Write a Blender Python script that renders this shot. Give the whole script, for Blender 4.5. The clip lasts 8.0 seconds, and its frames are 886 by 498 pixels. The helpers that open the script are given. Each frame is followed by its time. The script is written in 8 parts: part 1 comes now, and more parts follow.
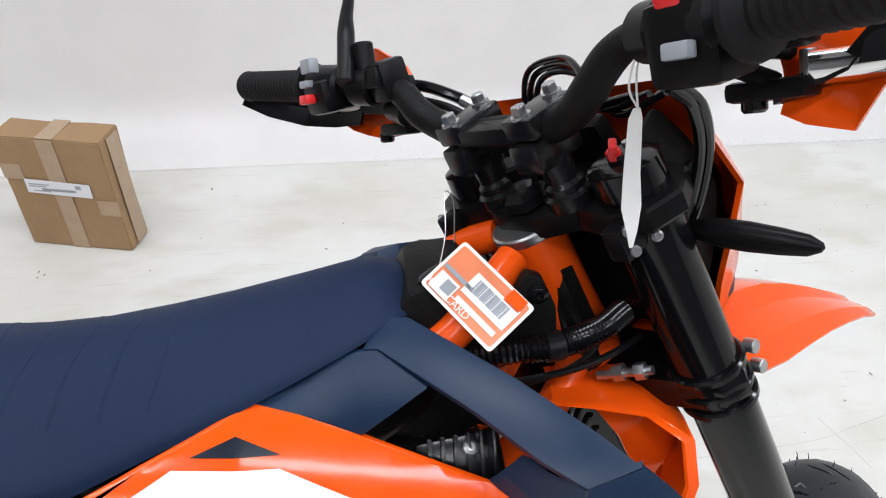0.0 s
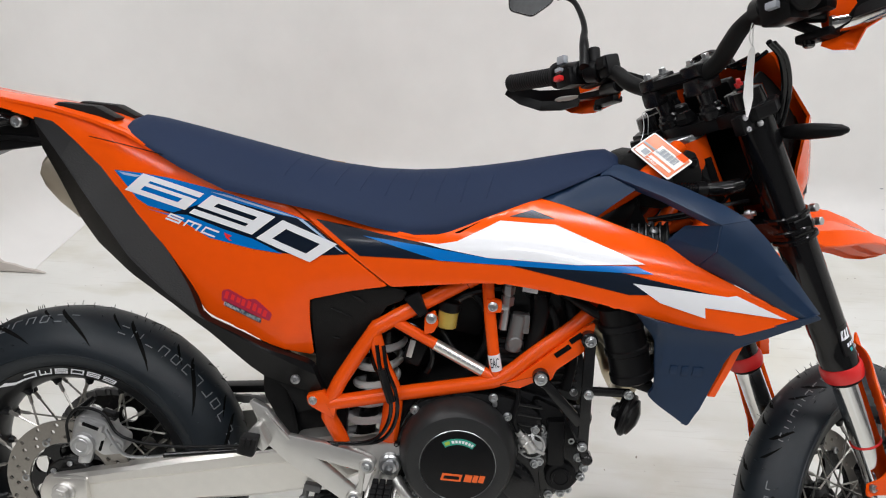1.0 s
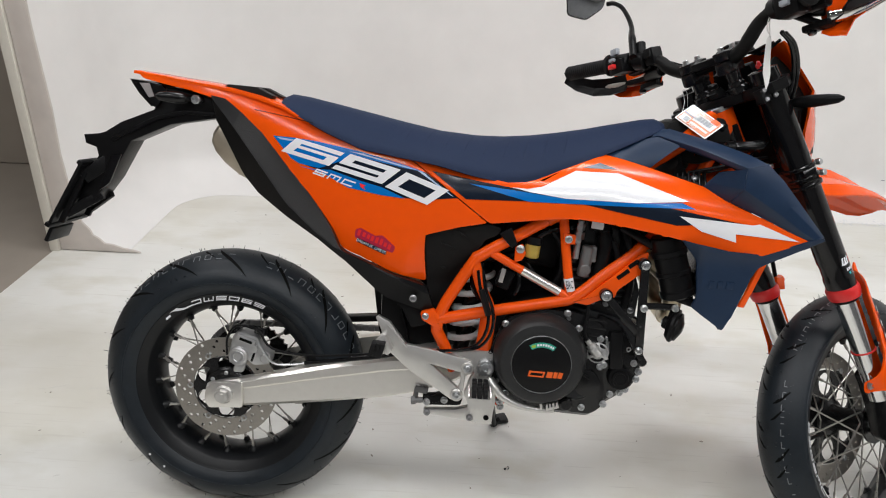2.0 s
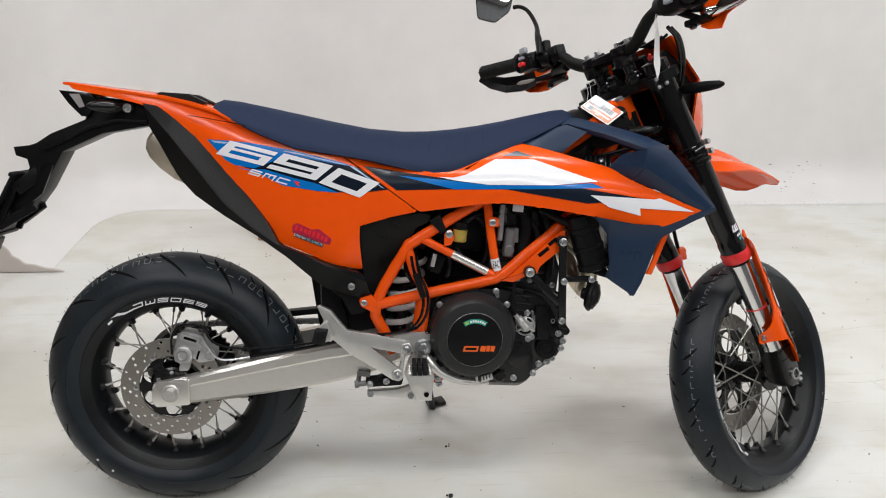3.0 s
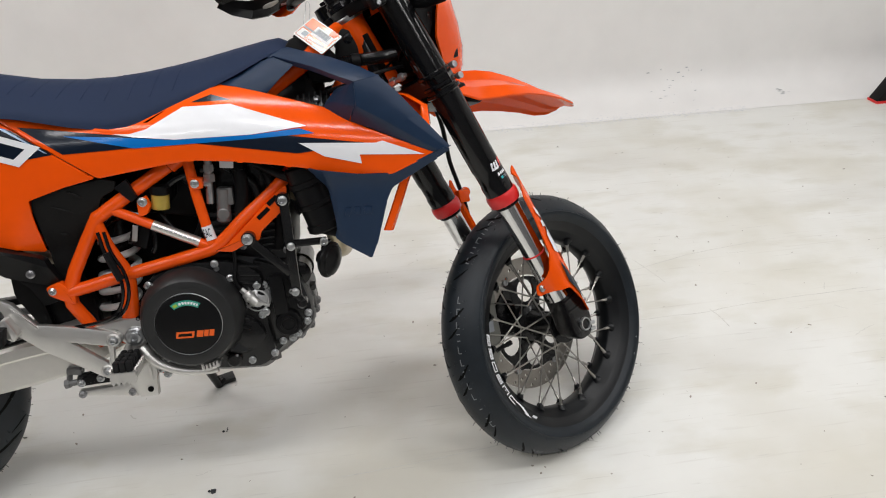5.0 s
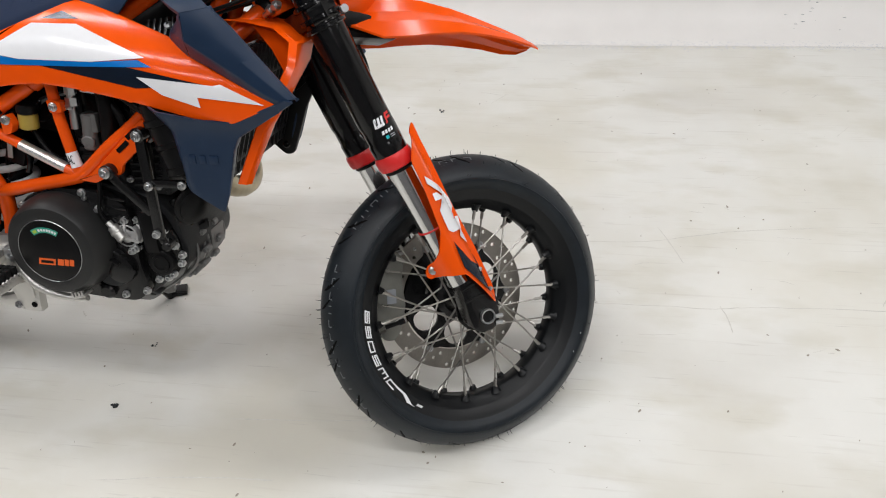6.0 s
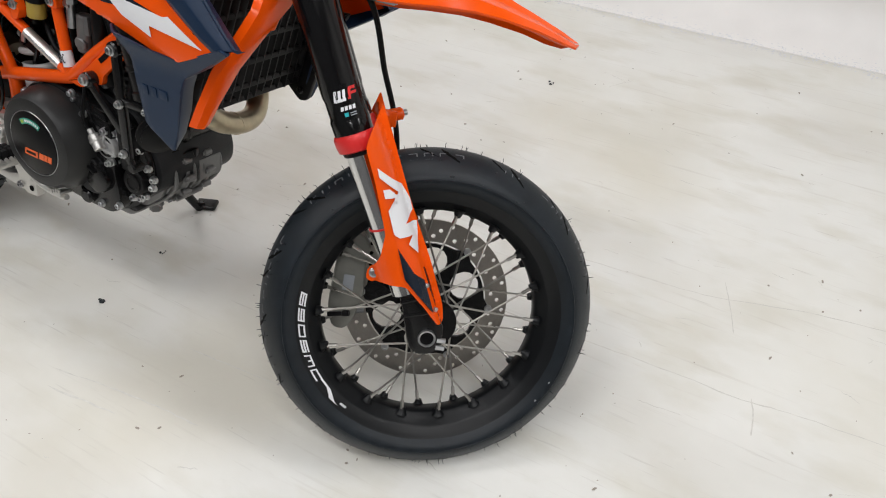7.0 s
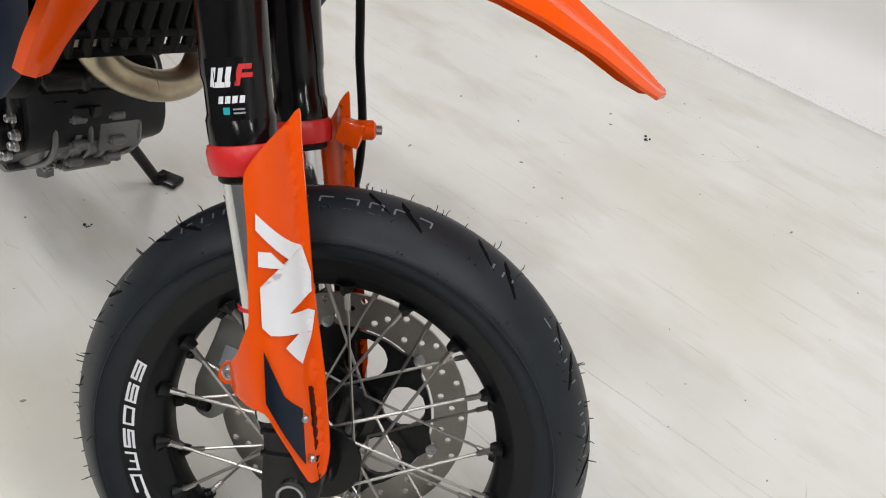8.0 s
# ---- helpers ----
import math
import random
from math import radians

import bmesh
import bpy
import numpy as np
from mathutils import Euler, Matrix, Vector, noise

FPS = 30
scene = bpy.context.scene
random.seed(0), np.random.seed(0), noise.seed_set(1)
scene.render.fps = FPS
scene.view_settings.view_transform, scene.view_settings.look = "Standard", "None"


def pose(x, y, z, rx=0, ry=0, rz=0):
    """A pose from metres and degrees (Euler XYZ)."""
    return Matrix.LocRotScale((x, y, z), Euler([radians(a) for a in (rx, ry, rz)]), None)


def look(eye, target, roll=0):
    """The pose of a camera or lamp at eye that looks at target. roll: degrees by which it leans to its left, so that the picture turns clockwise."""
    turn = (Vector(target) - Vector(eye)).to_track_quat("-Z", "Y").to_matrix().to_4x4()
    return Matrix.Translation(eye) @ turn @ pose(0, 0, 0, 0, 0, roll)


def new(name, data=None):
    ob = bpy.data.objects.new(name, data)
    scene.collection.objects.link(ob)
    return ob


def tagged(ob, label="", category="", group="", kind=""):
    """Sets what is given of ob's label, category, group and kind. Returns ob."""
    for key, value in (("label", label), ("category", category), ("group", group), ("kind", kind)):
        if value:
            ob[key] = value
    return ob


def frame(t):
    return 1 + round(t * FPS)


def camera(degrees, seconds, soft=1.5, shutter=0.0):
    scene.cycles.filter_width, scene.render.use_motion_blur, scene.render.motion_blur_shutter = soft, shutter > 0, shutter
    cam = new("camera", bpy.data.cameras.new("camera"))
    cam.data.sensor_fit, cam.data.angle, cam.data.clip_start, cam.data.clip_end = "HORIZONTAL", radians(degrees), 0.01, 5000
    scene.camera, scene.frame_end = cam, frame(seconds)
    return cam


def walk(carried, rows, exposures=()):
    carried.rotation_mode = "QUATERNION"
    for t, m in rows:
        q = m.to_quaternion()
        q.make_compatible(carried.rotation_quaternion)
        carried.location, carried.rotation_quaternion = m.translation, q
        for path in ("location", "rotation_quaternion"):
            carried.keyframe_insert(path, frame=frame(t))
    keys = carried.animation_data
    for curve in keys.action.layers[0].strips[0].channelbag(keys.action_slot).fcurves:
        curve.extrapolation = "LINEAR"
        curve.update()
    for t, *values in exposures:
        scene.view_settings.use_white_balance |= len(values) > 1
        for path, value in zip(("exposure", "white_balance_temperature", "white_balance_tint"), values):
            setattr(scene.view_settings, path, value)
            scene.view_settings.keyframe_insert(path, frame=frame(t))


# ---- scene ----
cam = camera(63.2, 8.0, soft=1.1)
PATH = [
    (0, (0.936, -0.305, 1.366), (1.116, 1.238, 0.106), 1.1),
    (0.5, (0.847, -0.679, 1.372), (0.905, 1.046, 0.362), 0.1),
    (1, (0.71, -0.988, 1.351), (0.643, 0.78, 0.419), 2.0),
    (1.2, (0.711, -1.094, 1.31), (0.505, 0.697, 0.444), 1.7),
    (2.3, (0.53, -1.441, 1.38), (0.511, 0.35, 0.491), 1.2),
    (2.5, (0.531, -1.478, 1.368), (0.561, 0.328, 0.509), 1.0),
    (3, (0.539, -1.491, 1.369), (0.664, 0.312, 0.513), 1.0),
    (3.5, (0.561, -1.5, 1.381), (0.695, 0.302, 0.524), 0.3),
    (4, (0.636, -1.511, 1.378), (0.727, 0.294, 0.522), -1.4),
    (4.5, (0.865, -1.452, 1.363), (0.982, 0.326, 0.456), -2.6),
    (5, (1.076, -1.274, 1.311), (1.277, 0.421, 0.269), -2.3),
    (5.2, (1.158, -1.174, 1.311), (1.344, 0.471, 0.189), -2.0),
    (6.3, (1.789, -0.969, 1.299), (1.301, 0.468, -0.004), -4.7),
    (6.5, (1.845, -0.92, 1.296), (1.276, 0.469, -0.026), -3.9),
    (7, (1.932, -0.695, 1.271), (1.229, 0.557, -0.122), -0.7),
    (7.5, (1.933, -0.449, 1.199), (1.203, 0.692, -0.272), 3.9),
    (8, (1.837, -0.242, 1.032), (0.944, 0.891, -0.353), 8.6),
]
walk(cam, [(t, look(eye, target, roll)) for t, eye, target, roll in PATH],
     exposures=[(0.0, .16, 6050, 10), (0.5, -.05, 6150, 10), (1.0, .02, 6300, 10), (2.5, 0.0, 6380, 10), (5.0, -.08, 6440, 10), (6.5, -.12, 6420, 10), (8.0, -.10, 6400, 10)])

# ---- light ----
world = bpy.data.worlds.new("room_air")
world.use_nodes = True
world.node_tree.nodes["Background"].inputs[0].default_value = (0.8, 0.82, 0.85, 1)
world.node_tree.nodes["Background"].inputs[1].default_value = 0.15
scene.world = world
LAMP_WATTS = 19.2
ROOM = dict(x0=-3.2, x1=5.6, y0=-3.6, back=2.16, height=3.1)


# ---- materials ----
def mat(name, color, rough=0.5, metal=0.0, coat=0.0, var=0.06, scale=40.0, bump=0.0, bscale=300.0, big=3.0, spec=0.5,
        tint=None, rvar=0.08):
    """A surface with variation at two scales, and fine relief."""
    m = bpy.data.materials.new(name)
    m.use_nodes = True
    nt = m.node_tree
    bsdf = nt.nodes["Principled BSDF"]
    tc = nt.nodes.new("ShaderNodeTexCoord")

    def noise_node(s, detail):
        n = nt.nodes.new("ShaderNodeTexNoise")
        n.inputs["Scale"].default_value, n.inputs["Detail"].default_value = s, detail
        nt.links.new(tc.outputs["Object"], n.inputs["Vector"])
        return n

    fine, wide = noise_node(scale, 4), noise_node(big, 3)
    add = nt.nodes.new("ShaderNodeMath")
    add.operation = "ADD"
    nt.links.new(fine.outputs["Fac"], add.inputs[0])
    nt.links.new(wide.outputs["Fac"], add.inputs[1])
    ramp = nt.nodes.new("ShaderNodeValToRGB")
    lo = [c * (1 - var) for c in color]
    hi = [min(1.0, c * (1 + var)) for c in (tint or color)]
    ramp.color_ramp.elements[0].position, ramp.color_ramp.elements[1].position = 0.35, 0.65
    ramp.color_ramp.elements[0].color, ramp.color_ramp.elements[1].color = (*lo, 1), (*hi, 1)
    half = nt.nodes.new("ShaderNodeMath")
    half.operation, half.inputs[1].default_value = "MULTIPLY", 0.5
    nt.links.new(add.outputs[0], half.inputs[0])
    nt.links.new(half.outputs[0], ramp.inputs[0])
    nt.links.new(ramp.outputs[0], bsdf.inputs["Base Color"])
    mr = nt.nodes.new("ShaderNodeMapRange")
    mr.inputs["To Min"].default_value, mr.inputs["To Max"].default_value = max(0.02, rough - rvar), min(1.0, rough + rvar)
    nt.links.new(fine.outputs["Fac"], mr.inputs["Value"])
    nt.links.new(mr.outputs[0], bsdf.inputs["Roughness"])
    bsdf.inputs["Metallic"].default_value = metal
    bsdf.inputs["Specular IOR Level"].default_value = spec
    bsdf.inputs["Coat Weight"].default_value = coat
    bsdf.inputs["Coat Roughness"].default_value = 0.06
    if bump:
        grain = noise_node(bscale, 2)
        b = nt.nodes.new("ShaderNodeBump")
        b.inputs["Strength"].default_value, b.inputs["Distance"].default_value = bump, 0.001
        nt.links.new(grain.outputs["Fac"], b.inputs["Height"])
        nt.links.new(b.outputs[0], bsdf.inputs["Normal"])
    return m


ORANGE = mat("orange_plastic", (0.86, 0.088, 0.002), 0.17, coat=0.12, spec=0.24, var=0.03, rvar=0.04, bump=0.02, bscale=120)
ORANGE_FRAME = mat("orange_powder_coat", (0.80, 0.085, 0.003), 0.24, coat=0.12, spec=0.25, var=0.04, bump=0.05, bscale=500)
RED_RING = mat("red_anodised", (0.62, 0.02, 0.02), 0.35, var=0.05)
RED_SWITCH = mat("red_switch", (0.75, 0.02, 0.02), 0.35, var=0.04)
NAVY = mat("navy_matt_plastic", (0.008, 0.023, 0.056), 0.40, spec=0.3, var=0.06, bump=0.10, bscale=900, rvar=0.05)
SEAT = mat("navy_seat_cover", (0.007, 0.017, 0.048), 0.60, var=0.10, bump=0.3, bscale=1400, scale=600, spec=0.2)
WHITE_FILM = mat("white_film", (0.80, 0.81, 0.84), 0.22, coat=0.3, var=0.02, rvar=0.03)
BLUE_FILM = mat("blue_film", (0.001, 0.15, 0.50), 0.24, coat=0.1, spec=0.3, var=0.04, rvar=0.03)
DARK_FILM = mat("dark_blue_film", (0.004, 0.009, 0.020), 0.24, coat=0.1, spec=0.3, var=0.05, rvar=0.03)
CRIMSON_FILM = mat("crimson_film", (0.42, 0.01, 0.05), 0.3, var=0.05)
GREEN_FILM = mat("green_film", (0.03, 0.33, 0.24), 0.3, var=0.05)
LIME_FILM = mat("lime_film", (0.35, 0.50, 0.05), 0.3, var=0.05)
ORANGE_FILM = mat("orange_film", (0.80, 0.12, 0.012), 0.35, var=0.04)
PALE_FILM = mat("pale_blue_film", (0.36, 0.48, 0.66), 0.24, coat=0.1, var=0.06, rvar=0.03)
GREY_FILM = mat("grey_film", (0.30, 0.32, 0.35), 0.3, var=0.05)
CYAN_FILM = mat("cyan_film", (0.02, 0.38, 0.42), 0.3, var=0.05)
BLACK = mat("black_plastic", (0.0055, 0.0055, 0.006), 0.34, spec=0.15, var=0.12, bump=0.12, bscale=800)
BLACK_MATT = mat("black_grained_plastic", (0.007, 0.007, 0.007), 0.50, var=0.12, bump=0.5, bscale=350, spec=0.14)
SHIELD_GRAIN = mat("black_honeycomb_plastic", (0.006, 0.006, 0.006), 0.40, var=0.3, scale=320, bump=0.6, bscale=300, spec=0.20, rvar=0.12)
BLACK_GLOSS = mat("black_gloss_tube", (0.004, 0.004, 0.0045), 0.14, var=0.1, spec=0.35, rvar=0.04)
BLACK_PAINT = mat("black_satin_paint", (0.007, 0.007, 0.0075), 0.21, var=0.12, bump=0.05, bscale=600, spec=0.35)
DARK_ALLOY = mat("dark_cast_alloy", (0.022, 0.023, 0.025), 0.46, metal=0.35, spec=0.35, var=0.16, bump=0.35, bscale=450)
CAST_ALLOY = mat("grey_cast_alloy", (0.17, 0.17, 0.17), 0.48, metal=0.6, var=0.14, bump=0.35, bscale=500)
ALLOY = mat("brushed_alloy", (0.78, 0.76, 0.72), 0.30, metal=0.85, var=0.03, bump=0.015, bscale=400, scale=60, rvar=0.04)
SILVER = mat("bright_cast_alloy", (0.62, 0.61, 0.59), 0.38, metal=0.85, var=0.04, bump=0.006, bscale=500, rvar=0.04)
CHROME = mat("chromed_steel", (0.70, 0.70, 0.70), 0.12, metal=1.0, var=0.04, rvar=0.04)
STEEL = mat("zinc_steel", (0.48, 0.49, 0.50), 0.30, metal=0.95, var=0.08)
DISC = mat("ground_steel_disc", (0.34, 0.32, 0.29), 0.34, metal=0.9, var=0.08, scale=200, bump=0.1, bscale=900)
SPOKE = mat("steel_spoke", (0.40, 0.385, 0.36), 0.30, metal=0.95, var=0.05)
COVER_GREY = mat("satin_grey_cover", (0.020, 0.0205, 0.021), 0.40, metal=0.1, spec=0.35, var=0.1, bump=0.08, bscale=700)
FLOOR_SCUFF = mat("scuffed_floor_paint", (0.60, 0.59, 0.55), 0.5, var=0.15, scale=60)
MID_GREY = mat("dull_grey_cast_alloy", (0.19, 0.19, 0.19), 0.42, metal=0.6, var=0.12, bump=0.15, bscale=500)
MID_ALLOY = mat("grey_machined_alloy", (0.50, 0.50, 0.50), 0.40, metal=0.7, var=0.12, bump=0.25, bscale=500)
DULL_STEEL = mat("dark_zinc_screw", (0.30, 0.30, 0.31), 0.34, metal=0.9, var=0.1)
TITAN = mat("tanned_exhaust_steel", (0.46, 0.40, 0.29), 0.34, metal=0.85, var=0.14, tint=(0.52, 0.45, 0.31), big=14)
MUFFLER = mat("brushed_exhaust_can", (0.46, 0.41, 0.33), 0.40, metal=0.8, var=0.08)
RUBBER = mat("tyre_rubber", (0.0100, 0.0140, 0.0185), 0.42, var=0.22, bump=0.25, bscale=500, big=9, spec=0.30)
# near-black for the shade in grooves and slots that are laid on, not cut
RECESS_SHADE = mat("recess_shade", (0.003, 0.003, 0.003), 0.8, var=0.1, spec=0.1)
MARK = mat("moulded_mark_rubber", (0.17, 0.18, 0.19), 0.7, var=0.3, scale=400)
RIM = mat("black_rim", (0.0040, 0.0048, 0.0060), 0.38, spec=0.3, var=0.1, bump=0.06, bscale=600)
GRIP = mat("grip_rubber", (0.008, 0.008, 0.0085), 0.68, spec=0.20, var=0.12, bump=0.4, bscale=900)
SPRING_WHITE = mat("white_spring", (0.72, 0.72, 0.71), 0.35, var=0.05)
AMBER = mat("amber_fluid_pot", (0.36, 0.26, 0.05), 0.3, var=0.15)
CALIPER_GREY = mat("grey_brake_caliper", (0.21, 0.21, 0.19), 0.45, metal=0.4, var=0.1, bump=0.1)
# paler than plain orange film: the glare on the card is in this colour
CARD_ORANGE = mat("glare_paled_orange_print", (0.74, 0.22, 0.10), 0.22, coat=0.6, var=0.12, scale=30, big=12)
CARD_PAPER = mat("white_card", (0.80, 0.79, 0.77), 0.45, var=0.03)
CARTON = mat("brown_cardboard", (0.36, 0.235, 0.125), 0.75, var=0.07, scale=30, bump=0.2, bscale=250, big=5, spec=0.2)
TAPE = mat("brown_parcel_tape", (0.43, 0.31, 0.20), 0.30, var=0.08, scale=25)
LENS = mat("dark_lens", (0.03, 0.012, 0.012), 0.10, var=0.1, coat=0.5)
LENS_CLEAR = mat("clear_grey_lens", (0.30, 0.28, 0.28), 0.10, var=0.1, coat=0.5)
MIRROR = mat("mirror_glass", (0.62, 0.64, 0.65), 0.03, metal=1.0, var=0.0, rvar=0.01)


def wall_paint():
    return mat("white_painted_cove", (0.80, 0.787, 0.772), 0.45, var=0.035, scale=6, big=1.1, bump=0.08, bscale=60)


def floor_paint():
    """White floor paint with scuffs, faint yellow stains, cracks and specks of dirt."""
    m = mat("white_floor_paint", (0.755, 0.754, 0.722), 0.38, var=0.03, scale=7, big=1.3, bump=0.10, bscale=40, rvar=0.12)
    nt = m.node_tree
    bsdf = nt.nodes["Principled BSDF"]
    base = bsdf.inputs["Base Color"].links[0].from_socket
    tc = nt.nodes["Texture Coordinate"]

    def layer(under, color, fac):
        mix = nt.nodes.new("ShaderNodeMix")
        mix.data_type = "RGBA"
        nt.links.new(fac, mix.inputs["Factor"])
        nt.links.new(under, mix.inputs["A"])
        mix.inputs["B"].default_value = (*color, 1)
        return mix.outputs["Result"]

    def cut(value, lo, hi, top):
        r = nt.nodes.new("ShaderNodeMapRange")
        r.inputs["From Min"].default_value, r.inputs["From Max"].default_value = lo, hi
        r.inputs["To Min"].default_value, r.inputs["To Max"].default_value = 0.0, top
        nt.links.new(value, r.inputs["Value"])
        return r.outputs[0]

    def stretched(sx, sy, turn):
        mp = nt.nodes.new("ShaderNodeMapping")
        mp.inputs["Scale"].default_value = (sx, sy, 1)
        mp.inputs["Rotation"].default_value = (0, 0, turn)
        nt.links.new(tc.outputs["Object"], mp.inputs["Vector"])
        return mp.outputs[0]

    def tex(kind, vector, s, detail=4):
        n = nt.nodes.new(kind)
        n.inputs["Scale"].default_value = s
        if "Detail" in n.inputs:
            n.inputs["Detail"].default_value = detail
        nt.links.new(vector, n.inputs["Vector"])
        return n

    obj = tc.outputs["Object"]
    stain = tex("ShaderNodeTexNoise", obj, 1.4, 5)
    base = layer(base, (0.64, 0.615, 0.535), cut(stain.outputs["Fac"], 0.46, 0.68, 0.85))
    blot = tex("ShaderNodeTexNoise", stretched(1.0, 2.2, 0.3), 3.6, 7)
    base = layer(base, (0.63, 0.612, 0.54), cut(blot.outputs["Fac"], 0.50, 0.68, 0.75))
    streak = tex("ShaderNodeTexNoise", stretched(1.2, 26, 0.25), 3.0, 6)
    base = layer(base, (0.50, 0.47, 0.42), cut(streak.outputs["Fac"], 0.60, 0.76, 0.34))
    scuff = tex("ShaderNodeTexNoise", stretched(3, 60, -0.5), 2.0, 7)
    base = layer(base, (0.42, 0.40, 0.37), cut(scuff.outputs["Fac"], 0.65, 0.75, 0.40))
    grime = tex("ShaderNodeTexNoise", stretched(0.6, 1.6, 0.4), 1.1, 8)
    base = layer(base, (0.56, 0.54, 0.49), cut(grime.outputs["Fac"], 0.50, 0.68, 0.55))
    specks = tex("ShaderNodeTexVoronoi", obj, 22)
    gate = tex("ShaderNodeTexNoise", obj, 2.6, 3)
    sp = cut(specks.outputs["Distance"], 0.075, 0.03, 0.75)
    both = nt.nodes.new("ShaderNodeMath")
    both.operation = "MULTIPLY"
    nt.links.new(sp, both.inputs[0])
    nt.links.new(cut(gate.outputs["Fac"], 0.50, 0.60, 1.0), both.inputs[1])
    base = layer(base, (0.20, 0.18, 0.16), both.outputs[0])
    nt.links.new(base, bsdf.inputs["Base Color"])
    return m


WALL_PAINT, FLOOR_PAINT = wall_paint(), floor_paint()
CEILING_PAINT = mat("grey_ceiling_paint", (0.30, 0.30, 0.30), 0.7, var=0.03, scale=5)
END_BOARD = mat("beige_bare_board", (0.56, 0.51, 0.47), 0.6, var=0.07, scale=12, bump=0.1, bscale=90)
TRIM_PAINT = mat("cream_trim_paint", (0.66, 0.63, 0.56), 0.5, var=0.04)
DARK_WALL = mat("dark_grey_wall", (0.16, 0.16, 0.165), 0.7, var=0.08, scale=6)
TRAY_PAINT = mat("white_lamp_tray", (0.75, 0.75, 0.74), 0.5, var=0.03)
BROWN_WALL = mat("brown_grey_wall", (0.30, 0.265, 0.225), 0.7, var=0.06, scale=8)


# ---- mesh helpers ----
def sharpen(bm, angle):
    for f in bm.faces:
        f.smooth = True
    for e in bm.edges:
        e.smooth = len(e.link_faces) == 2 and e.calc_face_angle(0) < radians(angle)


def part(name, bm, material, parent=None, label="", m=None, angle=32):
    """Links a bmesh as one mesh object under a thing or a part."""
    if m is not None:
        bm.transform(m)
    bmesh.ops.recalc_face_normals(bm, faces=bm.faces)
    sharpen(bm, angle)
    me = bpy.data.meshes.new(name)
    bm.to_mesh(me)
    bm.free()
    me.materials.append(material)
    ob = new(name, me)
    ob.parent = parent
    return tagged(ob, label)


def again(name, ob, m, parent=None):
    """Another object on the mesh of ob, moved by m."""
    o = new(name, ob.data)
    o.parent = parent or ob.parent
    o.matrix_basis = m
    return o


def joined(*bms):
    """All meshes in one."""
    out = bmesh.new()
    for b in bms:
        me = bpy.data.meshes.new("tmp")
        b.to_mesh(me)
        b.free()
        out.from_mesh(me)
        bpy.data.meshes.remove(me)
    return out


def mirrored(bm):
    """The same mesh on the other side of the bike."""
    b = bm.copy()
    b.transform(Matrix.Diagonal((1, -1, 1, 1)))
    bmesh.ops.reverse_faces(b, faces=b.faces)
    return b


def curve_points(pts, step=6):
    """A smooth line through points (Catmull-Rom)."""
    p = [Vector(q) for q in pts]
    p = [2 * p[0] - p[1]] + p + [2 * p[-1] - p[-2]]
    out = []
    for i in range(1, len(p) - 2):
        for k in range(step):
            t = k / step
            out.append(0.5 * (2 * p[i] + (p[i + 1] - p[i - 1]) * t + (2 * p[i - 1] - 5 * p[i] + 4 * p[i + 1] - p[i + 2]) * t * t
                              + (3 * p[i] - p[i - 1] - 3 * p[i + 1] + p[i + 2]) * t ** 3))
    return out + [p[-2]]


def tube(pts, r, seg=12, smooth=0, flat=1.0):
    """A tube along points; r is a number or one for each point."""
    pts = curve_points(pts, smooth) if smooth else [Vector(q) for q in pts]
    n = len(pts)
    rs = list(np.interp(np.linspace(0, 1, n), np.linspace(0, 1, len(r)), r)) if isinstance(r, (list, tuple)) else [r] * n
    bm = bmesh.new()
    rings, side = [], None
    for i, p in enumerate(pts):
        a = (p - pts[i - 1]).normalized() if i else (pts[1] - p).normalized()
        b = (pts[i + 1] - p).normalized() if i < n - 1 else a
        d = (a + b).normalized()
        if side is None:
            side = d.orthogonal().normalized()
        side = (side - d * side.dot(d)).normalized()
        up = d.cross(side)
        k = 1 / max(0.5, a.dot(d))
        rings.append([bm.verts.new(p + (side * math.cos(u) * flat + up * math.sin(u)) * rs[i] * k)
                      for u in [2 * math.pi * j / seg for j in range(seg)]])
    for s, t in zip(rings, rings[1:]):
        for j in range(seg):
            bm.faces.new((s[j], s[(j + 1) % seg], t[(j + 1) % seg], t[j]))
    bm.faces.new(rings[0][::-1])
    bm.faces.new(rings[-1])
    return bm


def rod(a, b, r, seg=14, bevel=0.0):
    """A round bar from a to b, with broken edges."""
    a, b = Vector(a), Vector(b)
    if not bevel:
        return tube([a, b], r, seg)
    h = (b - a).length
    return lathe_between(a, b, [(0, r - bevel), (bevel, r), (h - bevel, r), (h, r - bevel)], seg)


def lathe_between(a, b, profile, seg=20):
    """A turned body round the line from a to b; profile: (way along, radius)."""
    a, b = Vector(a), Vector(b)
    d = (b - a).normalized()
    s = d.orthogonal().normalized()
    u = d.cross(s)
    bm = bmesh.new()
    rings = []
    for h, r in profile:
        rings.append([bm.verts.new(a + d * h + (s * math.cos(q) + u * math.sin(q)) * r)
                      for q in [2 * math.pi * j / seg for j in range(seg)]])
    for p, q in zip(rings, rings[1:]):
        for j in range(seg):
            bm.faces.new((p[j], p[(j + 1) % seg], q[(j + 1) % seg], q[j]))
    bm.faces.new(rings[0][::-1])
    bm.faces.new(rings[-1])
    return bm


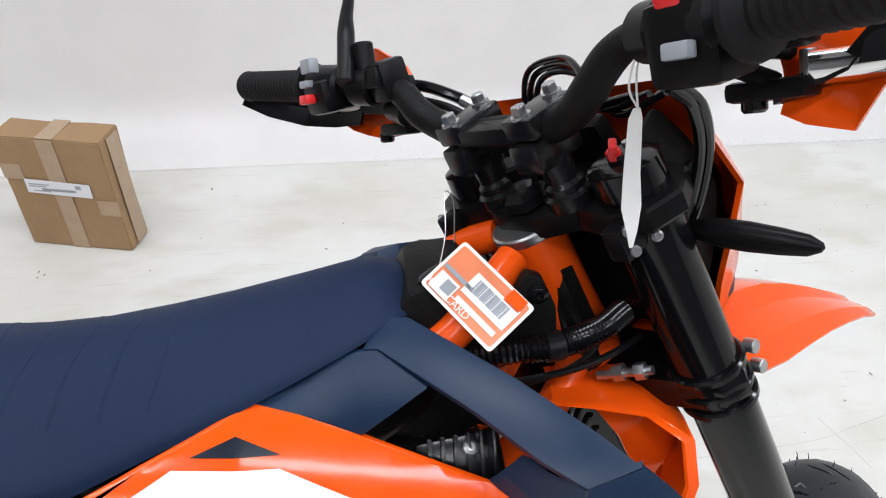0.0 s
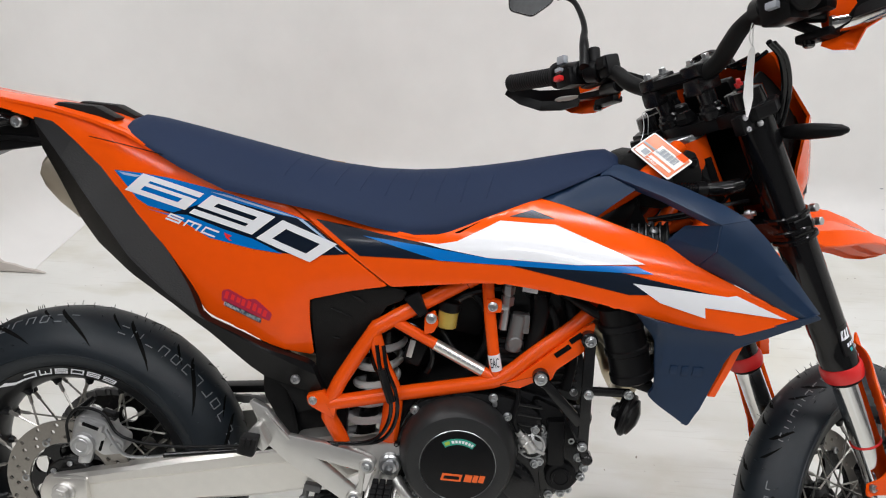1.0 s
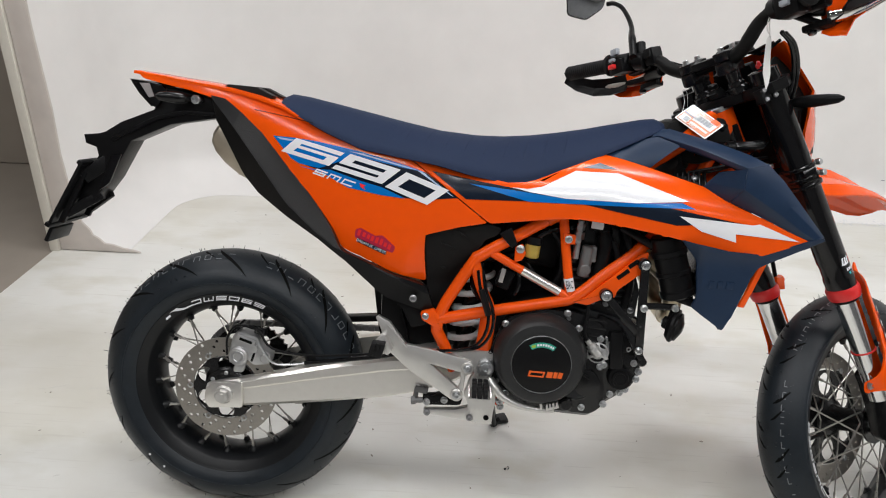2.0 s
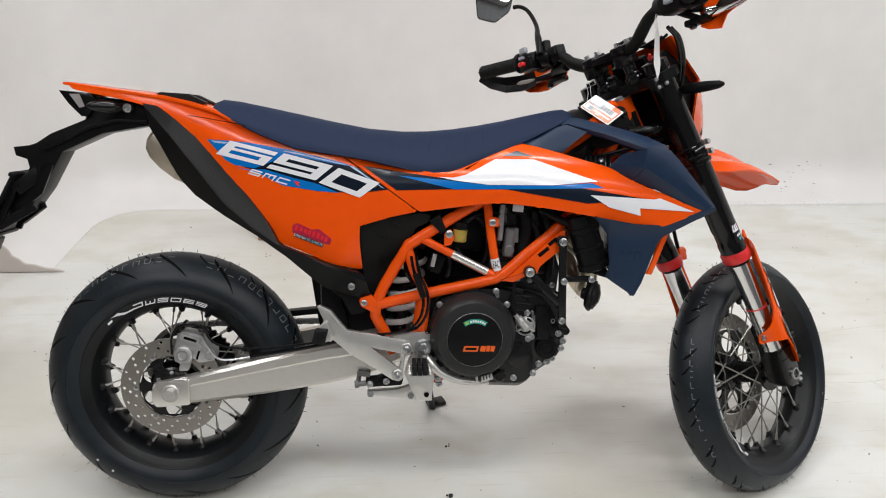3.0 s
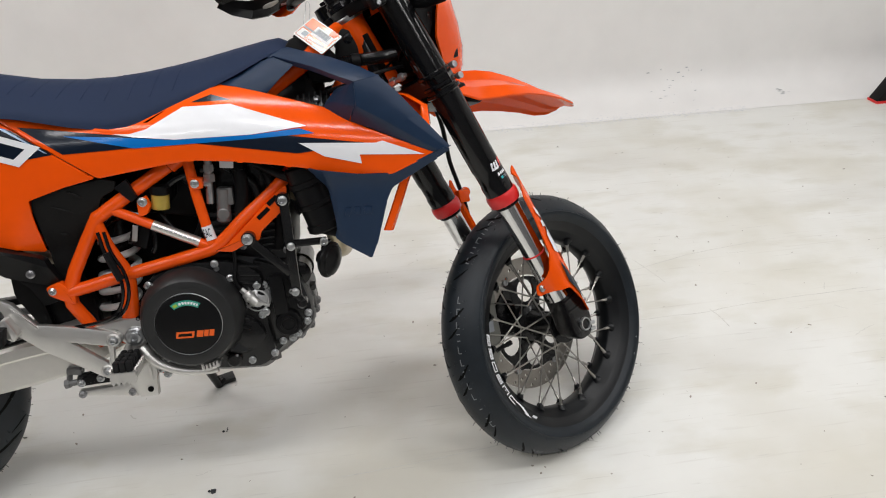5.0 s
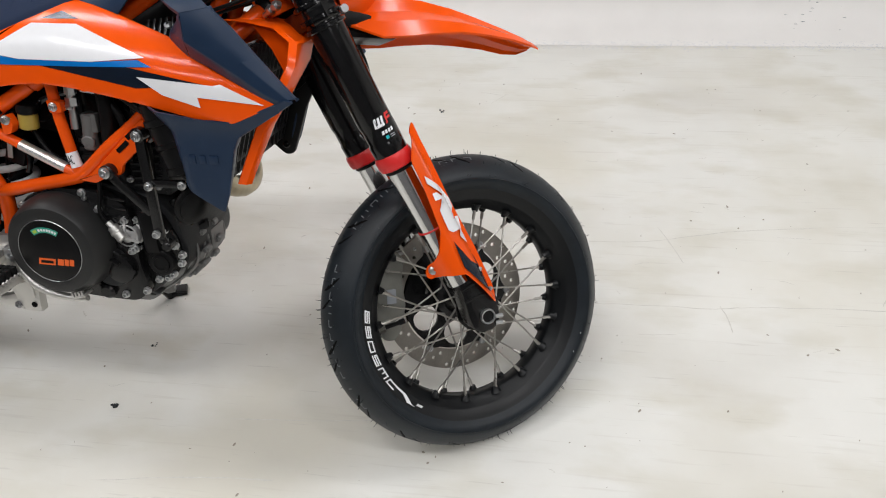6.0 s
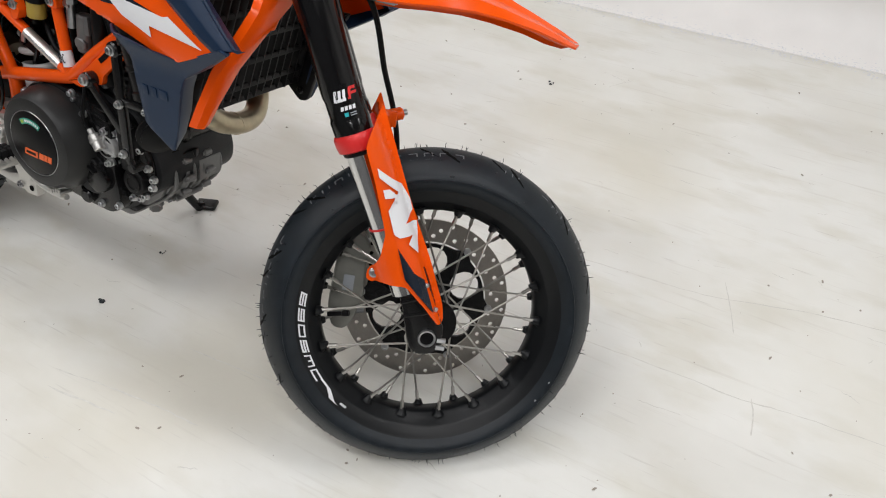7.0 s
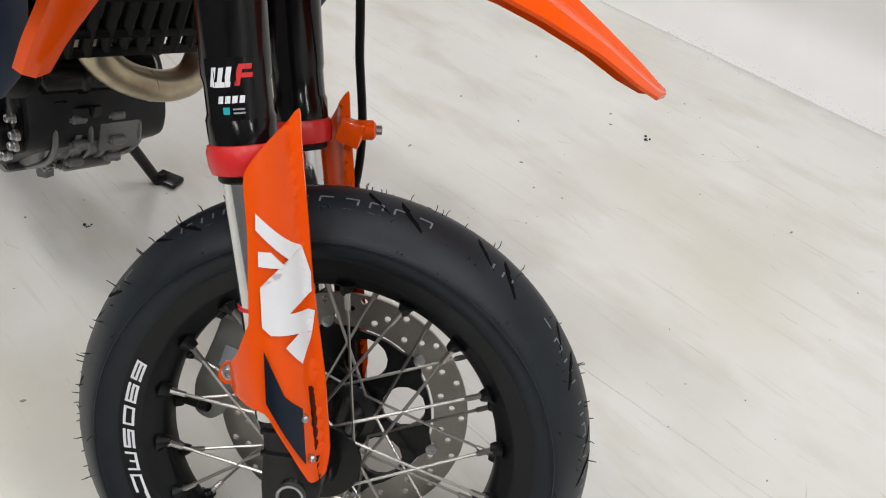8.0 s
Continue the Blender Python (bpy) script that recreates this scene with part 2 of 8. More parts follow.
def ring_y(profile, n=96):
    """A closed profile of (radius, y) turned round the y axis."""
    bm = bmesh.new()
    rings = []
    for j in range(n):
        c, s = math.cos(2 * math.pi * j / n), math.sin(2 * math.pi * j / n)
        rings.append([bm.verts.new((r * c, y, r * s)) for r, y in profile])
    k = len(profile)
    for j in range(n):
        p, q = rings[j], rings[(j + 1) % n]
        for i in range(k):
            bm.faces.new((p[i], p[(i + 1) % k], q[(i + 1) % k], q[i]))
    return bm


def rounded(outline, r=0.006, steps=3):
    """An outline with its corners rounded."""
    out, n = [], len(outline)
    for i in range(n):
        p, a, b = Vector(outline[i]), Vector(outline[i - 1]), Vector(outline[(i + 1) % n])
        u, v = a - p, b - p
        k = min(r, u.length * 0.45, v.length * 0.45)
        s, e = p + u.normalized() * k, p + v.normalized() * k
        for j in range(steps + 1):
            t = j / steps
            out.append(tuple(s * (1 - t) ** 2 + p * 2 * t * (1 - t) + e * t * t))
    return out


def prism(outline, y0, y1, bevel=0.003, corner=0.0, holes=()):
    """A plate: an outline in x and z, thick from y0 to y1, with bevelled edges and holes: (x, z, radius) or an outline."""
    outline = rounded(outline, corner) if corner else outline
    bm = bmesh.new()
    loops = [outline] + [h if len(h) != 3 or isinstance(h[0], tuple) else [(h[0] + h[2] * math.cos(2 * math.pi * k / 14), h[1] + h[2] * math.sin(2 * math.pi * k / 14)) for k in range(14)]
                         for h in holes]
    edges = []
    for loop in loops:
        vs = [bm.verts.new((x, y0, z)) for x, z in loop]
        edges += [bm.edges.new((vs[i], vs[(i + 1) % len(vs)])) for i in range(len(vs))]
    if holes:
        bmesh.ops.triangle_fill(bm, edges=edges, use_beauty=True, use_dissolve=False)
    else:
        bm.faces.new([e.verts[0] for e in edges])
    rim = list(edges)
    ext = bmesh.ops.extrude_face_region(bm, geom=list(bm.faces))
    top = [v for v in ext["geom"] if isinstance(v, bmesh.types.BMVert)]
    for v in top:
        v.co.y = y1
    bmesh.ops.recalc_face_normals(bm, faces=bm.faces)
    if bevel and not holes:
        near = [e for e in bm.edges if all(abs(v.co.y - y0) < 1e-6 for v in e.verts) or all(abs(v.co.y - y1) < 1e-6 for v in e.verts)]
        bmesh.ops.bevel(bm, geom=near, offset=bevel, segments=2, affect="EDGES", profile=0.6)
    return bm


def block(size, m=None, bevel=0.004, seg=2):
    """A box with rounded edges, round the origin."""
    bm = bmesh.new()
    bmesh.ops.create_cube(bm, size=1)
    bm.transform(Matrix.Diagonal((*size, 1)))
    if bevel:
        bmesh.ops.bevel(bm, geom=list(bm.edges), offset=min(bevel, min(size) * 0.45), segments=seg, affect="EDGES", profile=0.6)
    if m is not None:
        bm.transform(m)
    return bm


def span(a, b, w, h, bevel=0.003, up=(0, 0, 1), end=None):
    """A bar of a rectangular section from a to b; end: its section at b, where it tapers."""
    a, b = Vector(a), Vector(b)
    d = (b - a).normalized()
    s = d.cross(Vector(up)).normalized()
    u = s.cross(d)
    w2, h2 = end or (w, h)
    bm = bmesh.new()
    vs = []
    for p, ww, hh in ((a, w, h), (b, w2, h2)):
        vs.append([bm.verts.new(p + s * ww / 2 * i + u * hh / 2 * j) for i, j in ((-1, -1), (1, -1), (1, 1), (-1, 1))])
    for j in range(4):
        bm.faces.new((vs[0][j], vs[0][(j + 1) % 4], vs[1][(j + 1) % 4], vs[1][j]))
    bm.faces.new(vs[0][::-1])
    bm.faces.new(vs[1])
    bmesh.ops.recalc_face_normals(bm, faces=bm.faces)
    if bevel:
        bmesh.ops.bevel(bm, geom=list(bm.edges), offset=bevel, segments=2, affect="EDGES", profile=0.6)
    return bm


def loft(sections, closed=True, caps=True):
    """A skin over sections of equally many points."""
    bm = bmesh.new()
    rings = [[bm.verts.new(p) for p in s] for s in sections]
    n = len(rings[0])
    for a, b in zip(rings, rings[1:]):
        for j in range(n if closed else n - 1):
            bm.faces.new((a[j], a[(j + 1) % n], b[(j + 1) % n], b[j]))
    if caps and closed:
        bm.faces.new(rings[0][::-1])
        bm.faces.new(rings[-1])
    return bm


def sheet(outline, depth, thick=0.0025, cell=0.02, edge=0.0):
    """A shaped skin: an outline in x and z, its y given by depth(x, z), turned in by thick at its edges. thick 0: the skin alone."""
    bm = bmesh.new()
    bm.faces.new([bm.verts.new((x, 0, z)) for x, z in outline])
    bmesh.ops.triangulate(bm, faces=list(bm.faces))
    xs, zs = [p[0] for p in outline], [p[1] for p in outline]
    for lo, hi, axis in ((min(xs), max(xs), (1, 0, 0)), (min(zs), max(zs), (0, 0, 1))):
        for k in range(1, int((hi - lo) / cell) + 1):
            at = lo + (hi - lo) * k / (int((hi - lo) / cell) + 1)
            bmesh.ops.bisect_plane(bm, geom=list(bm.verts) + list(bm.edges) + list(bm.faces), dist=1e-6,
                                   plane_co=Vector(axis) * at, plane_no=axis)
    for v in bm.verts:
        v.co.y = depth(v.co.x, v.co.z)
    bmesh.ops.recalc_face_normals(bm, faces=bm.faces)
    if thick:
        inward = 1.0 if sum(v.co.y for v in bm.verts) < 0 else -1.0
        rim = [e for e in bm.edges if e.is_boundary]
        ext = bmesh.ops.extrude_face_region(bm, geom=list(bm.faces))
        for v in ext["geom"]:
            if isinstance(v, bmesh.types.BMVert):
                v.co.y += inward * thick
        bmesh.ops.recalc_face_normals(bm, faces=bm.faces)
        if edge:
            bmesh.ops.bevel(bm, geom=[e for e in rim if e.is_valid], offset=edge, segments=2, affect="EDGES", profile=0.5)
    return bm


def lettering(text, size, thick=0.0006, shear=0.0, spacing=1.0):
    """Words as a mesh in x and z, with their middle at the origin, read from the right side of the bike (towards +y)."""
    cu = bpy.data.curves.new("lettering", "FONT")
    cu.body, cu.size, cu.shear, cu.extrude, cu.space_character = text, size, shear, thick / 2, spacing
    cu.align_x, cu.align_y, cu.resolution_u = "CENTER", "CENTER", 2
    ob = bpy.data.objects.new("lettering", cu)
    me = bpy.data.meshes.new_from_object(ob)
    bm = bmesh.new()
    bm.from_mesh(me)
    bpy.data.objects.remove(ob)
    bpy.data.meshes.remove(me)
    bm.transform(Matrix.Rotation(radians(90), 4, "X"))
    return bm


STROKES = {"6": "tlmbrL", "9": "tlmbRr", "0": "tlbLRr", "S": "tlmbr", "C": "tlLb", "M": "tlLRrc"}


def squared_text(text, w, h, stroke, gap, shear=0.0):
    """Square-cut letters as flat bars in x and z, with their middle at the origin."""
    bm = bmesh.new()
    total = len(text) * w + (len(text) - 1) * gap
    for i, ch in enumerate(text):
        x0 = -total / 2 + i * (w + gap)
        keys = STROKES[ch]
        bars = []
        if "t" in keys:
            bars.append((0, w, h - stroke, h))
        if "b" in keys:
            bars.append((0, w, 0, stroke))
        if "m" in keys:
            bars.append((0, w, (h - stroke) / 2, (h + stroke) / 2))
        if "c" in keys:
            bars.append(((w - stroke) / 2, (w + stroke) / 2, h * 0.3, h - stroke))
        lo, mid, hi = stroke, h / 2, h - stroke
        if ch in "60CM0":
            bars.append((0, stroke, 0 if ch == "M" else lo, hi))
        if ch in "9S":
            bars.append((0, stroke, mid + stroke / 2, hi))
        if ch in "90M":
            bars.append((w - stroke, w, 0 if ch == "M" else lo, hi))
        if ch in "6S":
            bars.append((w - stroke, w, lo, mid - stroke / 2))
        for a, b, c, d in bars:
            n = 3
            for k in range(n):
                xa, xb = a + (b - a) * k / n, a + (b - a) * (k + 1) / n
                bm.faces.new([bm.verts.new((x0 + x + shear * z, 0, z - h / 2)) for x, z in ((xa, c), (xb, c), (xb, d), (xa, d))])
    bmesh.ops.remove_doubles(bm, verts=bm.verts, dist=1e-6)
    return bm


def bolt(at, out, r=0.006, h=0.005, washer=True):
    """A screw head with a flange and a sunk socket."""
    at, out = Vector(at), Vector(out).normalized()
    flange = 1.4 * r if washer else 1.05 * r
    return lathe_between(at - out * 0.004, at + out * h, [(0, flange), (0.0045, flange), (0.0055, 1.02 * r), (0.004 + 0.85 * h, r), (0.004 + h, 0.85 * r), (0.004 + h, 0.55 * r), (0.004 + 0.35 * h, 0.5 * r), (0.004 + 0.3 * h, 0.1 * r)], 14)


# ---- the room ----
def flat_box(name, x0, x1, y0, y1, z0, z1, material, label, category, bevel=0.0):
    bm = block((x1 - x0, y1 - y0, z1 - z0), pose((x0 + x1) / 2, (y0 + y1) / 2, (z0 + z1) / 2), bevel)
    return tagged(part(name, bm, material), label, category, kind="structure")


WING_X, WING_Y, COVE, CORNER, THICK = -1.08, 1.225, 0.20, 0.42, 0.08
BACK = 2.08


def cove_wall():
    """The back of the photo studio: wall, rounded foot and rounded corner in one skin."""
    path = [(ROOM["x1"], BACK, 0, 1)] + [(x, BACK, 0, 1) for x in np.arange(4.8, WING_X + CORNER + 0.05, -0.4)]
    for k in range(13):
        a = radians(90 * k / 12)
        path.append((WING_X + CORNER - CORNER * math.sin(a), BACK - CORNER + CORNER * math.cos(a), math.sin(a), math.cos(a)))
    path += [(WING_X, y, 1, 0) for y in (1.5, 1.38, WING_Y)]
    sections = []
    for x, y, left, back in path:
        n = Vector((-left, back, 0))
        p = Vector((x, y, 0))
        prof = [(-COVE - 0.002, 0.001)]
        for k in range(13):
            a = radians(90 * k / 12)
            prof.append((-COVE + COVE * math.sin(a), 0.003 + COVE - COVE * math.cos(a)))
        prof += [(0, 1.2), (0, 2.2), (0, ROOM["height"]), (THICK, ROOM["height"]), (THICK, 0)]
        sections.append([p + n * o + Vector((0, 0, z)) for o, z in prof])
    return loft(sections)


tagged(part("floor", block((ROOM["x1"] + 1.19, 5.9, 0.1), pose((ROOM["x1"] - 1.19) / 2, -0.65, -0.05), 0), FLOOR_PAINT),
       "white painted studio floor, scuffed and stained", "floor", kind="structure")
tagged(part("floor_2", block((2.1, 5.9, 0.1), pose(-2.24, -0.65, -0.056), 0), BROWN_WALL),
       "brown grey floor beside the studio floor", "floor", kind="structure")
tagged(part("wall_north", cove_wall(), WALL_PAINT, angle=25), "white painted studio wall curving into the floor", "wall", kind="structure")
# the bare end of the curved wall, with its torn foot
end = [(-1.158, 0.004), (-0.822, 0.004), (-0.855, 0.014), (-0.895, 0.020), (-0.930, 0.034), (-0.97, 0.040), (-0.99, 0.062), (-1.012, 0.075),
       (-1.02, 0.10), (-1.046, 0.13), (-1.052, 0.16), (-1.072, 0.19), (-1.066, 0.26), (-1.074, 0.42), (-1.068, 0.60), (-1.077, 0.9),
       (-1.073, 1.4), (-1.075, 3.09), (-1.158, 3.09)]
tagged(part("trim_1", prism(end, WING_Y - 0.012, WING_Y - 0.001, 0.002), END_BOARD), "bare beige board closing the end of the curved wall",
       "trim", kind="structure")
flat_box("trim_2", -1.20, -1.161, 1.20, 1.30, 0.0, 3.1, TRIM_PAINT, "cream painted door post", "trim", 0.004)
flat_box("wall_west", ROOM["x0"] - 0.1, ROOM["x0"], ROOM["y0"], 2.3, 0, 3.1, BROWN_WALL, "brown grey wall of the next space", "wall")
flat_box("wall_west_2", ROOM["x0"], -1.162, 2.2, 2.3, 0, 3.1, BROWN_WALL, "brown grey back wall of the next space", "wall")
flat_box("wall_east", ROOM["x1"], ROOM["x1"] + 0.1, ROOM["y0"], 2.3, 0, 3.1, WALL_PAINT, "plain white side wall", "wall")
# unseen wall behind the camera, added dark so that reflections stay deep
flat_box("wall_south", ROOM["x0"], ROOM["x1"], ROOM["y0"] - 0.1, ROOM["y0"], 0, 3.1, DARK_WALL, "unseen dark grey wall that deepens the reflections", "wall")
flat_box("ceiling", ROOM["x0"], ROOM["x1"], ROOM["y0"], 2.3, 3.1, 3.2, CEILING_PAINT, "plain grey ceiling", "ceiling")


def ceiling_lamp(x, y):
    """A long lamp in a white tray under the ceiling."""
    tray = joined(span((x - 0.62, y, 3.085), (x + 0.62, y, 3.085), 0.24, 0.03, 0.004),
                  *[span((x - 0.62, y + s * 0.115, 3.06), (x + 0.62, y + s * 0.115, 3.06), 0.012, 0.03, 0.002) for s in (-1, 1)])
    ob = tagged(new("ceiling_lamp"), "long white ceiling lamp", "lamp", "ceiling lamps")
    part("tray", tray, TRAY_PAINT, ob)
    lamp = bpy.data.lights.new("lamp", "AREA")
    lamp.shape, lamp.size, lamp.size_y, lamp.energy, lamp.color = "RECTANGLE", 1.2, 0.2, LAMP_WATTS, (1.0, 0.985, 0.975)
    tube_light = new("lamp", lamp)
    tube_light.matrix_world = pose(x, y, 3.062)
    tube_light.parent = ob
    return ob


# the single lamp at x 4.5 is added to brighten the right-hand wall
for lx, ly in [(x, y) for x in (-1.0, 0.9, 2.8) for y in (-2.4, -0.9, 0.7)] + [(4.5, 0.3)]:
    ceiling_lamp(lx, ly)


def parcel():
    """A flat carton standing on its edge, with tape and an address label."""
    m = Matrix.Translation((0.074, 1.520, 0.0)) @ Matrix.Rotation(-0.226, 4, "Z")
    w, d, h = 0.313, 0.104, 0.368
    box = tagged(new("cardboard_box"), "brown taped cardboard box standing on edge on the floor", "box")
    box.matrix_world = m
    body = bmesh.new()
    bmesh.ops.create_cube(body, size=1)
    body.transform(Matrix.Diagonal((w, d, h, 1)))
    bmesh.ops.subdivide_edges(body, edges=list(body.edges), cuts=3, use_grid_fill=True)
    for v in body.verts:
        q = v.co
        q += q.normalized() * 0.006 * (noise.noise(q * 9) - 0.2) + Vector((0, 0, 0))
        q.z = max(q.z, -h / 2)
    bmesh.ops.bevel(body, geom=[e for e in body.edges if e.calc_face_angle(0) > 1.0], offset=0.003, segments=2, affect="EDGES")
    part("carton", body, CARTON, box, m=pose(0, 0, h / 2 + 0.001))
    for name, size, at in (("tape", (0.05, 0.0012, h * 0.99), (0.0, -d / 2 - 0.002, h / 2)), ("tape", (0.05, d, 0.0012), (0.0, 0, h + 0.0015)),
                           ("tape", (0.0012, d * 0.55, h * 0.97), (w / 2 + 0.002, 0.01, h / 2)),
                           ("tape", (0.06, 0.0012, 0.05), (w / 2 - 0.03, -d / 2 - 0.002, h * 0.42)),
                           ("tape", (0.06, 0.0012, 0.05), (-w / 2 + 0.03, -d / 2 - 0.002, h * 0.70))):
        part(name, block(size, pose(*at), 0), TAPE, box, "strip of brown parcel tape")
    lab = part("address_label", block((0.19, 0.0012, 0.045), pose(-0.005, -d / 2 - 0.0035, h * 0.575, 0, 1.5, 0), 0), WHITE_FILM, box,
               "white paper address label")
    for k, (bx, bz, bw, bh) in enumerate(((-0.055, 0.010, 0.06, 0.003), (-0.06, 0.003, 0.05, 0.003), (0.0, -0.006, 0.10, 0.008),
                                          (0.06, 0.008, 0.016, 0.012), (-0.05, -0.012, 0.05, 0.003))):
        part("print_bar", block((bw, 0.0008, bh), pose(-0.005 + bx, -d / 2 - 0.0044, h * 0.575 + bz), 0), GREY_FILM, lab)


parcel()


def floor_litter():
    """Crumbs of black rubber and dirt on the floor."""
    rng = random.Random(4)
    for x, y, s in ((0.667, -0.085, 0.012), (0.67, 0.10, 0.007), (1.225, 1.308, 0.008), (0.40, 1.75, 0.004)):
        bms = []
        for _ in range(5):
            c = bmesh.new()
            bmesh.ops.create_icosphere(c, subdivisions=1, radius=s * rng.uniform(0.25, 0.5))
            for v in c.verts:
                v.co *= rng.uniform(0.7, 1.3)
            c.transform(pose(x + rng.uniform(-s, s), y + rng.uniform(-s, s), s * 0.22))
            bms.append(c)
        tagged(part("crumb", joined(*bms), RUBBER), "small crumb of black rubber on the floor", "litter", "floor crumbs")
    bms = []
    for _ in range(420):
        x, y, s = rng.uniform(-0.8, 3.4), rng.uniform(-0.6, 1.8), rng.choice((0.0007, 0.0009, 0.0012, 0.0016, 0.0026))
        c = bmesh.new()
        bmesh.ops.create_icosphere(c, subdivisions=1, radius=s)
        c.transform(pose(x, y, s * 0.3, 0, 0, rng.uniform(0, 180)) @ Matrix.Diagonal((rng.uniform(0.8, 2.6), 1, 0.6, 1)))
        bms.append(c)
    tagged(part("floor_dirt", joined(*bms), BROWN_WALL), "specks of dirt strewn over the white floor", "dirt", kind="stuff")


floor_litter()


def floor_wear():
    """Long scratches, short scuffs, and white flecks for the glints on the rough wall foot."""
    rng = random.Random(11)
    lines = [([(1.45, 0.33), (1.70, 0.340), (1.907, 0.348), (2.056, 0.348), (2.196, 0.365), (2.6, 0.38)], 0.0022), ([(1.50, 0.575), (1.712, 0.589), (1.91, 0.605), (2.155, 0.666), (2.4, 0.70)], 0.0020),
             ([(1.944, 0.67), (1.975, 0.59), (1.999, 0.516)], 0.0018), ([(2.070, 0.36), (2.082, 0.32), (2.088, 0.27)], 0.003), ([(0.95, -0.10), (1.15, -0.085), (1.42, -0.055)], 0.002),
             ([(0.72, -0.28), (0.95, -0.25), (1.10, -0.24)], 0.003), ([(0.75, -0.32), (0.93, -0.30)], 0.004), ([(-0.2, 0.62), (0.25, 0.55), (0.6, 0.52)], 0.002), ([(-0.5, 0.30), (-0.3, 0.36)], 0.002)]
    for _ in range(130):
        x, y, a, n = rng.uniform(-0.8, 3.2), rng.uniform(-0.5, 1.7), rng.gauss(0.15, 0.5), rng.choice((0.015, 0.025, 0.04, 0.09))
        lines.append(([(x, y), (x + n * 0.5 * math.cos(a), y + n * 0.5 * math.sin(a) + rng.uniform(-0.003, 0.003)), (x + n * math.cos(a), y + n * math.sin(a))], rng.uniform(0.0007, 0.002)))
    bms = []
    for pts, w in lines:
        fine = curve_points([(x, y, 0.0006) for x, y in pts], 8)
        fine = [p + Vector((0, rng.uniform(-0.0015, 0.0015), 0)) for p in fine]
        bms.append(tube(fine, [w * 0.3] + [w * rng.uniform(0.3, 1.0) for _ in fine] + [w * 0.2], 4, 0, 1.0))
        bms[-1].transform(Matrix.Diagonal((1, 1, 0.12, 1)))
    tagged(part("floor_scratches", joined(*bms), FLOOR_SCUFF), "faint scratches and scuffs in the white floor paint", "scratches", kind="stuff")
    # white flecks stand in for lamp glints on the rough painted cove
    crumbs = []
    for _ in range(1300):
        x, y = rng.uniform(0.9, 3.0), 1.885 + rng.gauss(0, 0.020)
        s = rng.uniform(0.0012, 0.0034)
        z = 0.003 + COVE - math.sqrt(COVE ** 2 - (y - BACK + COVE) ** 2) if y > BACK - COVE else 0.001
        c = bmesh.new()
        bmesh.ops.create_icosphere(c, subdivisions=1, radius=s)
        c.transform(pose(x, y, z, rng.uniform(-12, 12), 0, rng.uniform(0, 180)) @ Matrix.Diagonal((rng.uniform(0.8, 2.4), 1, 0.3, 1)))
        crumbs.append(c)
    tagged(part("glint_flecks", joined(*crumbs), WHITE_FILM), "band of white flecks put in for the glints along the wall foot", "crumbs", kind="stuff")
    marks = []
    for _ in range(22):
        a = radians(rng.uniform(8, 62))
        c = bmesh.new()
        bmesh.ops.create_icosphere(c, subdivisions=1, radius=rng.uniform(0.0015, 0.005))
        c.transform(pose(rng.uniform(2.50, 2.82), BACK - COVE + COVE * math.cos(a), 0.003 + COVE - COVE * math.sin(a), -90 + math.degrees(a)) @ Matrix.Diagonal((rng.uniform(1, 2.5), 1, 0.25, 1)))
        marks.append(c)
    for _ in range(9):
        a = radians(rng.gauss(58, 3))
        c = bmesh.new()
        bmesh.ops.create_icosphere(c, subdivisions=1, radius=rng.uniform(0.003, 0.007))
        c.transform(pose(rng.gauss(3.225, 0.016), BACK - COVE + COVE * math.cos(a), 0.003 + COVE - COVE * math.sin(a), -90 + math.degrees(a)) @ Matrix.Diagonal((rng.uniform(1, 3), 1, 0.2, 1)))
        marks.append(c)
    tagged(part("wall_marks", joined(*marks), GREY_FILM), "grey flecks of dirt on the curved wall foot", "dirt", kind="stuff")



def wedge_case():
    """A low dark wedge by the wall foot, with a red strip along its base."""
    case = tagged(new("wedge_case"), "low dark wedge with a red base strip standing by the wall", "case")
    part("shell", prism([(3.617, 0.012), (3.63, 0.012), (3.98, 0.012), (3.98, 0.15), (3.72, 0.15), (3.69, 0.13)], 1.80, 1.868, 0.004), BLACK, case)
    part("base_strip", prism([(3.614, 0.0), (3.985, 0.0), (3.985, 0.012), (3.612, 0.012)], 1.797, 1.871, 0.002), RED_SWITCH, case, "red strip along the base")


wedge_case()
floor_wear()

# ---- the motorcycle: frame of reference ----
LEAN_DEG, PITCH_DEG, STEER_DEG, RAKE_DEG = 15.2, 0.9, 35.0, 26.4
bike = tagged(new("motorcycle"), "orange and navy supermoto motorcycle leaning on its side stand", "motorcycle")
bike.matrix_world = (Matrix.Translation((0, -0.017, 0.075)) @ Matrix.Rotation(radians(PITCH_DEG), 4, "Y")
                     @ Matrix.Rotation(radians(-LEAN_DEG), 4, "X") @ Matrix.Translation((0, 0, -0.075)))
AXIS = Vector((-math.sin(radians(RAKE_DEG)), 0, math.cos(radians(RAKE_DEG))))
AXIS_FOOT = Vector((1.585, 0, 0))
FORK_Y = -0.014
STEER = Matrix.Translation(AXIS_FOOT) @ Matrix.Rotation(radians(STEER_DEG), 4, AXIS) @ Matrix.Translation(-AXIS_FOOT)


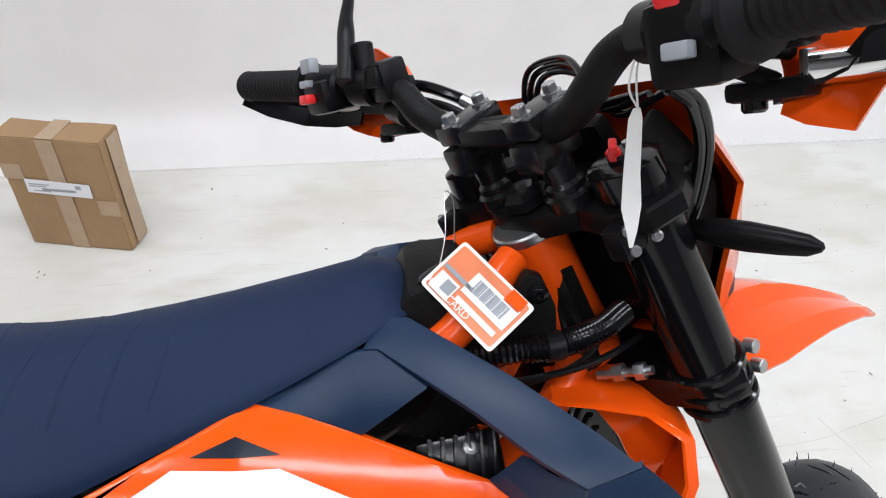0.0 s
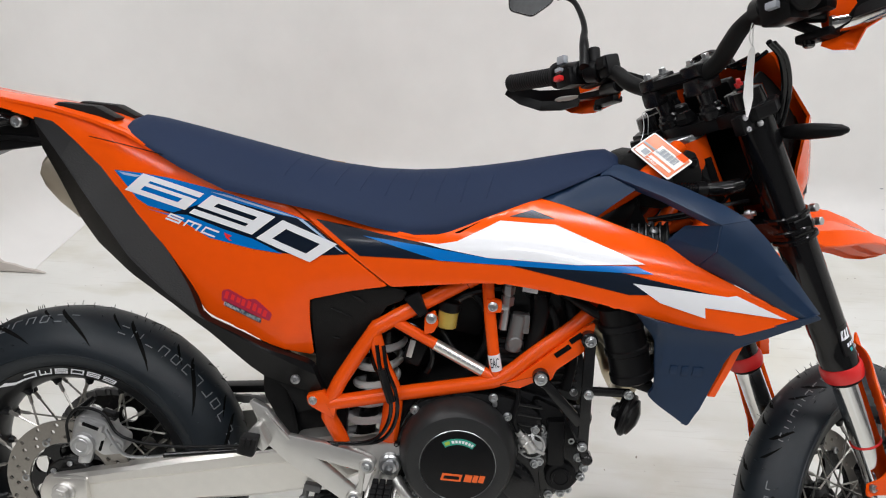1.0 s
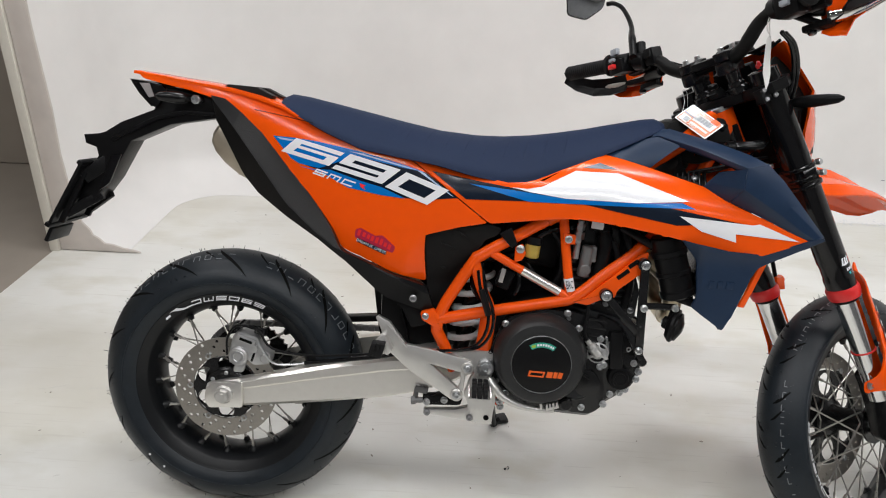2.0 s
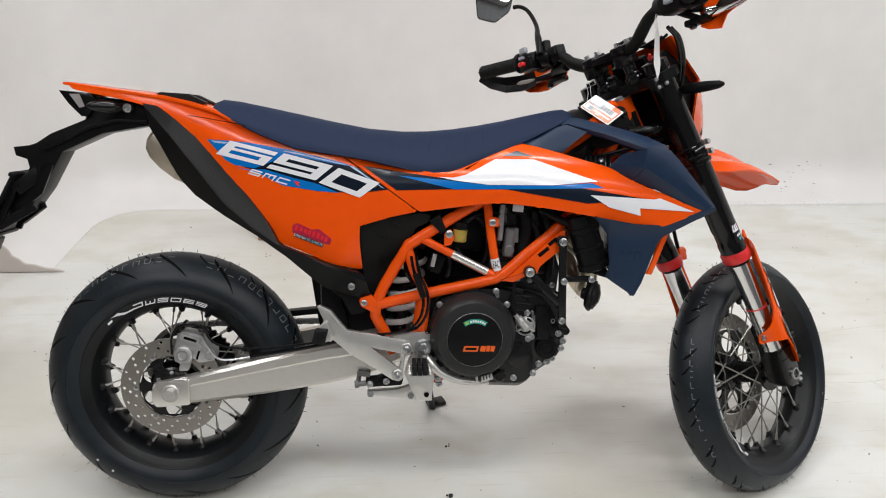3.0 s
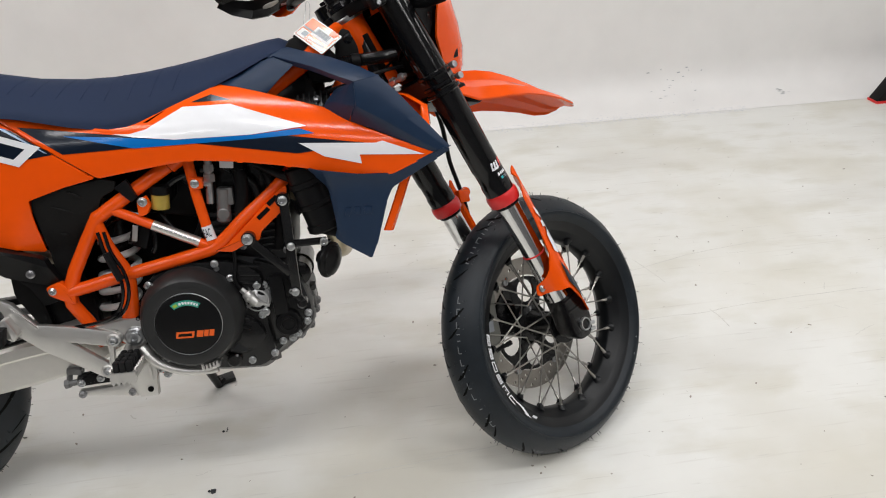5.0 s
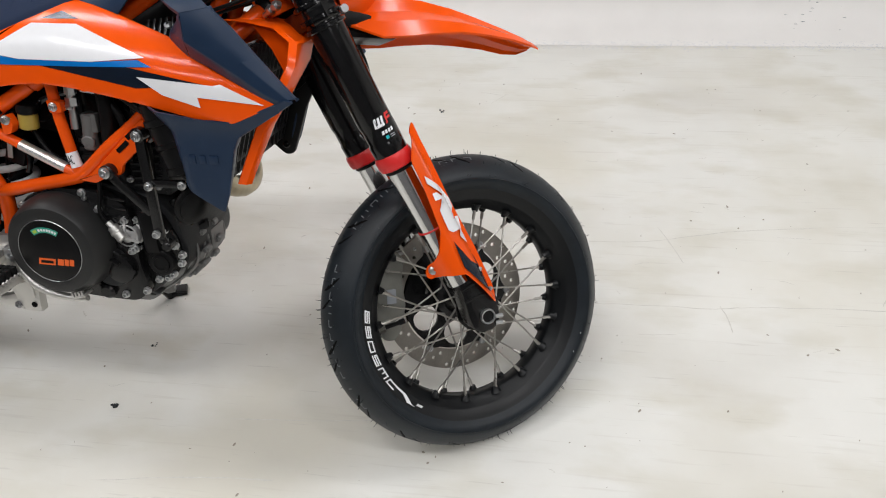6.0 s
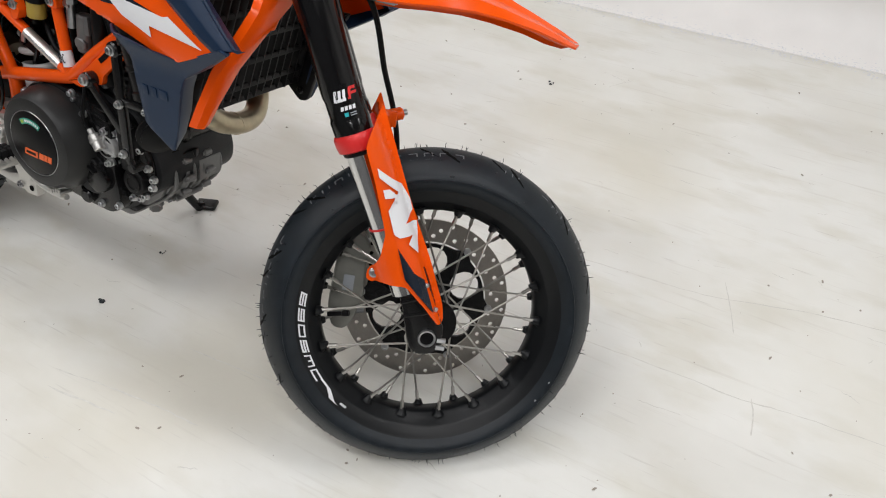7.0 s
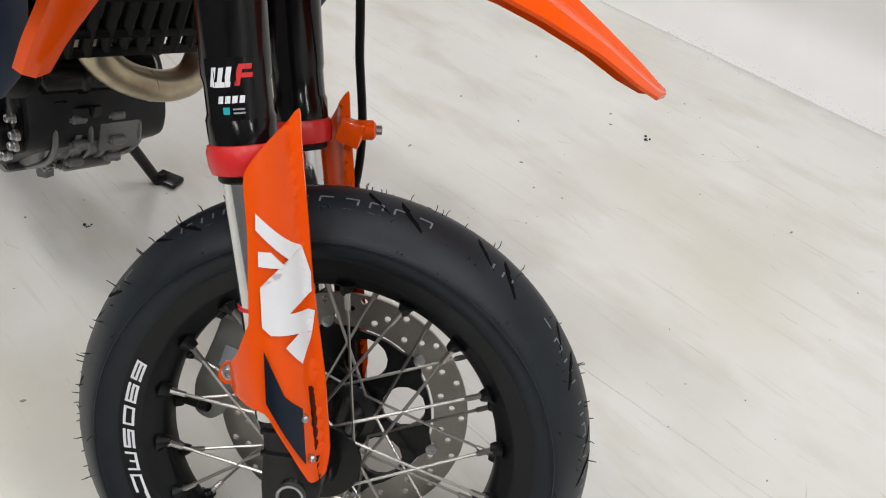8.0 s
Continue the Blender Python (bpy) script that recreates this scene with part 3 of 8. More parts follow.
def steered(name, bm, material, parent=None, label="", angle=32):
    for v in bm.verts:
        low = min(1.0, max(0.0, (0.82 - v.co.z) / 0.12))
        v.co.y += FORK_Y * min(1.0, max(0.0, (0.95 - v.co.z) / 0.35))
        v.co.x, v.co.z = v.co.x - 0.009 * low, v.co.z + 0.008 * low
    return part(name, bm, material, parent or bike, label, STEER, angle)


# ---- wheels ----
def tyre_profile(R, w, LIP):
    half = [(0.0, R), (0.18, R - 0.0012), (0.36, R - 0.0052), (0.54, R - 0.0125), (0.70, R - 0.0220), (0.84, R - 0.0335), (0.95, R - 0.0455),
            (1.0, R - 0.0575), (0.985, R - 0.068), (0.92, R - 0.079), (0.84, R - 0.0865), (0.80, R - 0.090)]
    s = (R - LIP + 0.005) / 0.090
    half = [(k, R - (R - r) * (1 - (1 - s) * min(1, (R - r) / 0.075))) for k, r in half]
    prof = [(r, k * w) for k, r in half]
    inner = [(LIP - 0.009, 0.74 * w), (LIP + 0.004, 0.80 * w)]
    return prof + inner + [(r, -y) for r, y in inner[::-1]] + [(r, -y) for r, y in prof[:0:-1]]


def tyre_at(R, w, k, a):
    """The place on a tyre at k (-1 to 1 over its width) and angle a, and its way out."""
    ks = [0, 0.18, 0.36, 0.54, 0.70, 0.84, 0.95, 1.0]
    drops = [0, 0.0012, 0.0052, 0.0125, 0.0220, 0.0335, 0.0455, 0.0575]
    r = R - np.interp(abs(k), ks, drops)
    nrm = Vector((math.cos(a) * (1 - 0.75 * abs(k) ** 1.5), math.copysign(abs(k) ** 1.5 * 0.95, k), math.sin(a) * (1 - 0.75 * abs(k) ** 1.5)))
    return Vector((r * math.cos(a), k * w, r * math.sin(a))), nrm.normalized()


def strip_on_tyre(R, w, line, width, lift):
    """A thin strip on the tyre along a line of (k, angle); width: one for each point."""
    bm = bmesh.new()
    rows = []
    for i, (k, a) in enumerate(line):
        p, n = tyre_at(R, w, k, a)
        k2, a2 = line[min(i + 1, len(line) - 1)]
        k1, a1 = line[max(i - 1, 0)]
        d = (tyre_at(R, w, k2, a2)[0] - tyre_at(R, w, k1, a1)[0]).normalized()
        s = d.cross(n).normalized() * width[i] / 2
        rows.append([bm.verts.new(p + n * lift + s), bm.verts.new(p + n * lift - s), bm.verts.new(p - n * 0.002 - s), bm.verts.new(p - n * 0.002 + s)])
    for a, b in zip(rows, rows[1:]):
        for j in range(4):
            bm.faces.new((a[j], a[(j + 1) % 4], b[(j + 1) % 4], b[j]))
    bm.faces.new(rows[0][::-1])
    bm.faces.new(rows[-1])
    return bm


def disc_plate(r0, r1, y, thick, holes, wave=0.0, n=72):
    """A brake disc in x and z with drilled holes (radius, angle, size)."""
    bm = bmesh.new()
    loops = []
    for r in (r1, r0):
        loops.append([((r + (wave if r == r1 else 0) * math.cos(12 * 2 * math.pi * k / n)) * math.cos(2 * math.pi * k / n),
                       (r + (wave if r == r1 else 0) * math.cos(12 * 2 * math.pi * k / n)) * math.sin(2 * math.pi * k / n)) for k in range(n)])
    for hr, ha, hs in holes:
        loops.append([(hr * math.cos(ha) + hs * math.cos(2 * math.pi * k / 10), hr * math.sin(ha) + hs * math.sin(2 * math.pi * k / 10)) for k in range(10)])
    edges = []
    for loop in loops:
        vs = [bm.verts.new((x, y - thick / 2, z)) for x, z in loop]
        edges += [bm.edges.new((vs[i], vs[(i + 1) % len(vs)])) for i in range(len(vs))]
    bmesh.ops.triangle_fill(bm, edges=edges, use_beauty=True, use_dissolve=False)
    bad = [f for f in bm.faces if f.calc_center_median().xz.length < r0 * 0.97
           or any((f.calc_center_median().xz - Vector((hr * math.cos(ha), hr * math.sin(ha)))).length < hs * 0.75 for hr, ha, hs in holes)]
    bmesh.ops.delete(bm, geom=bad, context="FACES_ONLY")
    ext = bmesh.ops.extrude_face_region(bm, geom=list(bm.faces))
    for v in ext["geom"]:
        if isinstance(v, bmesh.types.BMVert):
            v.co.y = y + thick / 2
    return bm


def wheel(name, label, m, R, w, lip, rim_w, disc_side, disc_r, disc_y, hub_r, sticker_angle, seed):
    rng = random.Random(seed)
    half = [(lip, rim_w), (lip - 0.001, rim_w + 0.004), (lip - 0.005, rim_w + 0.005), (lip - 0.008, rim_w + 0.003), (lip - 0.024, rim_w - 0.003),
            (lip - 0.028, rim_w - 0.008), (lip - 0.038, rim_w - 0.022), (lip - 0.043, rim_w * 0.40), (lip - 0.046, 0.012)]
    outer = [(lip - 0.034, 0.012), (lip - 0.032, rim_w * 0.5), (lip - 0.014, rim_w - 0.012), (lip - 0.003, rim_w - 0.004)]
    prof = [(r, y) for r, y in half] + [(r, -y) for r, y in half[::-1]] + [(r, -y) for r, y in outer[::-1]] + [(r, y) for r, y in outer]
    rim = part(name, ring_y(prof, 112), RIM, bike, label, m)
    part("tyre", ring_y(tyre_profile(R, w, lip), 144), RUBBER, rim, "new black road tyre with rubber hairs", m, angle=50)
    # raised rings on the side walls
    for side in (-1, 1):
        for k, dr in ((0.985, 0.0), (0.90, 0.0)):
            rr = R - (R - lip) * (0.74 if k > 0.95 else 0.88)
            yy = side * (w * k + 0.0002)
            part("sidewall_ring", ring_y([(rr + 0.0016, yy), (rr + 0.0006, yy + side * 0.0016), (rr - 0.0006, yy + side * 0.0016), (rr - 0.0016, yy)], 120), RUBBER, rim, "", m)
    # hub with flanges
    hub = joined(lathe_between((0, -0.055, 0), (0, 0.055, 0), [(0, hub_r), (0.006, hub_r), (0.012, hub_r * 0.72), (0.03, hub_r * 0.6), (0.08, hub_r * 0.6),
                                                               (0.098, hub_r * 0.72), (0.104, hub_r), (0.110, hub_r)], 36),
                 lathe_between((0, -0.085, 0), (0, 0.085, 0), [(0, 0.018), (0.02, 0.022), (0.15, 0.022), (0.17, 0.018)], 24))
    part("hub", hub, BLACK_PAINT, rim, "black wheel hub", m)
    # spokes and nipples
    n_sp = 36
    for i in range(n_sp):
        side = 1 if i % 2 else -1
        lean = 1 if (i // 2) % 2 else -1
        a1 = 2 * math.pi * (i + 0.5) / n_sp
        a0 = a1 - lean * radians(58)
        p0 = Vector((hub_r * 0.9 * math.cos(a0), side * 0.050, hub_r * 0.9 * math.sin(a0)))
        p1 = Vector(((lip - 0.042) * math.cos(a1), side * rim_w * 0.42, (lip - 0.042) * math.sin(a1)))
        d = (p0 - p1).normalized()
        sp = part("spoke", joined(tube([p0, p1], 0.0019, 6), lathe_between(p1 + d * 0.028, p1 - d * 0.002, [(0, 0.0022), (0.002, 0.0034), (0.016, 0.0034), (0.018, 0.0046), (0.03, 0.0056)], 8)),
                  SPOKE, rim, "", m)
    # bosses where the spokes enter the rim
    bosses = [lathe_between(Vector((math.cos(a), 0, math.sin(a))) * (lip - 0.0530) + Vector((0, s * rim_w * 0.42, 0)),
                          Vector((math.cos(a), 0, math.sin(a))) * (lip - 0.039) + Vector((0, s * rim_w * 0.42, 0)),
                          [(0, 0.0052), (0.004, 0.0070), (0.009, 0.0085), (0.014, 0.0125)], 10)
            for i in range(n_sp) for a, s in [(2 * math.pi * (i + 0.5) / n_sp, 1 if i % 2 else -1)]]
    for boss in bosses:
        part("spoke_boss", boss, RIM, rim, "", m)
    # grooves as laid-on shade strips: one long curved, one short, both sides in turn
    for side in (-1, 1):
        def line(k0, k1, a0, sweep, n=9):
            return [(side * (k0 + (k1 - k0) * t), a0 + sweep * t ** 1.6) for t in np.linspace(0, 1, n)]
        long_cut = part("groove", strip_on_tyre(R, w, line(0.16, 0.93, 0, -0.27), [0.001, 0.005, 0.0075, 0.008, 0.0075, 0.007, 0.006, 0.004, 0.001], 0.0004),
                        RECESS_SHADE, rim, "", None)
        short_cut = part("groove", strip_on_tyre(R, w, line(0.10, 0.52, 0.12, -0.10), [0.001, 0.003, 0.0045, 0.0048, 0.0046, 0.004, 0.0035, 0.002, 0.001], 0.0004),
                         RECESS_SHADE, rim, "", None)
        n_cut = 15
        for i in range(n_cut):
            turn = Matrix.Rotation(2 * math.pi * (i + (0.5 if side > 0 else 0)) / n_cut, 4, "Y")
            for src in (long_cut, short_cut):
                if i == 0:
                    src.matrix_basis = m @ turn
                else:
                    again("groove", src, m @ turn, rim)
    # rubber hairs left from the mould
    hairs = []
    for i in range(260):
        k, a = rng.choice((-0.62, -0.3, 0.0, 0.32, 0.6, -0.9, 0.88)) + rng.uniform(-0.03, 0.03), 2 * math.pi * i / 260 + rng.uniform(-0.02, 0.02)
        p, n = tyre_at(R, w, k, a)
        bend = Vector((rng.uniform(-1, 1), rng.uniform(-1, 1), rng.uniform(-1, 1))) * 0.002
        h = rng.uniform(0.004, 0.0105)
        hairs.append(tube([p - n * 0.001, p + n * h * 0.6, p + n * h + bend], [0.0007, 0.0006, 0.0004], 4))
    tagged(part("rubber_hairs", joined(*hairs), RUBBER, rim, "fine rubber hairs on the tyre", m), kind="stuff")
    # pale stamped marks on the tread, as plain bars
    for k0, a0, count in ((-0.50, 0.25, 19), (-0.48, 1.55, 17), (-0.52, 2.75, 18), (-0.50, 4.2, 20)):
        marks = []
        for j in range(count * 2 // 3):
            a = a0 + j * 0.090
            for dk, da, lk, la in ((0, 0, 0.12, 0.0), (0, 0.036, 0.12, 0.0), (0.060, 0.018, 0.0, 0.036), (-0.060, 0.018, 0.0, 0.036)):
                if rng.random() < 0.60:
                    marks.append(strip_on_tyre(R, w, [(k0 + dk * 1.5 - lk * 0.75, a + da * 1.3 - la * 0.65), (k0 + dk * 1.5, a + da * 1.3), (k0 + dk * 1.5 + lk * 0.75, a + da * 1.3 + la * 0.65)], [0.0021] * 3, 0.0004))
        tagged(part("stamped_mark", joined(*marks), MARK, rim, "pale stamped mark on the tread", m), kind="stuff")
    # two white paint dots on the side wall
    for a in (sticker_angle + 2.35, sticker_angle + 2.52):
        p, n = tyre_at(R, w, -0.97, a)
        part("paint_dot", lathe_between(p - n * 0.001, p + n * 0.0006, [(0, 0.0028), (0.0016, 0.0028)], 10), WHITE_FILM, rim, "white paint dot", m)
    # lettering on the rim lip
    txt = squared_text("690SMC", 0.0245, 0.0115, 0.0028, 0.0055, 0.35)
    for v in txt.verts:
        r = lip - 0.0155 - v.co.z
        a = sticker_angle + v.co.x / (lip - 0.015)
        yy = np.interp(r, [lip - 0.028, lip - 0.024, lip - 0.008, lip - 0.005], [rim_w - 0.008, rim_w - 0.003, rim_w + 0.003, rim_w + 0.005])
        v.co = Vector((r * math.cos(a), -yy - 0.0012, r * math.sin(a)))
    part("rim_lettering", txt, WHITE_FILM, rim, "white lettering on the rim", m)
    swoosh = bmesh.new()
    for quad in (((0.091, 0.0058), (0.116, 0.0058), (0.112, 0.0022), (0.088, 0.0022)), ((0.100, 0.0058), (0.116, 0.0058), (0.142, -0.0058), (0.128, -0.0062)), ((0.122, -0.0040), (0.136, -0.0035), (0.148, -0.0058), (0.126, -0.0064))):
        corners = []
        for x, z in quad:
            r, a = lip - 0.0155 - z, sticker_angle + x / (lip - 0.015)
            yy = np.interp(r, [lip - 0.028, lip - 0.024, lip - 0.008, lip - 0.005], [rim_w - 0.008, rim_w - 0.003, rim_w + 0.003, rim_w + 0.005])
            corners.append(swoosh.verts.new((r * math.cos(a), -yy - 0.0016, r * math.sin(a))))
        swoosh.faces.new(corners)
    part("rim_mark", swoosh, WHITE_FILM, rim, "white slanted mark on the rim", m, 60)
    for off in (0.156 / (lip - 0.015),):
        a = sticker_angle + off
        bar = block((0.005, 0.0006, 0.014), pose(0, 0, 0), 0)
        rr = lip - 0.016
        part("rim_lettering", bar, WHITE_FILM, rim, "white bars on the rim",
             m @ Matrix.Rotation(-a, 4, "Y") @ Matrix.Translation((rr, -(rim_w + 0.0005) - 0.0012, 0)) @ Matrix.Rotation(radians(20), 4, "Z"))
    # brake disc on its black carrier
    holes = []
    for i in range(54):
        holes.append((disc_r - 0.008 - 0.012 * (i % 3), 2 * math.pi * i / 54 + 0.02 * (i % 2), 0.0041))
    part("brake_disc", disc_plate(disc_r - 0.043, disc_r, disc_side * disc_y, 0.005, holes, 0.0), DISC, rim, "drilled steel brake disc", m, angle=40)
    y = disc_side * (disc_y - 0.002)
    spider_r = disc_r - 0.040
    web = [(spider_r * (0.66 if disc_r > 0.14 else 0.70) * math.cos(a), spider_r * (0.66 if disc_r > 0.14 else 0.70) * math.sin(a), spider_r * (0.235 if disc_r > 0.14 else 0.24))
           for a in [2 * math.pi * (i + 0.5) / 6 for i in range(6)]]
    rim_pts = [((spider_r + (0.005 if k % 6 == 0 else -0.006)) * math.cos(2 * math.pi * k / 36), (spider_r + (0.005 if k % 6 == 0 else -0.006)) * math.sin(2 * math.pi * k / 36)) for k in range(36)]
    carrier_plate = part("disc_carrier", prism(rim_pts, y - 0.003, y + 0.003, 0, 0, web), BLACK_PAINT, rim, "black disc carrier", m)
    part("carrier_hub", lathe_between((0, y - disc_side * 0.012, 0), (0, y + disc_side * 0.005, 0), [(0, 0.046), (0.002, 0.048), (0.014, 0.048), (0.017, 0.044)], 30), BLACK_PAINT, rim, "", m)
    for i in range(6):
        a = 2 * math.pi * i / 6
        q = Vector((math.cos(a), 0, math.sin(a))) * (disc_r - 0.036)
        for sgn in (-1, 1):
            part("rivet", lathe_between(q + Vector((0, y, 0)), q + Vector((0, y + sgn * 0.007, 0)), [(0, 0.0072), (0.006, 0.0072), (0.0066, 0.0042), (0.004, 0.0038)], 14), STEEL, rim, "", m)
        qs = Vector((math.cos(a + 0.5), 0, math.sin(a + 0.5))) * 0.036
        part("screw", bolt(qs + Vector((0, y + disc_side * 0.004, 0)), (0, disc_side, 0), 0.005, 0.004, False), STEEL, rim, "", m)
    return rim


rear_wheel = wheel("rear_wheel", "black spoked rear wheel", pose(-0.006, -0.010, 0.310), 0.313, 0.079, 0.225, 0.060, -1, 0.120, 0.078, 0.058, radians(90), 1)
front_wheel = wheel("front_wheel", "black spoked front wheel turned to the side", STEER @ pose(1.477, -0.007, 0.296, 0, 0, 0), 0.305, 0.061, 0.243, 0.044, 1, 0.160, 0.066, 0.046, radians(196), 2)

from mathutils import bvhtree

# ---- body panels ----
def side_depth(x, z):
    """How far out the right side panels stand (y) at x, z."""
    b = np.interp(x, [-0.25, 0, 0.2, 0.4, 0.6, 0.8, 0.95, 1.2], [-0.05, -0.075, -0.105, -0.137, -0.155, -0.175, -0.195, -0.228])
    mid = np.interp(x, [-0.25, 0, 0.2, 0.5, 0.8, 1.2], [1.0, 0.94, 0.85, 0.79, 0.80, 0.755])
    d = z - mid
    k = np.interp(x, [0.40, 0.52], [0.0, 1.0])
    up, down = 3 + 4.6 * k, 0.3 + 1.2 * k
    return float(b + (up if d > 0 else down) * d * d)


def lifted(depth, by):
    return lambda x, z: depth(x, z) - by


def shell(rows, inward):
    """A thick skin over rows of points; inward: the way to its back."""
    back = [[Vector(p) + Vector(inward) for p in r] for r in rows]
    return loft([[Vector(p) for p in a] + b[::-1] for a, b in zip(rows, back)])


REAR_PANEL = [(-0.217, 1.020), (-0.201, 1.003), (-0.142, 0.991), (-0.079, 0.980), (-0.029, 0.968), (0.008, 0.942), (0.046, 0.919), (0.083, 0.891),
              (0.107, 0.862), (0.144, 0.817), (0.192, 0.755), (0.229, 0.707), (0.259, 0.663), (0.278, 0.654), (0.318, 0.641), (0.369, 0.619),
              (0.447, 0.600), (0.439, 0.690), (0.444, 0.712), (0.463, 0.720), (0.528, 0.731), (0.574, 0.742), (0.397, 0.869), (0.301, 0.884),
              (0.237, 0.906), (0.173, 0.935), (0.125, 0.958), (0.112, 0.966), (-0.016, 0.994), (-0.12, 1.006)]
FRONT_PANEL = [(0.402, 0.868), (0.491, 0.856), (0.555, 0.838), (0.618, 0.828), (0.645, 0.831), (0.669, 0.838), (0.723, 0.862), (0.815, 0.898), (0.896, 0.877),
               (1.006, 0.846), (1.061, 0.815), (1.168, 0.770), (1.205, 0.757), (1.120, 0.719), (1.060, 0.721), (0.934, 0.744), (0.846, 0.757),
               (0.757, 0.765), (0.706, 0.760), (0.579, 0.741)]


def panels(name, outline, depth, material, label, thick=0.004, corner=0.006, cell=0.010):
    o = rounded(outline, corner, 2)
    r = part(name, sheet(o, depth, thick, cell, 0.0012), material, bike, label, angle=38)
    l = part(name, mirrored(sheet(o, depth, thick, cell, 0.0012)), material, bike, label, angle=38)
    return r, l


rear_panel, rear_panel_far = panels("rear_side_panel", REAR_PANEL, side_depth, ORANGE, "glossy orange rear side panel")
front_panel, front_panel_far = panels("tank_shroud", FRONT_PANEL, side_depth, ORANGE, "glossy orange tank shroud")


def decal(name, outline, material, parent, label="", lift=0.0011, depth=side_depth, corner=0.0):
    o = rounded(outline, corner, 2) if corner else outline
    return part(name, sheet(o, lifted(depth, lift), 0, 0.010), material, parent, label, angle=60)


# tank shroud graphics
decal("dark_graphic", [(0.451, 0.843), (0.554, 0.828), (0.62, 0.820), (0.756, 0.806), (0.932, 0.802), (1.082, 0.780), (0.932, 0.782), (0.951, 0.768), (0.756, 0.798),
                       (0.64, 0.794), (0.526, 0.790)], DARK_FILM, front_panel, "dark blue stripe")
decal("blue_graphic", [(0.529, 0.8225), (0.62, 0.8155), (0.731, 0.805), (0.870, 0.8065), (0.959, 0.813), (0.985, 0.803), (0.82, 0.7975), (0.655, 0.794)], BLUE_FILM, front_panel,
      "bright blue stripe", 0.0017)
decal("white_graphic", [(0.620, 0.821), (0.652, 0.820), (0.681, 0.8265), (0.748, 0.8615), (0.835, 0.862), (0.972, 0.8165), (0.870, 0.807), (0.731, 0.8055), (0.656, 0.814)], WHITE_FILM,
      front_panel, "white flash", 0.0022)
decal("dark_graphic", [(0.762, 0.868), (0.799, 0.880), (0.836, 0.869)], DARK_FILM, front_panel, "dark blue corner")
decal("white_graphic", [(0.955, 0.787), (1.094, 0.780), (1.107, 0.783), (1.182, 0.7545), (1.064, 0.760), (1.067, 0.743), (0.999, 0.760)], WHITE_FILM, front_panel, "white lightning flash", 0.0020)

# rear panel graphics
decal("dark_graphic", [(0.250, 0.852), (0.300, 0.862), (0.385, 0.849), (0.439, 0.839), (0.508, 0.791), (0.448, 0.783), (0.397, 0.783), (0.321, 0.800), (0.206, 0.829), (0.161, 0.841), (0.212, 0.841)], DARK_FILM, rear_panel,
      "dark blue field", 0.0009)
decal("blue_graphic", [(0.100, 0.896), (0.149, 0.894), (0.194, 0.890), (0.296, 0.874), (0.398, 0.851), (0.436, 0.840), (0.385, 0.847), (0.300, 0.862), (0.250, 0.850), (0.206, 0.833), (0.160, 0.840), (0.141, 0.850), (0.127, 0.868), (0.112, 0.886)], BLUE_FILM,
      rear_panel, "bright blue field", 0.0013)
decal("blue_graphic", [(0.158, 0.835), (0.193, 0.830), (0.231, 0.831), (0.295, 0.813), (0.346, 0.802), (0.397, 0.782), (0.346, 0.785), (0.269, 0.796), (0.212, 0.824)], BLUE_FILM, rear_panel, "bright blue stripe", 0.0014)
for streak in ([(0.108, 0.894), (0.150, 0.890), (0.140, 0.887), (0.118, 0.889)], [(0.270, 0.873), (0.398, 0.8465), (0.425, 0.842), (0.400, 0.849), (0.300, 0.870)], [(0.420, 0.8425), (0.430, 0.841), (0.500, 0.793), (0.494, 0.795)]):
    decal("pale_streak", streak, PALE_FILM, rear_panel, "pale blue streak", 0.0019)


def digit(bars, ul, name, u=(0.100, -0.025), v=(-0.036, -0.040)):
    bms = []
    for s0, s1, t0, t1 in bars:
        o = [(ul[0] + u[0] * s + v[0] * t, ul[1] + u[1] * s + v[1] * t) for s, t in ((s0, t0), (s0, t1), (s1, t1), (s1, t0))]
        bms.append(sheet(o, lifted(side_depth, 0.0026), 0, 0.010))
    part(name, joined(*bms), WHITE_FILM, rear_panel, "white number", angle=60)


T0, T1, W0, W1 = 0.24, 0.76, 0.19, 0.81
digit(((0, 1, 0, T0), (0, W0, T0, T1), (W0, 1, 0.36, 0.53), (0, 1, T1, 1), (W1, 1, 0.53, T1)), (0.153, 0.894), "digit_six", (0.108, -0.025), (-0.034, -0.030))
digit(((0, 1, 0, T0), (0, W0, T0, 0.42), (0, W1, 0.42, 0.62), (W1, 1, T0, T1), (0, 1, T1, 1)), (0.274, 0.868), "digit_nine", (0.111, -0.026), (-0.040, -0.033))
digit(((0, 1, 0, T0), (0, W0, T0, T1), (W1, 1, T0, T1), (0, 1, T1, 1)), (0.397, 0.838), "digit_zero", (0.092, -0.032), (-0.045, -0.034))


def on_panel(bm, at, turn, lift, depth=side_depth):
    """Lays a flat mesh (x, z round the origin) on the side panels."""
    c, s = math.cos(radians(turn)), math.sin(radians(turn))
    for v in bm.verts:
        x, z, y = v.co.x, v.co.z, v.co.y
        X, Z = at[0] + c * x - s * z, at[1] + s * x + c * z
        v.co = Vector((X, depth(X, Z) - lift + y, Z))
    return bm


part("model_lettering", on_panel(squared_text("SMC", 0.026, 0.0135, 0.0032, 0.0065, 0.55), (0.236, 0.8155), -15, 0.0022), WHITE_FILM, rear_panel, "white lettering", angle=60)
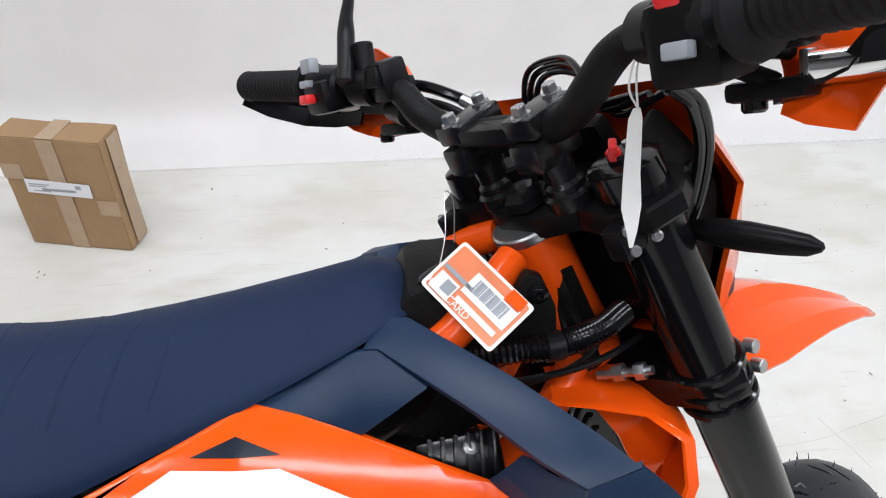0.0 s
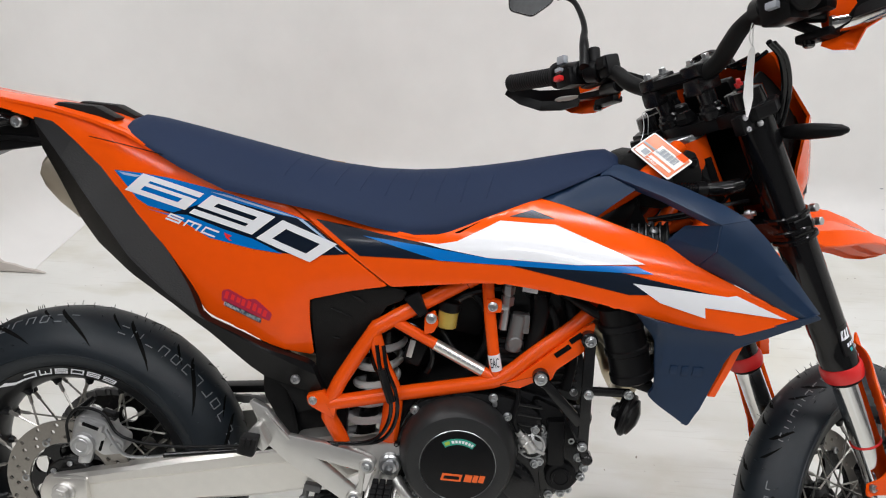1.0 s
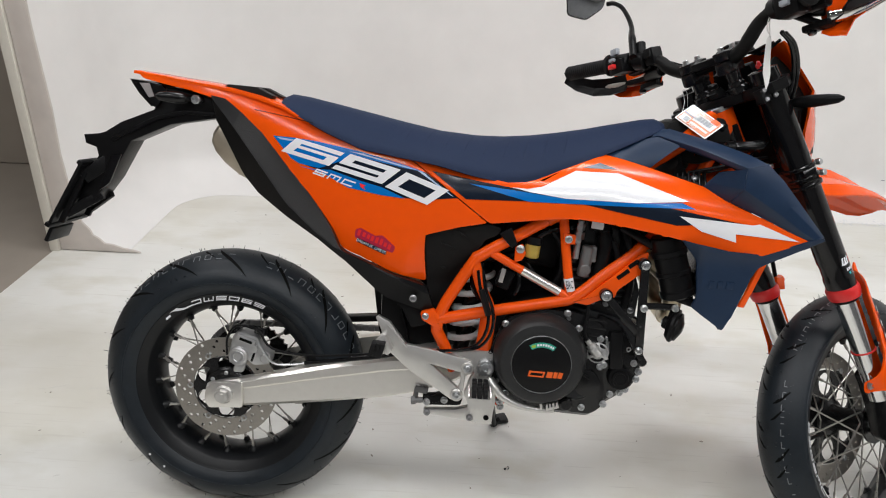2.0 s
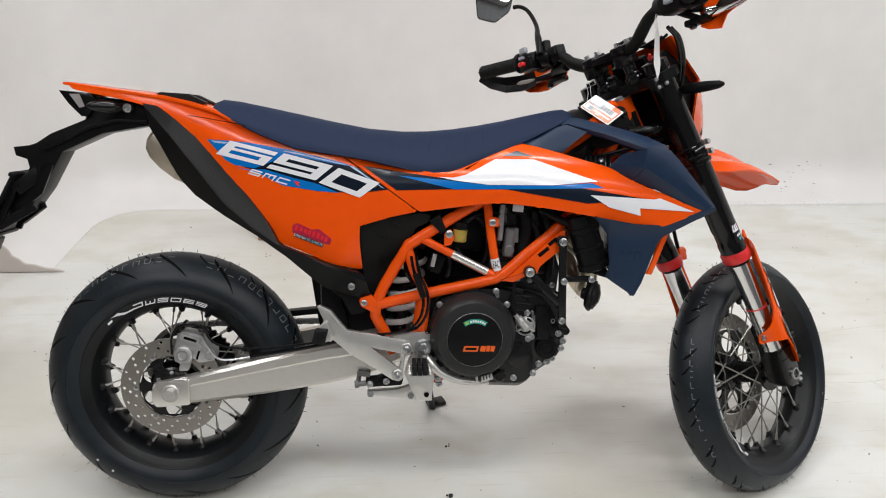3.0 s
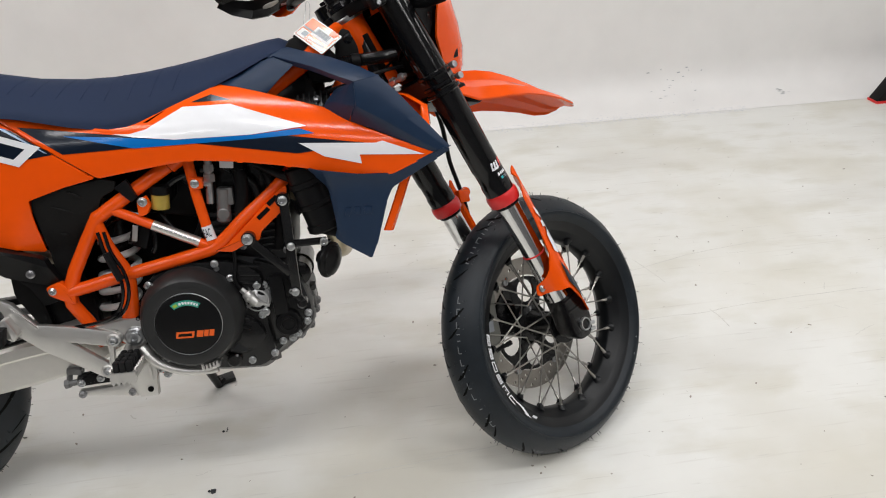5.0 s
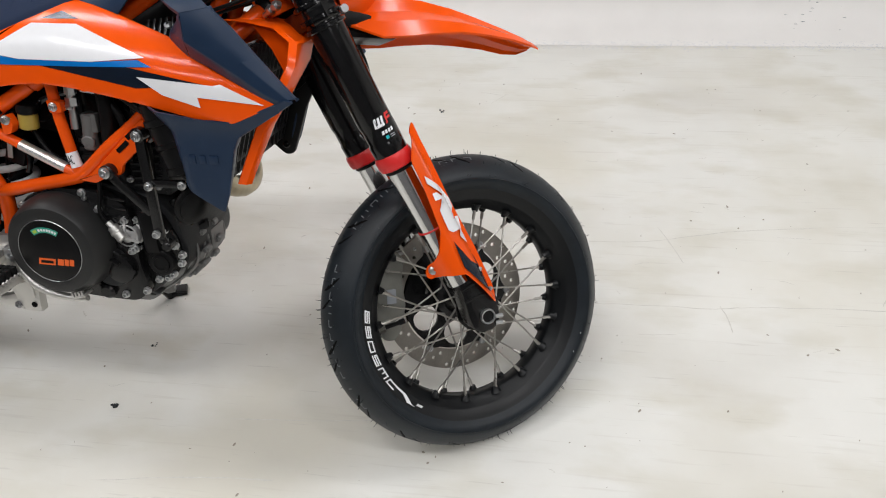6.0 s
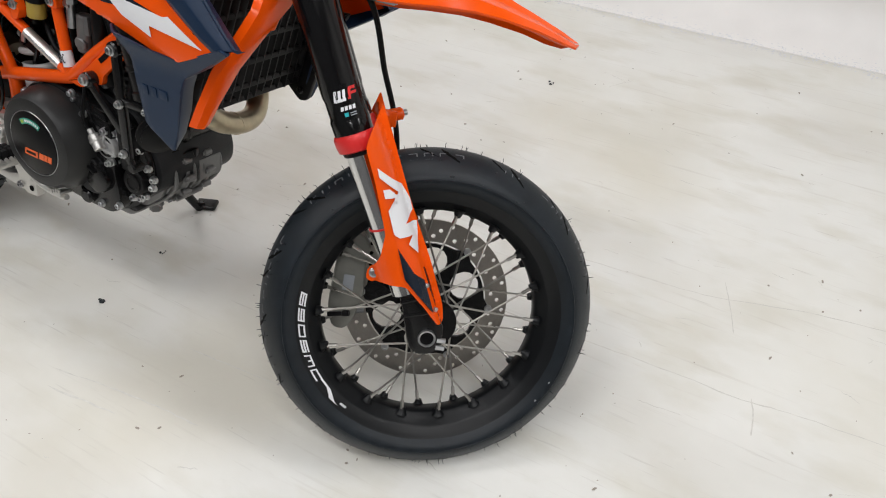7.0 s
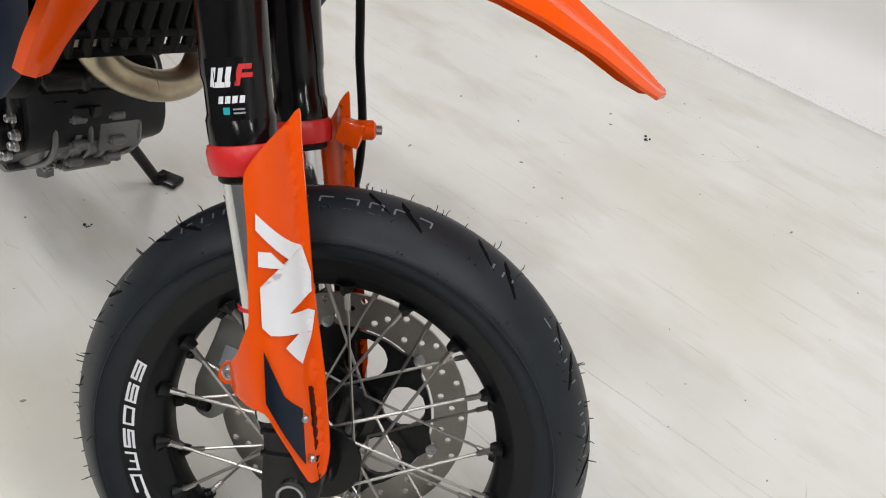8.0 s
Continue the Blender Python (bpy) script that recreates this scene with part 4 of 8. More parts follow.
decal("red_graphic", [(0.296, 0.8075), (0.310, 0.8035), (0.304, 0.7995), (0.311, 0.7945), (0.305, 0.7955), (0.299, 0.7995), (0.302, 0.8025), (0.298, 0.8045)], RED_SWITCH, rear_panel, "small red mark", 0.0024)
decal("dealer_sticker", [(0.290, 0.706), (0.302, 0.710), (0.335, 0.695), (0.350, 0.698), (0.379, 0.675), (0.374, 0.661), (0.33, 0.674), (0.288, 0.688)], CRIMSON_FILM, rear_panel,
      "crimson dealer sticker", 0.0012, corner=0.003)
decal("dealer_sticker", [(0.294, 0.688), (0.36, 0.664), (0.358, 0.655), (0.293, 0.679)], DARK_FILM, rear_panel, "dark strip of the sticker", 0.0018)
part("slogan", on_panel(lettering("DREAM IT. LIVE IT.", 0.0088, 0.0003), (0.326, 0.6715), -20, 0.0026), WHITE_FILM, rear_panel, "white slogan", angle=60)
for k, (sx, sz, h) in enumerate(((0.298, 0.699, 0.014), (0.309, 0.696, 0.010), (0.319, 0.692, 0.010), (0.328, 0.689, 0.012), (0.338, 0.686, 0.014), (0.348, 0.683, 0.014),
                                 (0.357, 0.678, 0.010), (0.366, 0.674, 0.012))):
    part("sticker_bar", on_panel(block((0.0065, 0.0003, h), None, 0), (sx, sz), -18, 0.0021), RED_SWITCH, rear_panel)

# tail cover between the side panels
def tail_cover():
    rows = []
    for x, z, w, crown in ((-0.222, 1.019, 0.052, 0.002), (-0.17, 1.012, 0.056, 0.004), (-0.12, 1.005, 0.061, 0.005), (-0.05, 0.997, 0.068, 0.006), (0.0, 0.990, 0.073, 0.006),
                           (0.06, 0.977, 0.081, 0.006), (0.12, 0.960, 0.089, 0.004), (0.18, 0.930, 0.100, 0.004)):
        rows.append([(x, w * k, z + crown * (1 - k * k)) for k in (-1, -0.8, -0.5, -0.2, 0.2, 0.5, 0.8, 1)] +
                    [(x, w * k, z - 0.006 + crown * (1 - k * k)) for k in (1, 0.8, 0.5, 0.2, -0.2, -0.5, -0.8, -1)])
    return loft(rows)


part("tail_cover", tail_cover(), ORANGE, bike, "glossy orange tail cover", angle=38)
grab = [(-0.021, 0.994), (-0.011, 1.000), (0.052, 0.997), (0.090, 0.979), (0.080, 0.968), (0.021, 0.980)]
part("tail_pad", joined(prism(grab, -0.055, -0.022, 0.003), mirrored(prism(grab, -0.055, -0.022, 0.003))), BLACK_MATT, bike, "black grip pads on the tail")
part("tail_seam", tube([(0.06, -0.0905, 0.949), (0.12, -0.0985, 0.940), (0.19, -0.1055, 0.928)], 0.0009, 6, 4), RECESS_SHADE, rear_panel)


# ---- seat ----
def seat_shape():
    xs = [0.100, 0.108, 0.125, 0.16, 0.22, 0.30, 0.38, 0.46, 0.54, 0.60, 0.66, 0.72, 0.78, 0.84, 0.90, 0.925, 0.943, 0.950]
    top = np.interp(xs, [0.100, 0.108, 0.125, 0.15, 0.244, 0.365, 0.447, 0.502, 0.558, 0.628, 0.698, 0.769, 0.882, 0.922, 0.939, 0.951],
                    [0.966, 0.979, 0.986, 0.984, 0.966, 0.941, 0.925, 0.919, 0.917, 0.920, 0.930, 0.943, 0.969, 0.976, 0.972, 0.960])
    low = np.interp(xs, [0.10, 0.137, 0.179, 0.239, 0.301, 0.398, 0.491, 0.555, 0.620, 0.672, 0.724, 0.809, 0.913, 0.95],
                    [0.955, 0.950, 0.928, 0.902, 0.880, 0.866, 0.853, 0.834, 0.825, 0.834, 0.859, 0.894, 0.945, 0.952])
    wid = np.interp(xs, [0.100, 0.108, 0.125, 0.16, 0.22, 0.3, 0.4, 0.5, 0.6, 0.7, 0.8, 0.9, 0.943, 0.95], [0.045, 0.058, 0.070, 0.086, 0.104, 0.120, 0.132, 0.136, 0.130, 0.114, 0.099, 0.084, 0.060, 0.044])
    rows = []
    for x, zt, zb, w in zip(xs, top, low, wid):
        h = zt - zb
        prof = [(1.0, 0.0), (0.97, 0.15), (0.85, 0.34), (0.69, 0.55), (0.53, 0.73), (0.37, 0.87), (0.20, 0.96), (0.06, 1.0)]
        half = [(x, -w * a, zb + h * b) for a, b in prof]
        rows.append(half + [(x, -y, z) for x, y, z in half[::-1]] + [(x, w * 0.5, zb - 0.012), (x, -w * 0.5, zb - 0.012)])
    return loft(rows)


seat_bm = seat_shape()
bmesh.ops.subdivide_edges(seat_bm, edges=list(seat_bm.edges), cuts=1, use_grid_fill=True, smooth=0.6)
seat_skin = bvhtree.BVHTree.FromBMesh(seat_bm)
seat = part("seat", seat_bm, SEAT, bike, "navy blue textured seat", angle=60)
seat.location.y = -0.012
# welded ribs across the middle of the seat, half sunk in its cover
for k in range(9):
    x = 0.41 + 0.042 * k
    pts = []
    for y in np.linspace(-0.088, 0.088, 13):
        hit = seat_skin.ray_cast(Vector((x - 0.24 * abs(y), y, 1.2)), Vector((0, 0, -1)))[0]
        if hit:
            pts.append(hit - Vector((0, 0, 0.0010)))
    part("rib", tube(pts, 0.0016, 8, 2), SEAT, seat)

# ---- navy shrouds ----
def shroud_piece(name, rows, inward, label):
    bm = shell(rows, inward)
    bmesh.ops.recalc_face_normals(bm, faces=bm.faces)
    bmesh.ops.bevel(bm, geom=[e for e in bm.edges if e.calc_face_angle(0) > 0.45], offset=0.0018, segments=2, affect="EDGES", profile=0.6)
    far = mirrored(bm)
    a = part(name, bm, NAVY, bike, label, angle=24)
    part(name, far, NAVY, bike, label, angle=24)
    return a


def orange_edge(x, z, out=0.001):
    return (x, side_depth(x, z) - out, z)


# beam from the seat out to the front corner: ridge line, upper edge and inner drop
up_r = shroud_piece("upper_shroud", [[(0.905, -0.098, 0.938), (0.922, -0.070, 0.953), (0.922, -0.050, 0.932)], [(0.918, -0.105, 0.942), (0.945, -0.080, 0.957), (0.947, -0.058, 0.935)],
                                     [(0.990, -0.170, 0.921), (1.026, -0.148, 0.935), (1.030, -0.122, 0.908)], [(1.035, -0.212, 0.903), (1.078, -0.196, 0.916), (1.082, -0.168, 0.886)],
                                     [(1.064, -0.231, 0.892), (1.108, -0.221, 0.900), (1.112, -0.194, 0.870)]], (0.0, 0.010, -0.010), "matt navy plastic radiator shroud")
# front face below the corner, down to the orange panel
shroud_piece("shroud_face", [[(1.1115, -0.196, 0.872), (1.108, -0.221, 0.900), (1.064, -0.231, 0.892), (1.064, -0.229, 0.850), orange_edge(1.052, 0.819)],
                             [(1.140, -0.203, 0.850), (1.138, -0.223, 0.872), (1.105, -0.232, 0.865), (1.095, -0.230, 0.831), orange_edge(1.085, 0.8065)],
                             [(1.180, -0.205, 0.808), (1.180, -0.224, 0.824), (1.154, -0.233, 0.822), (1.141, -0.232, 0.803), orange_edge(1.130, 0.787)],
                             [(1.211, -0.206, 0.777), (1.212, -0.224, 0.787), (1.195, -0.233, 0.788), (1.183, -0.233, 0.775), orange_edge(1.175, 0.7665)],
                             [(1.228, -0.206, 0.759), (1.232, -0.222, 0.765), (1.222, -0.230, 0.765), (1.213, -0.232, 0.759), orange_edge(1.207, 0.7535)]], (0.0, 0.007, 0.0), "matt navy front face of the shroud")
# facet that turns in to the opening, and the facet beside the seat
shroud_piece("shroud_recess", [[(1.0635, -0.230, 0.891), (1.063, -0.227, 0.850), orange_edge(1.050, 0.819, 0.0)], [(1.047, -0.206, 0.884), (1.038, -0.202, 0.853), orange_edge(1.031, 0.828, -0.003)],
                               [(1.034, -0.176, 0.878), (1.016, -0.172, 0.857), (1.005, -0.164, 0.842)]], (-0.004, 0.006, 0.0), "matt navy recessed facet of the shroud")
shroud_piece("shroud_flank", [[orange_edge(0.812, 0.8965), (0.816, -0.090, 0.901), (0.822, -0.076, 0.906)], [orange_edge(0.850, 0.8885), (0.860, -0.104, 0.910), (0.870, -0.086, 0.927)],
                              [orange_edge(0.885, 0.880), (0.900, -0.118, 0.908), (0.917, -0.103, 0.940)], [orange_edge(0.902, 0.8755), (0.928, -0.138, 0.900), (0.957, -0.139, 0.924)]], (0.0, 0.006, 0.0), "matt navy shroud flank beside the seat")


# backing sheets added so that the opening behind the shroud looks dark
panels("shroud_backing", [(0.870, 0.855), (0.900, 0.905), (0.940, 0.922), (0.975, 0.905), (0.978, 0.885), (0.995, 0.862), (1.02, 0.835), (1.0, 0.815), (0.93, 0.83)], lambda x, z: -0.075, BLACK, "black backing added to darken the opening behind the shroud", 0.004)
regulator = part("regulator", block((0.075, 0.03, 0.05), Matrix.Translation((0.985, -0.128, 0.838)) @ Matrix.Rotation(radians(-30), 4, "X") @ Matrix.Rotation(radians(-8), 4, "Y"), 0.008), BLACK_PAINT, bike, "black finned regulator behind the shroud")
for k in range(6):
    part("fin", block((0.004, 0.036, 0.046), Matrix.Translation((0.958 + 0.011 * k, -0.130, 0.840 + 0.0015 * k)) @ Matrix.Rotation(radians(-30), 4, "X"), 0.001), BLACK_PAINT, regulator)
part("screw", bolt((0.993, -0.138, 0.862), (0, -0.6, 0.8), 0.005, 0.003), DULL_STEEL, regulator)


def low_depth(x, z):
    edge = np.interp(z, [0.60, 0.70, 0.74], [1.018, 1.012, 0.99])
    return float(-0.205 + 0.9 * max(0, edge - x) + 0.12 * max(0, 0.70 - z) - 0.42 * max(0, z - 0.70) - 0.04 * max(0, x - 1.15))


NAVY_LOW = [(0.964, 0.740), (0.984, 0.718), (1.000, 0.698), (1.010, 0.62), (1.003, 0.598), (1.071, 0.552), (1.082, 0.579), (1.106, 0.663), (1.120, 0.692), (1.160, 0.717), (1.200, 0.742), (1.231, 0.761), (1.220, 0.767), (1.120, 0.722), (1.06, 0.724), (1.0, 0.735)]
low_r, _ = panels("lower_shroud", NAVY_LOW, low_depth, NAVY, "matt navy plastic lower radiator shroud", 0.005, 0.006, 0.012)
# front edge of the lower shroud folded inwards, and the black lining inside the far one
fold = []
for x, z, dx, dy in ((1.0715, 0.5535, -0.006, 0.010), (1.082, 0.579, -0.008, 0.026), (1.0945, 0.622, -0.008, 0.034), (1.106, 0.663, -0.008, 0.034), (1.119, 0.692, -0.004, 0.030), (1.160, 0.717, 0.0, 0.022), (1.200, 0.742, 0.0, 0.014), (1.229, 0.761, -0.001, 0.008)):
    y = low_depth(x, z)
    fold.append([(x - 0.003, y + 0.0005, z), (x + 0.0005, y + 0.004, z - 0.001), (x + dx * 0.5, y + 0.004 + dy * 0.5, z - 0.001), (x + dx, y + 0.004 + dy, z)])
shroud_piece("shroud_fold", fold, (-0.004, 0.0, 0.002), "matt navy folded edge of the lower shroud")
lining = part("shroud_lining", prism([(1.010, 0.620), (1.003, 0.598), (1.058, 0.549), (1.077, 0.553), (1.112, 0.655), (1.135, 0.700), (1.165, 0.745), (1.00, 0.735)], 0.160, 0.172, 0.003, 0.008), BLACK, bike, "black lining inside the shroud")
part("screw", bolt((1.060, 0.160, 0.572), (0, -1, 0), 0.006, 0.004), BLACK_GLOSS, lining)
# raised maker's mark as plain bars
for k, (dx, w) in enumerate(((-0.022, 0.011), (-0.004, 0.011), (0.016, 0.016))):
    part("raised_mark", on_panel(block((w, 0.002, 0.016), None, 0.0008), (1.055 + dx, 0.652), -2, 0.0006, low_depth), NAVY, low_r, angle=30)

# black side cover in front of the exhaust shield
COVER = [(0.449, 0.600), (0.441, 0.690), (0.446, 0.711), (0.464, 0.718), (0.578, 0.739), (0.606, 0.731), (0.598, 0.715), (0.572, 0.702), (0.553, 0.674), (0.490, 0.543), (0.470, 0.518),
         (0.452, 0.522)]


def cover_depth(x, z):
    return float(side_depth(x, max(z, 0.6)) + 0.008 + 0.05 * max(0, x - 0.5))


cover, _ = panels("side_cover", COVER, cover_depth, BLACK_MATT, "black grained plastic side cover", 0.005, 0.006)
for p, q in (((0.512, 0.718), (0.537, 0.704)), ((0.478, 0.690), (0.512, 0.676)), ((0.478, 0.634), (0.494, 0.630))):
    part("cover_rib", tube([(p[0], cover_depth(*p) - 0.001, p[1]), ((p[0] + q[0]) / 2, cover_depth(*q) - 0.0035, (p[1] + q[1]) / 2), (q[0], cover_depth(*q) - 0.001, q[1])], [0.0012, 0.003, 0.0008], 6, 3),
         BLACK_MATT, cover)

# ---- exhaust ----
def can_shape(rows_in, grow=0.0):
    """The silencer's body: rows of (way along, radius) on its slanting axis."""
    d, up = Vector((0.82, 0, -0.57)), Vector((0.57, 0, 0.82))
    rows = []
    for s, r in rows_in:
        c = Vector((0, -0.040, 0)) + d * s + up * 0.720
        rows.append([c + Vector((0, -1, 0)) * (min(r, 0.031) + grow) * math.cos(a) + up * (r + grow) * math.sin(a) for a in [2 * math.pi * k / 28 for k in range(28)]])
    return loft(rows)


silencer = part("silencer", can_shape(((-0.548, 0.010), (-0.546, 0.020), (-0.538, 0.034), (-0.522, 0.045), (-0.49, 0.053), (-0.45, 0.055), (-0.42, 0.050), (-0.38, 0.036), (-0.20, 0.028), (0.0, 0.026), (0.08, 0.022))), MUFFLER, bike, "brushed steel exhaust silencer", angle=40)
part("weld_band", can_shape(((-0.4525, 0.052), (-0.451, 0.055), (-0.449, 0.055), (-0.4475, 0.052)), 0.0008), MUFFLER, silencer, "weld seam")
SHIELD = [(-0.042, 0.974), (-0.009, 0.968), (0.050, 0.923), (0.092, 0.890), (0.114, 0.864), (0.150, 0.818), (0.198, 0.758), (0.233, 0.712), (0.2615, 0.663), (0.320, 0.640), (0.369, 0.618), (0.446, 0.598), (0.474, 0.541),
          (0.459, 0.533), (0.434, 0.538), (0.366, 0.557), (0.343, 0.573), (0.277, 0.634), (0.21, 0.684), (0.15, 0.720), (0.075, 0.772), (0.045, 0.810), (0.030, 0.842), (0.0, 0.882), (-0.030, 0.920)]
CREASE_X = [-0.040, -0.012, 0.026, 0.073, 0.14, 0.20, 0.25, 0.30, 0.45]


def shield_depth(x, z):
    """Two facets that meet in a crease over the silencer."""
    zc = np.interp(x, CREASE_X, [0.966, 0.940, 0.898, 0.842, 0.757, 0.703, 0.667, 0.648, 0.600])
    yc = np.interp(x, [-0.04, 0.0, 0.03, 0.07, 0.14, 0.20, 0.25, 0.45], [-0.080, -0.094, -0.106, -0.120, -0.133, -0.136, -0.138, -0.146])
    d = (z - zc) * 0.7
    return float(yc + (0.85 * d if d > 0 else -0.40 * d + 2.0 * d * d))


def resampled(line, n):
    """n points at even steps along a line."""
    p = np.array(line)
    way = np.concatenate([[0], np.cumsum(np.hypot(*np.diff(p, axis=0).T))])
    at = np.linspace(0, way[-1], n)
    return list(zip(np.interp(at, way, p[:, 0]), np.interp(at, way, p[:, 1])))


N_S = 44
TOP_LINE = resampled(SHIELD[:12] + [(0.452, 0.592)], N_S)
CREASE_LINE = resampled([(-0.036, 0.966), (-0.012, 0.940), (0.026, 0.898), (0.073, 0.842), (0.14, 0.757), (0.20, 0.703), (0.25, 0.667), (0.30, 0.646), (0.37, 0.614), (0.458, 0.578)], N_S)
LOW_LINE = resampled([(-0.032, 0.922), (-0.012, 0.886), (0.010, 0.843), (0.030, 0.807), (0.068, 0.770), (0.15, 0.720), (0.21, 0.684), (0.277, 0.634), (0.343, 0.573), (0.366, 0.557), (0.434, 0.538), (0.470, 0.533)], N_S)


def shield_rows(ts, lift=0.0):
    rows = []
    for (ax, az), (cx, cz), (lx, lz) in zip(TOP_LINE, CREASE_LINE, LOW_LINE):
        ya, yl = shield_depth(ax, az), shield_depth(lx, lz)
        yc = float(np.interp(cx, [-0.04, 0.0, 0.03, 0.07, 0.14, 0.20, 0.25, 0.45], [-0.080, -0.094, -0.106, -0.120, -0.133, -0.136, -0.138, -0.146]))
        row = []
        for t in ts:
            p, q, u = (((ax, ya, az), (cx, yc, cz), t) if t <= 1 else ((cx, yc, cz), (lx, yl, lz), t - 1))
            v = Vector(p).lerp(Vector(q), u)
            row.append(v + Vector((0, -lift, 0)))
        rows.append(row)
    return rows


shield = part("exhaust_shield", shell(shield_rows((0, 0.5, 1.0, 1.4, 1.8, 2.0)), (0, 0.020, 0)), BLACK, bike, "black plastic exhaust shield", angle=20)
shield_in = part("grained_field", loft(shield_rows((0.06, 0.3, 0.6, 0.92), 0.0012)[5:30], False, False), SHIELD_GRAIN, shield, "grained field of the shield", angle=40)
part("screw", bolt((0.424, -0.148, 0.568), (0, -1, 0), 0.0058, 0.003), DULL_STEEL, bike, "steel screw in the side cover")
part("heat_tab", prism([(0.34, 0.583), (0.446, 0.535), (0.455, 0.50), (0.42, 0.49), (0.40, 0.53)], -0.11, -0.09, 0.003), BLACK, bike, "black plastic flap under the side cover")

# ---- rear mudguard, plate carrier and lights ----
ARM = [(-0.030, 0.968), (-0.030, 0.925), (-0.063, 0.920), (-0.149, 0.904), (-0.241, 0.862), (-0.255, 0.838), (-0.292, 0.773), (-0.332, 0.721), (-0.374, 0.701), (-0.380, 0.706), (-0.350, 0.765), (-0.319, 0.826),
       (-0.323, 0.844), (-0.347, 0.852), (-0.351, 0.872), (-0.316, 0.876), (-0.301, 0.881), (-0.265, 0.904), (-0.187, 0.936), (-0.165, 0.988), (-0.06, 0.978)]
carrier = part("plate_carrier", joined(prism(ARM, -0.036, 0.036, 0.005)), BLACK, bike, "black plastic tail with number plate carrier")
part("carrier_rib", prism([(-0.045, 0.936), (-0.115, 0.938), (-0.18, 0.922), (-0.285, 0.868), (-0.280, 0.862), (-0.178, 0.913), (-0.11, 0.930), (-0.045, 0.928)], -0.042, -0.034, 0.002), BLACK, carrier)
plate_m = Matrix.Translation((-0.378, 0, 0.7385)) @ Matrix.Rotation(radians(29.5), 4, "Y")
part("plate_holder", joined(block((0.008, 0.155, 0.165), plate_m, 0.003), block((0.014, 0.165, 0.010), plate_m @ Matrix.Translation((0, 0, 0.083)), 0.003),
                            block((0.014, 0.165, 0.010), plate_m @ Matrix.Translation((0, 0, -0.083)), 0.003)), BLACK, carrier, "empty black number plate holder")
for y in (-0.055, 0.055):
    part("holder_strut", joined(span((-0.30, y * 0.5, 0.815), (-0.345, y, 0.775), 0.012, 0.03, 0.003), span((-0.32, y * 0.4, 0.735), (-0.39, y, 0.690), 0.012, 0.022, 0.003),
                                span((-0.340, y, 0.79), (-0.400, y, 0.67), 0.010, 0.014, 0.002)), BLACK, carrier)
part("reflector_tab", block((0.010, 0.09, 0.035), Matrix.Translation((-0.428, -0.02, 0.640)) @ Matrix.Rotation(radians(25), 4, "Y"), 0.003), BLACK, carrier)
part("side_grille", prism([(-0.288, 0.83), (-0.262, 0.832), (-0.292, 0.765), (-0.318, 0.745)], -0.0415, -0.034, 0.002), BLACK_GLOSS, carrier)
light = part("tail_light", prism([(-0.236, 1.001), (-0.168, 0.995), (-0.150, 0.978), (-0.176, 0.940), (-0.190, 0.945), (-0.214, 0.970)], -0.046, 0.046, 0.004), BLACK_GLOSS, bike, "slim tail light under the tail")
part("lens", prism([(-0.238, 1.000), (-0.222, 0.998), (-0.186, 0.946), (-0.192, 0.943), (-0.218, 0.970)], -0.040, 0.040, 0.002), LENS, light, "dark red lens")
part("side_lens", prism([(-0.212, 0.993), (-0.190, 0.993), (-0.180, 0.965), (-0.192, 0.962)], -0.0485, -0.044, 0.001), LENS_CLEAR, light, "clear side lens")


def indicator(a, b):
    """A slim indicator pod on a stalk from a to its tip b."""
    a, b = Vector(a), Vector(b)
    d = (b - a).normalized()
    s = d.cross(Vector((0, 0, 1))).normalized()
    u = s.cross(d)
    L = (b - a).length
    rows = []
    for t, w, h in ((0.0, 0.005, 0.006), (0.10, 0.006, 0.008), (0.16, 0.008, 0.010), (0.30, 0.010, 0.0128), (0.5, 0.011, 0.0132), (0.72, 0.010, 0.0115), (0.90, 0.007, 0.009), (0.985, 0.004, 0.004), (1.0, 0.001, 0.001)):
        rows.append([a + d * L * t + s * w * math.cos(q) + u * h * math.sin(q) for q in [2 * math.pi * k / 16 for k in range(16)]])
    return loft(rows)


for side in (-1, 1):
    part("rear_indicator", indicator((-0.092, side * 0.045, 0.963), (-0.158, side * 0.092, 0.967)), BLACK_GLOSS, bike, "black rear indicator")
part("screw", joined(lathe_between((-0.082, -0.04, 0.963), (-0.082, -0.058, 0.963), [(0, 0.010), (0.021, 0.010), (0.023, 0.008), (0.023, 0.006), (0.018, 0.005)], 20)), STEEL, bike, "round steel fixing under the tail")

# ---- frame ----
def both(name, bm, material, label="", parent=None, angle=32):
    """A part and its mirror image on the far side."""
    far = mirrored(bm)
    a = part(name, bm, material, parent or bike, label, None, angle)
    part(name, far, material, parent or bike, label, None, angle)
    return a


FY = -0.125
both("frame_tube", tube([(0.70, -0.118, 0.752), (0.62, -0.122, 0.703), (0.565, FY, 0.668), (0.548, FY, 0.650), (0.478, -0.122, 0.520), (0.497, -0.115, 0.455), (0.520, -0.110, 0.40)], 0.0132, 16, 3),
     ORANGE_FRAME, "orange steel trellis tube")
both("frame_tube", tube([(0.572, FY, 0.683), (0.757, FY, 0.588)], 0.0095, 14), ORANGE_FRAME, "orange steel trellis tube")
both("frame_tube", tube([(0.735, -0.115, 0.765), (0.745, -0.122, 0.69), (0.762, FY, 0.588)], 0.0102, 14), ORANGE_FRAME, "orange steel trellis tube")
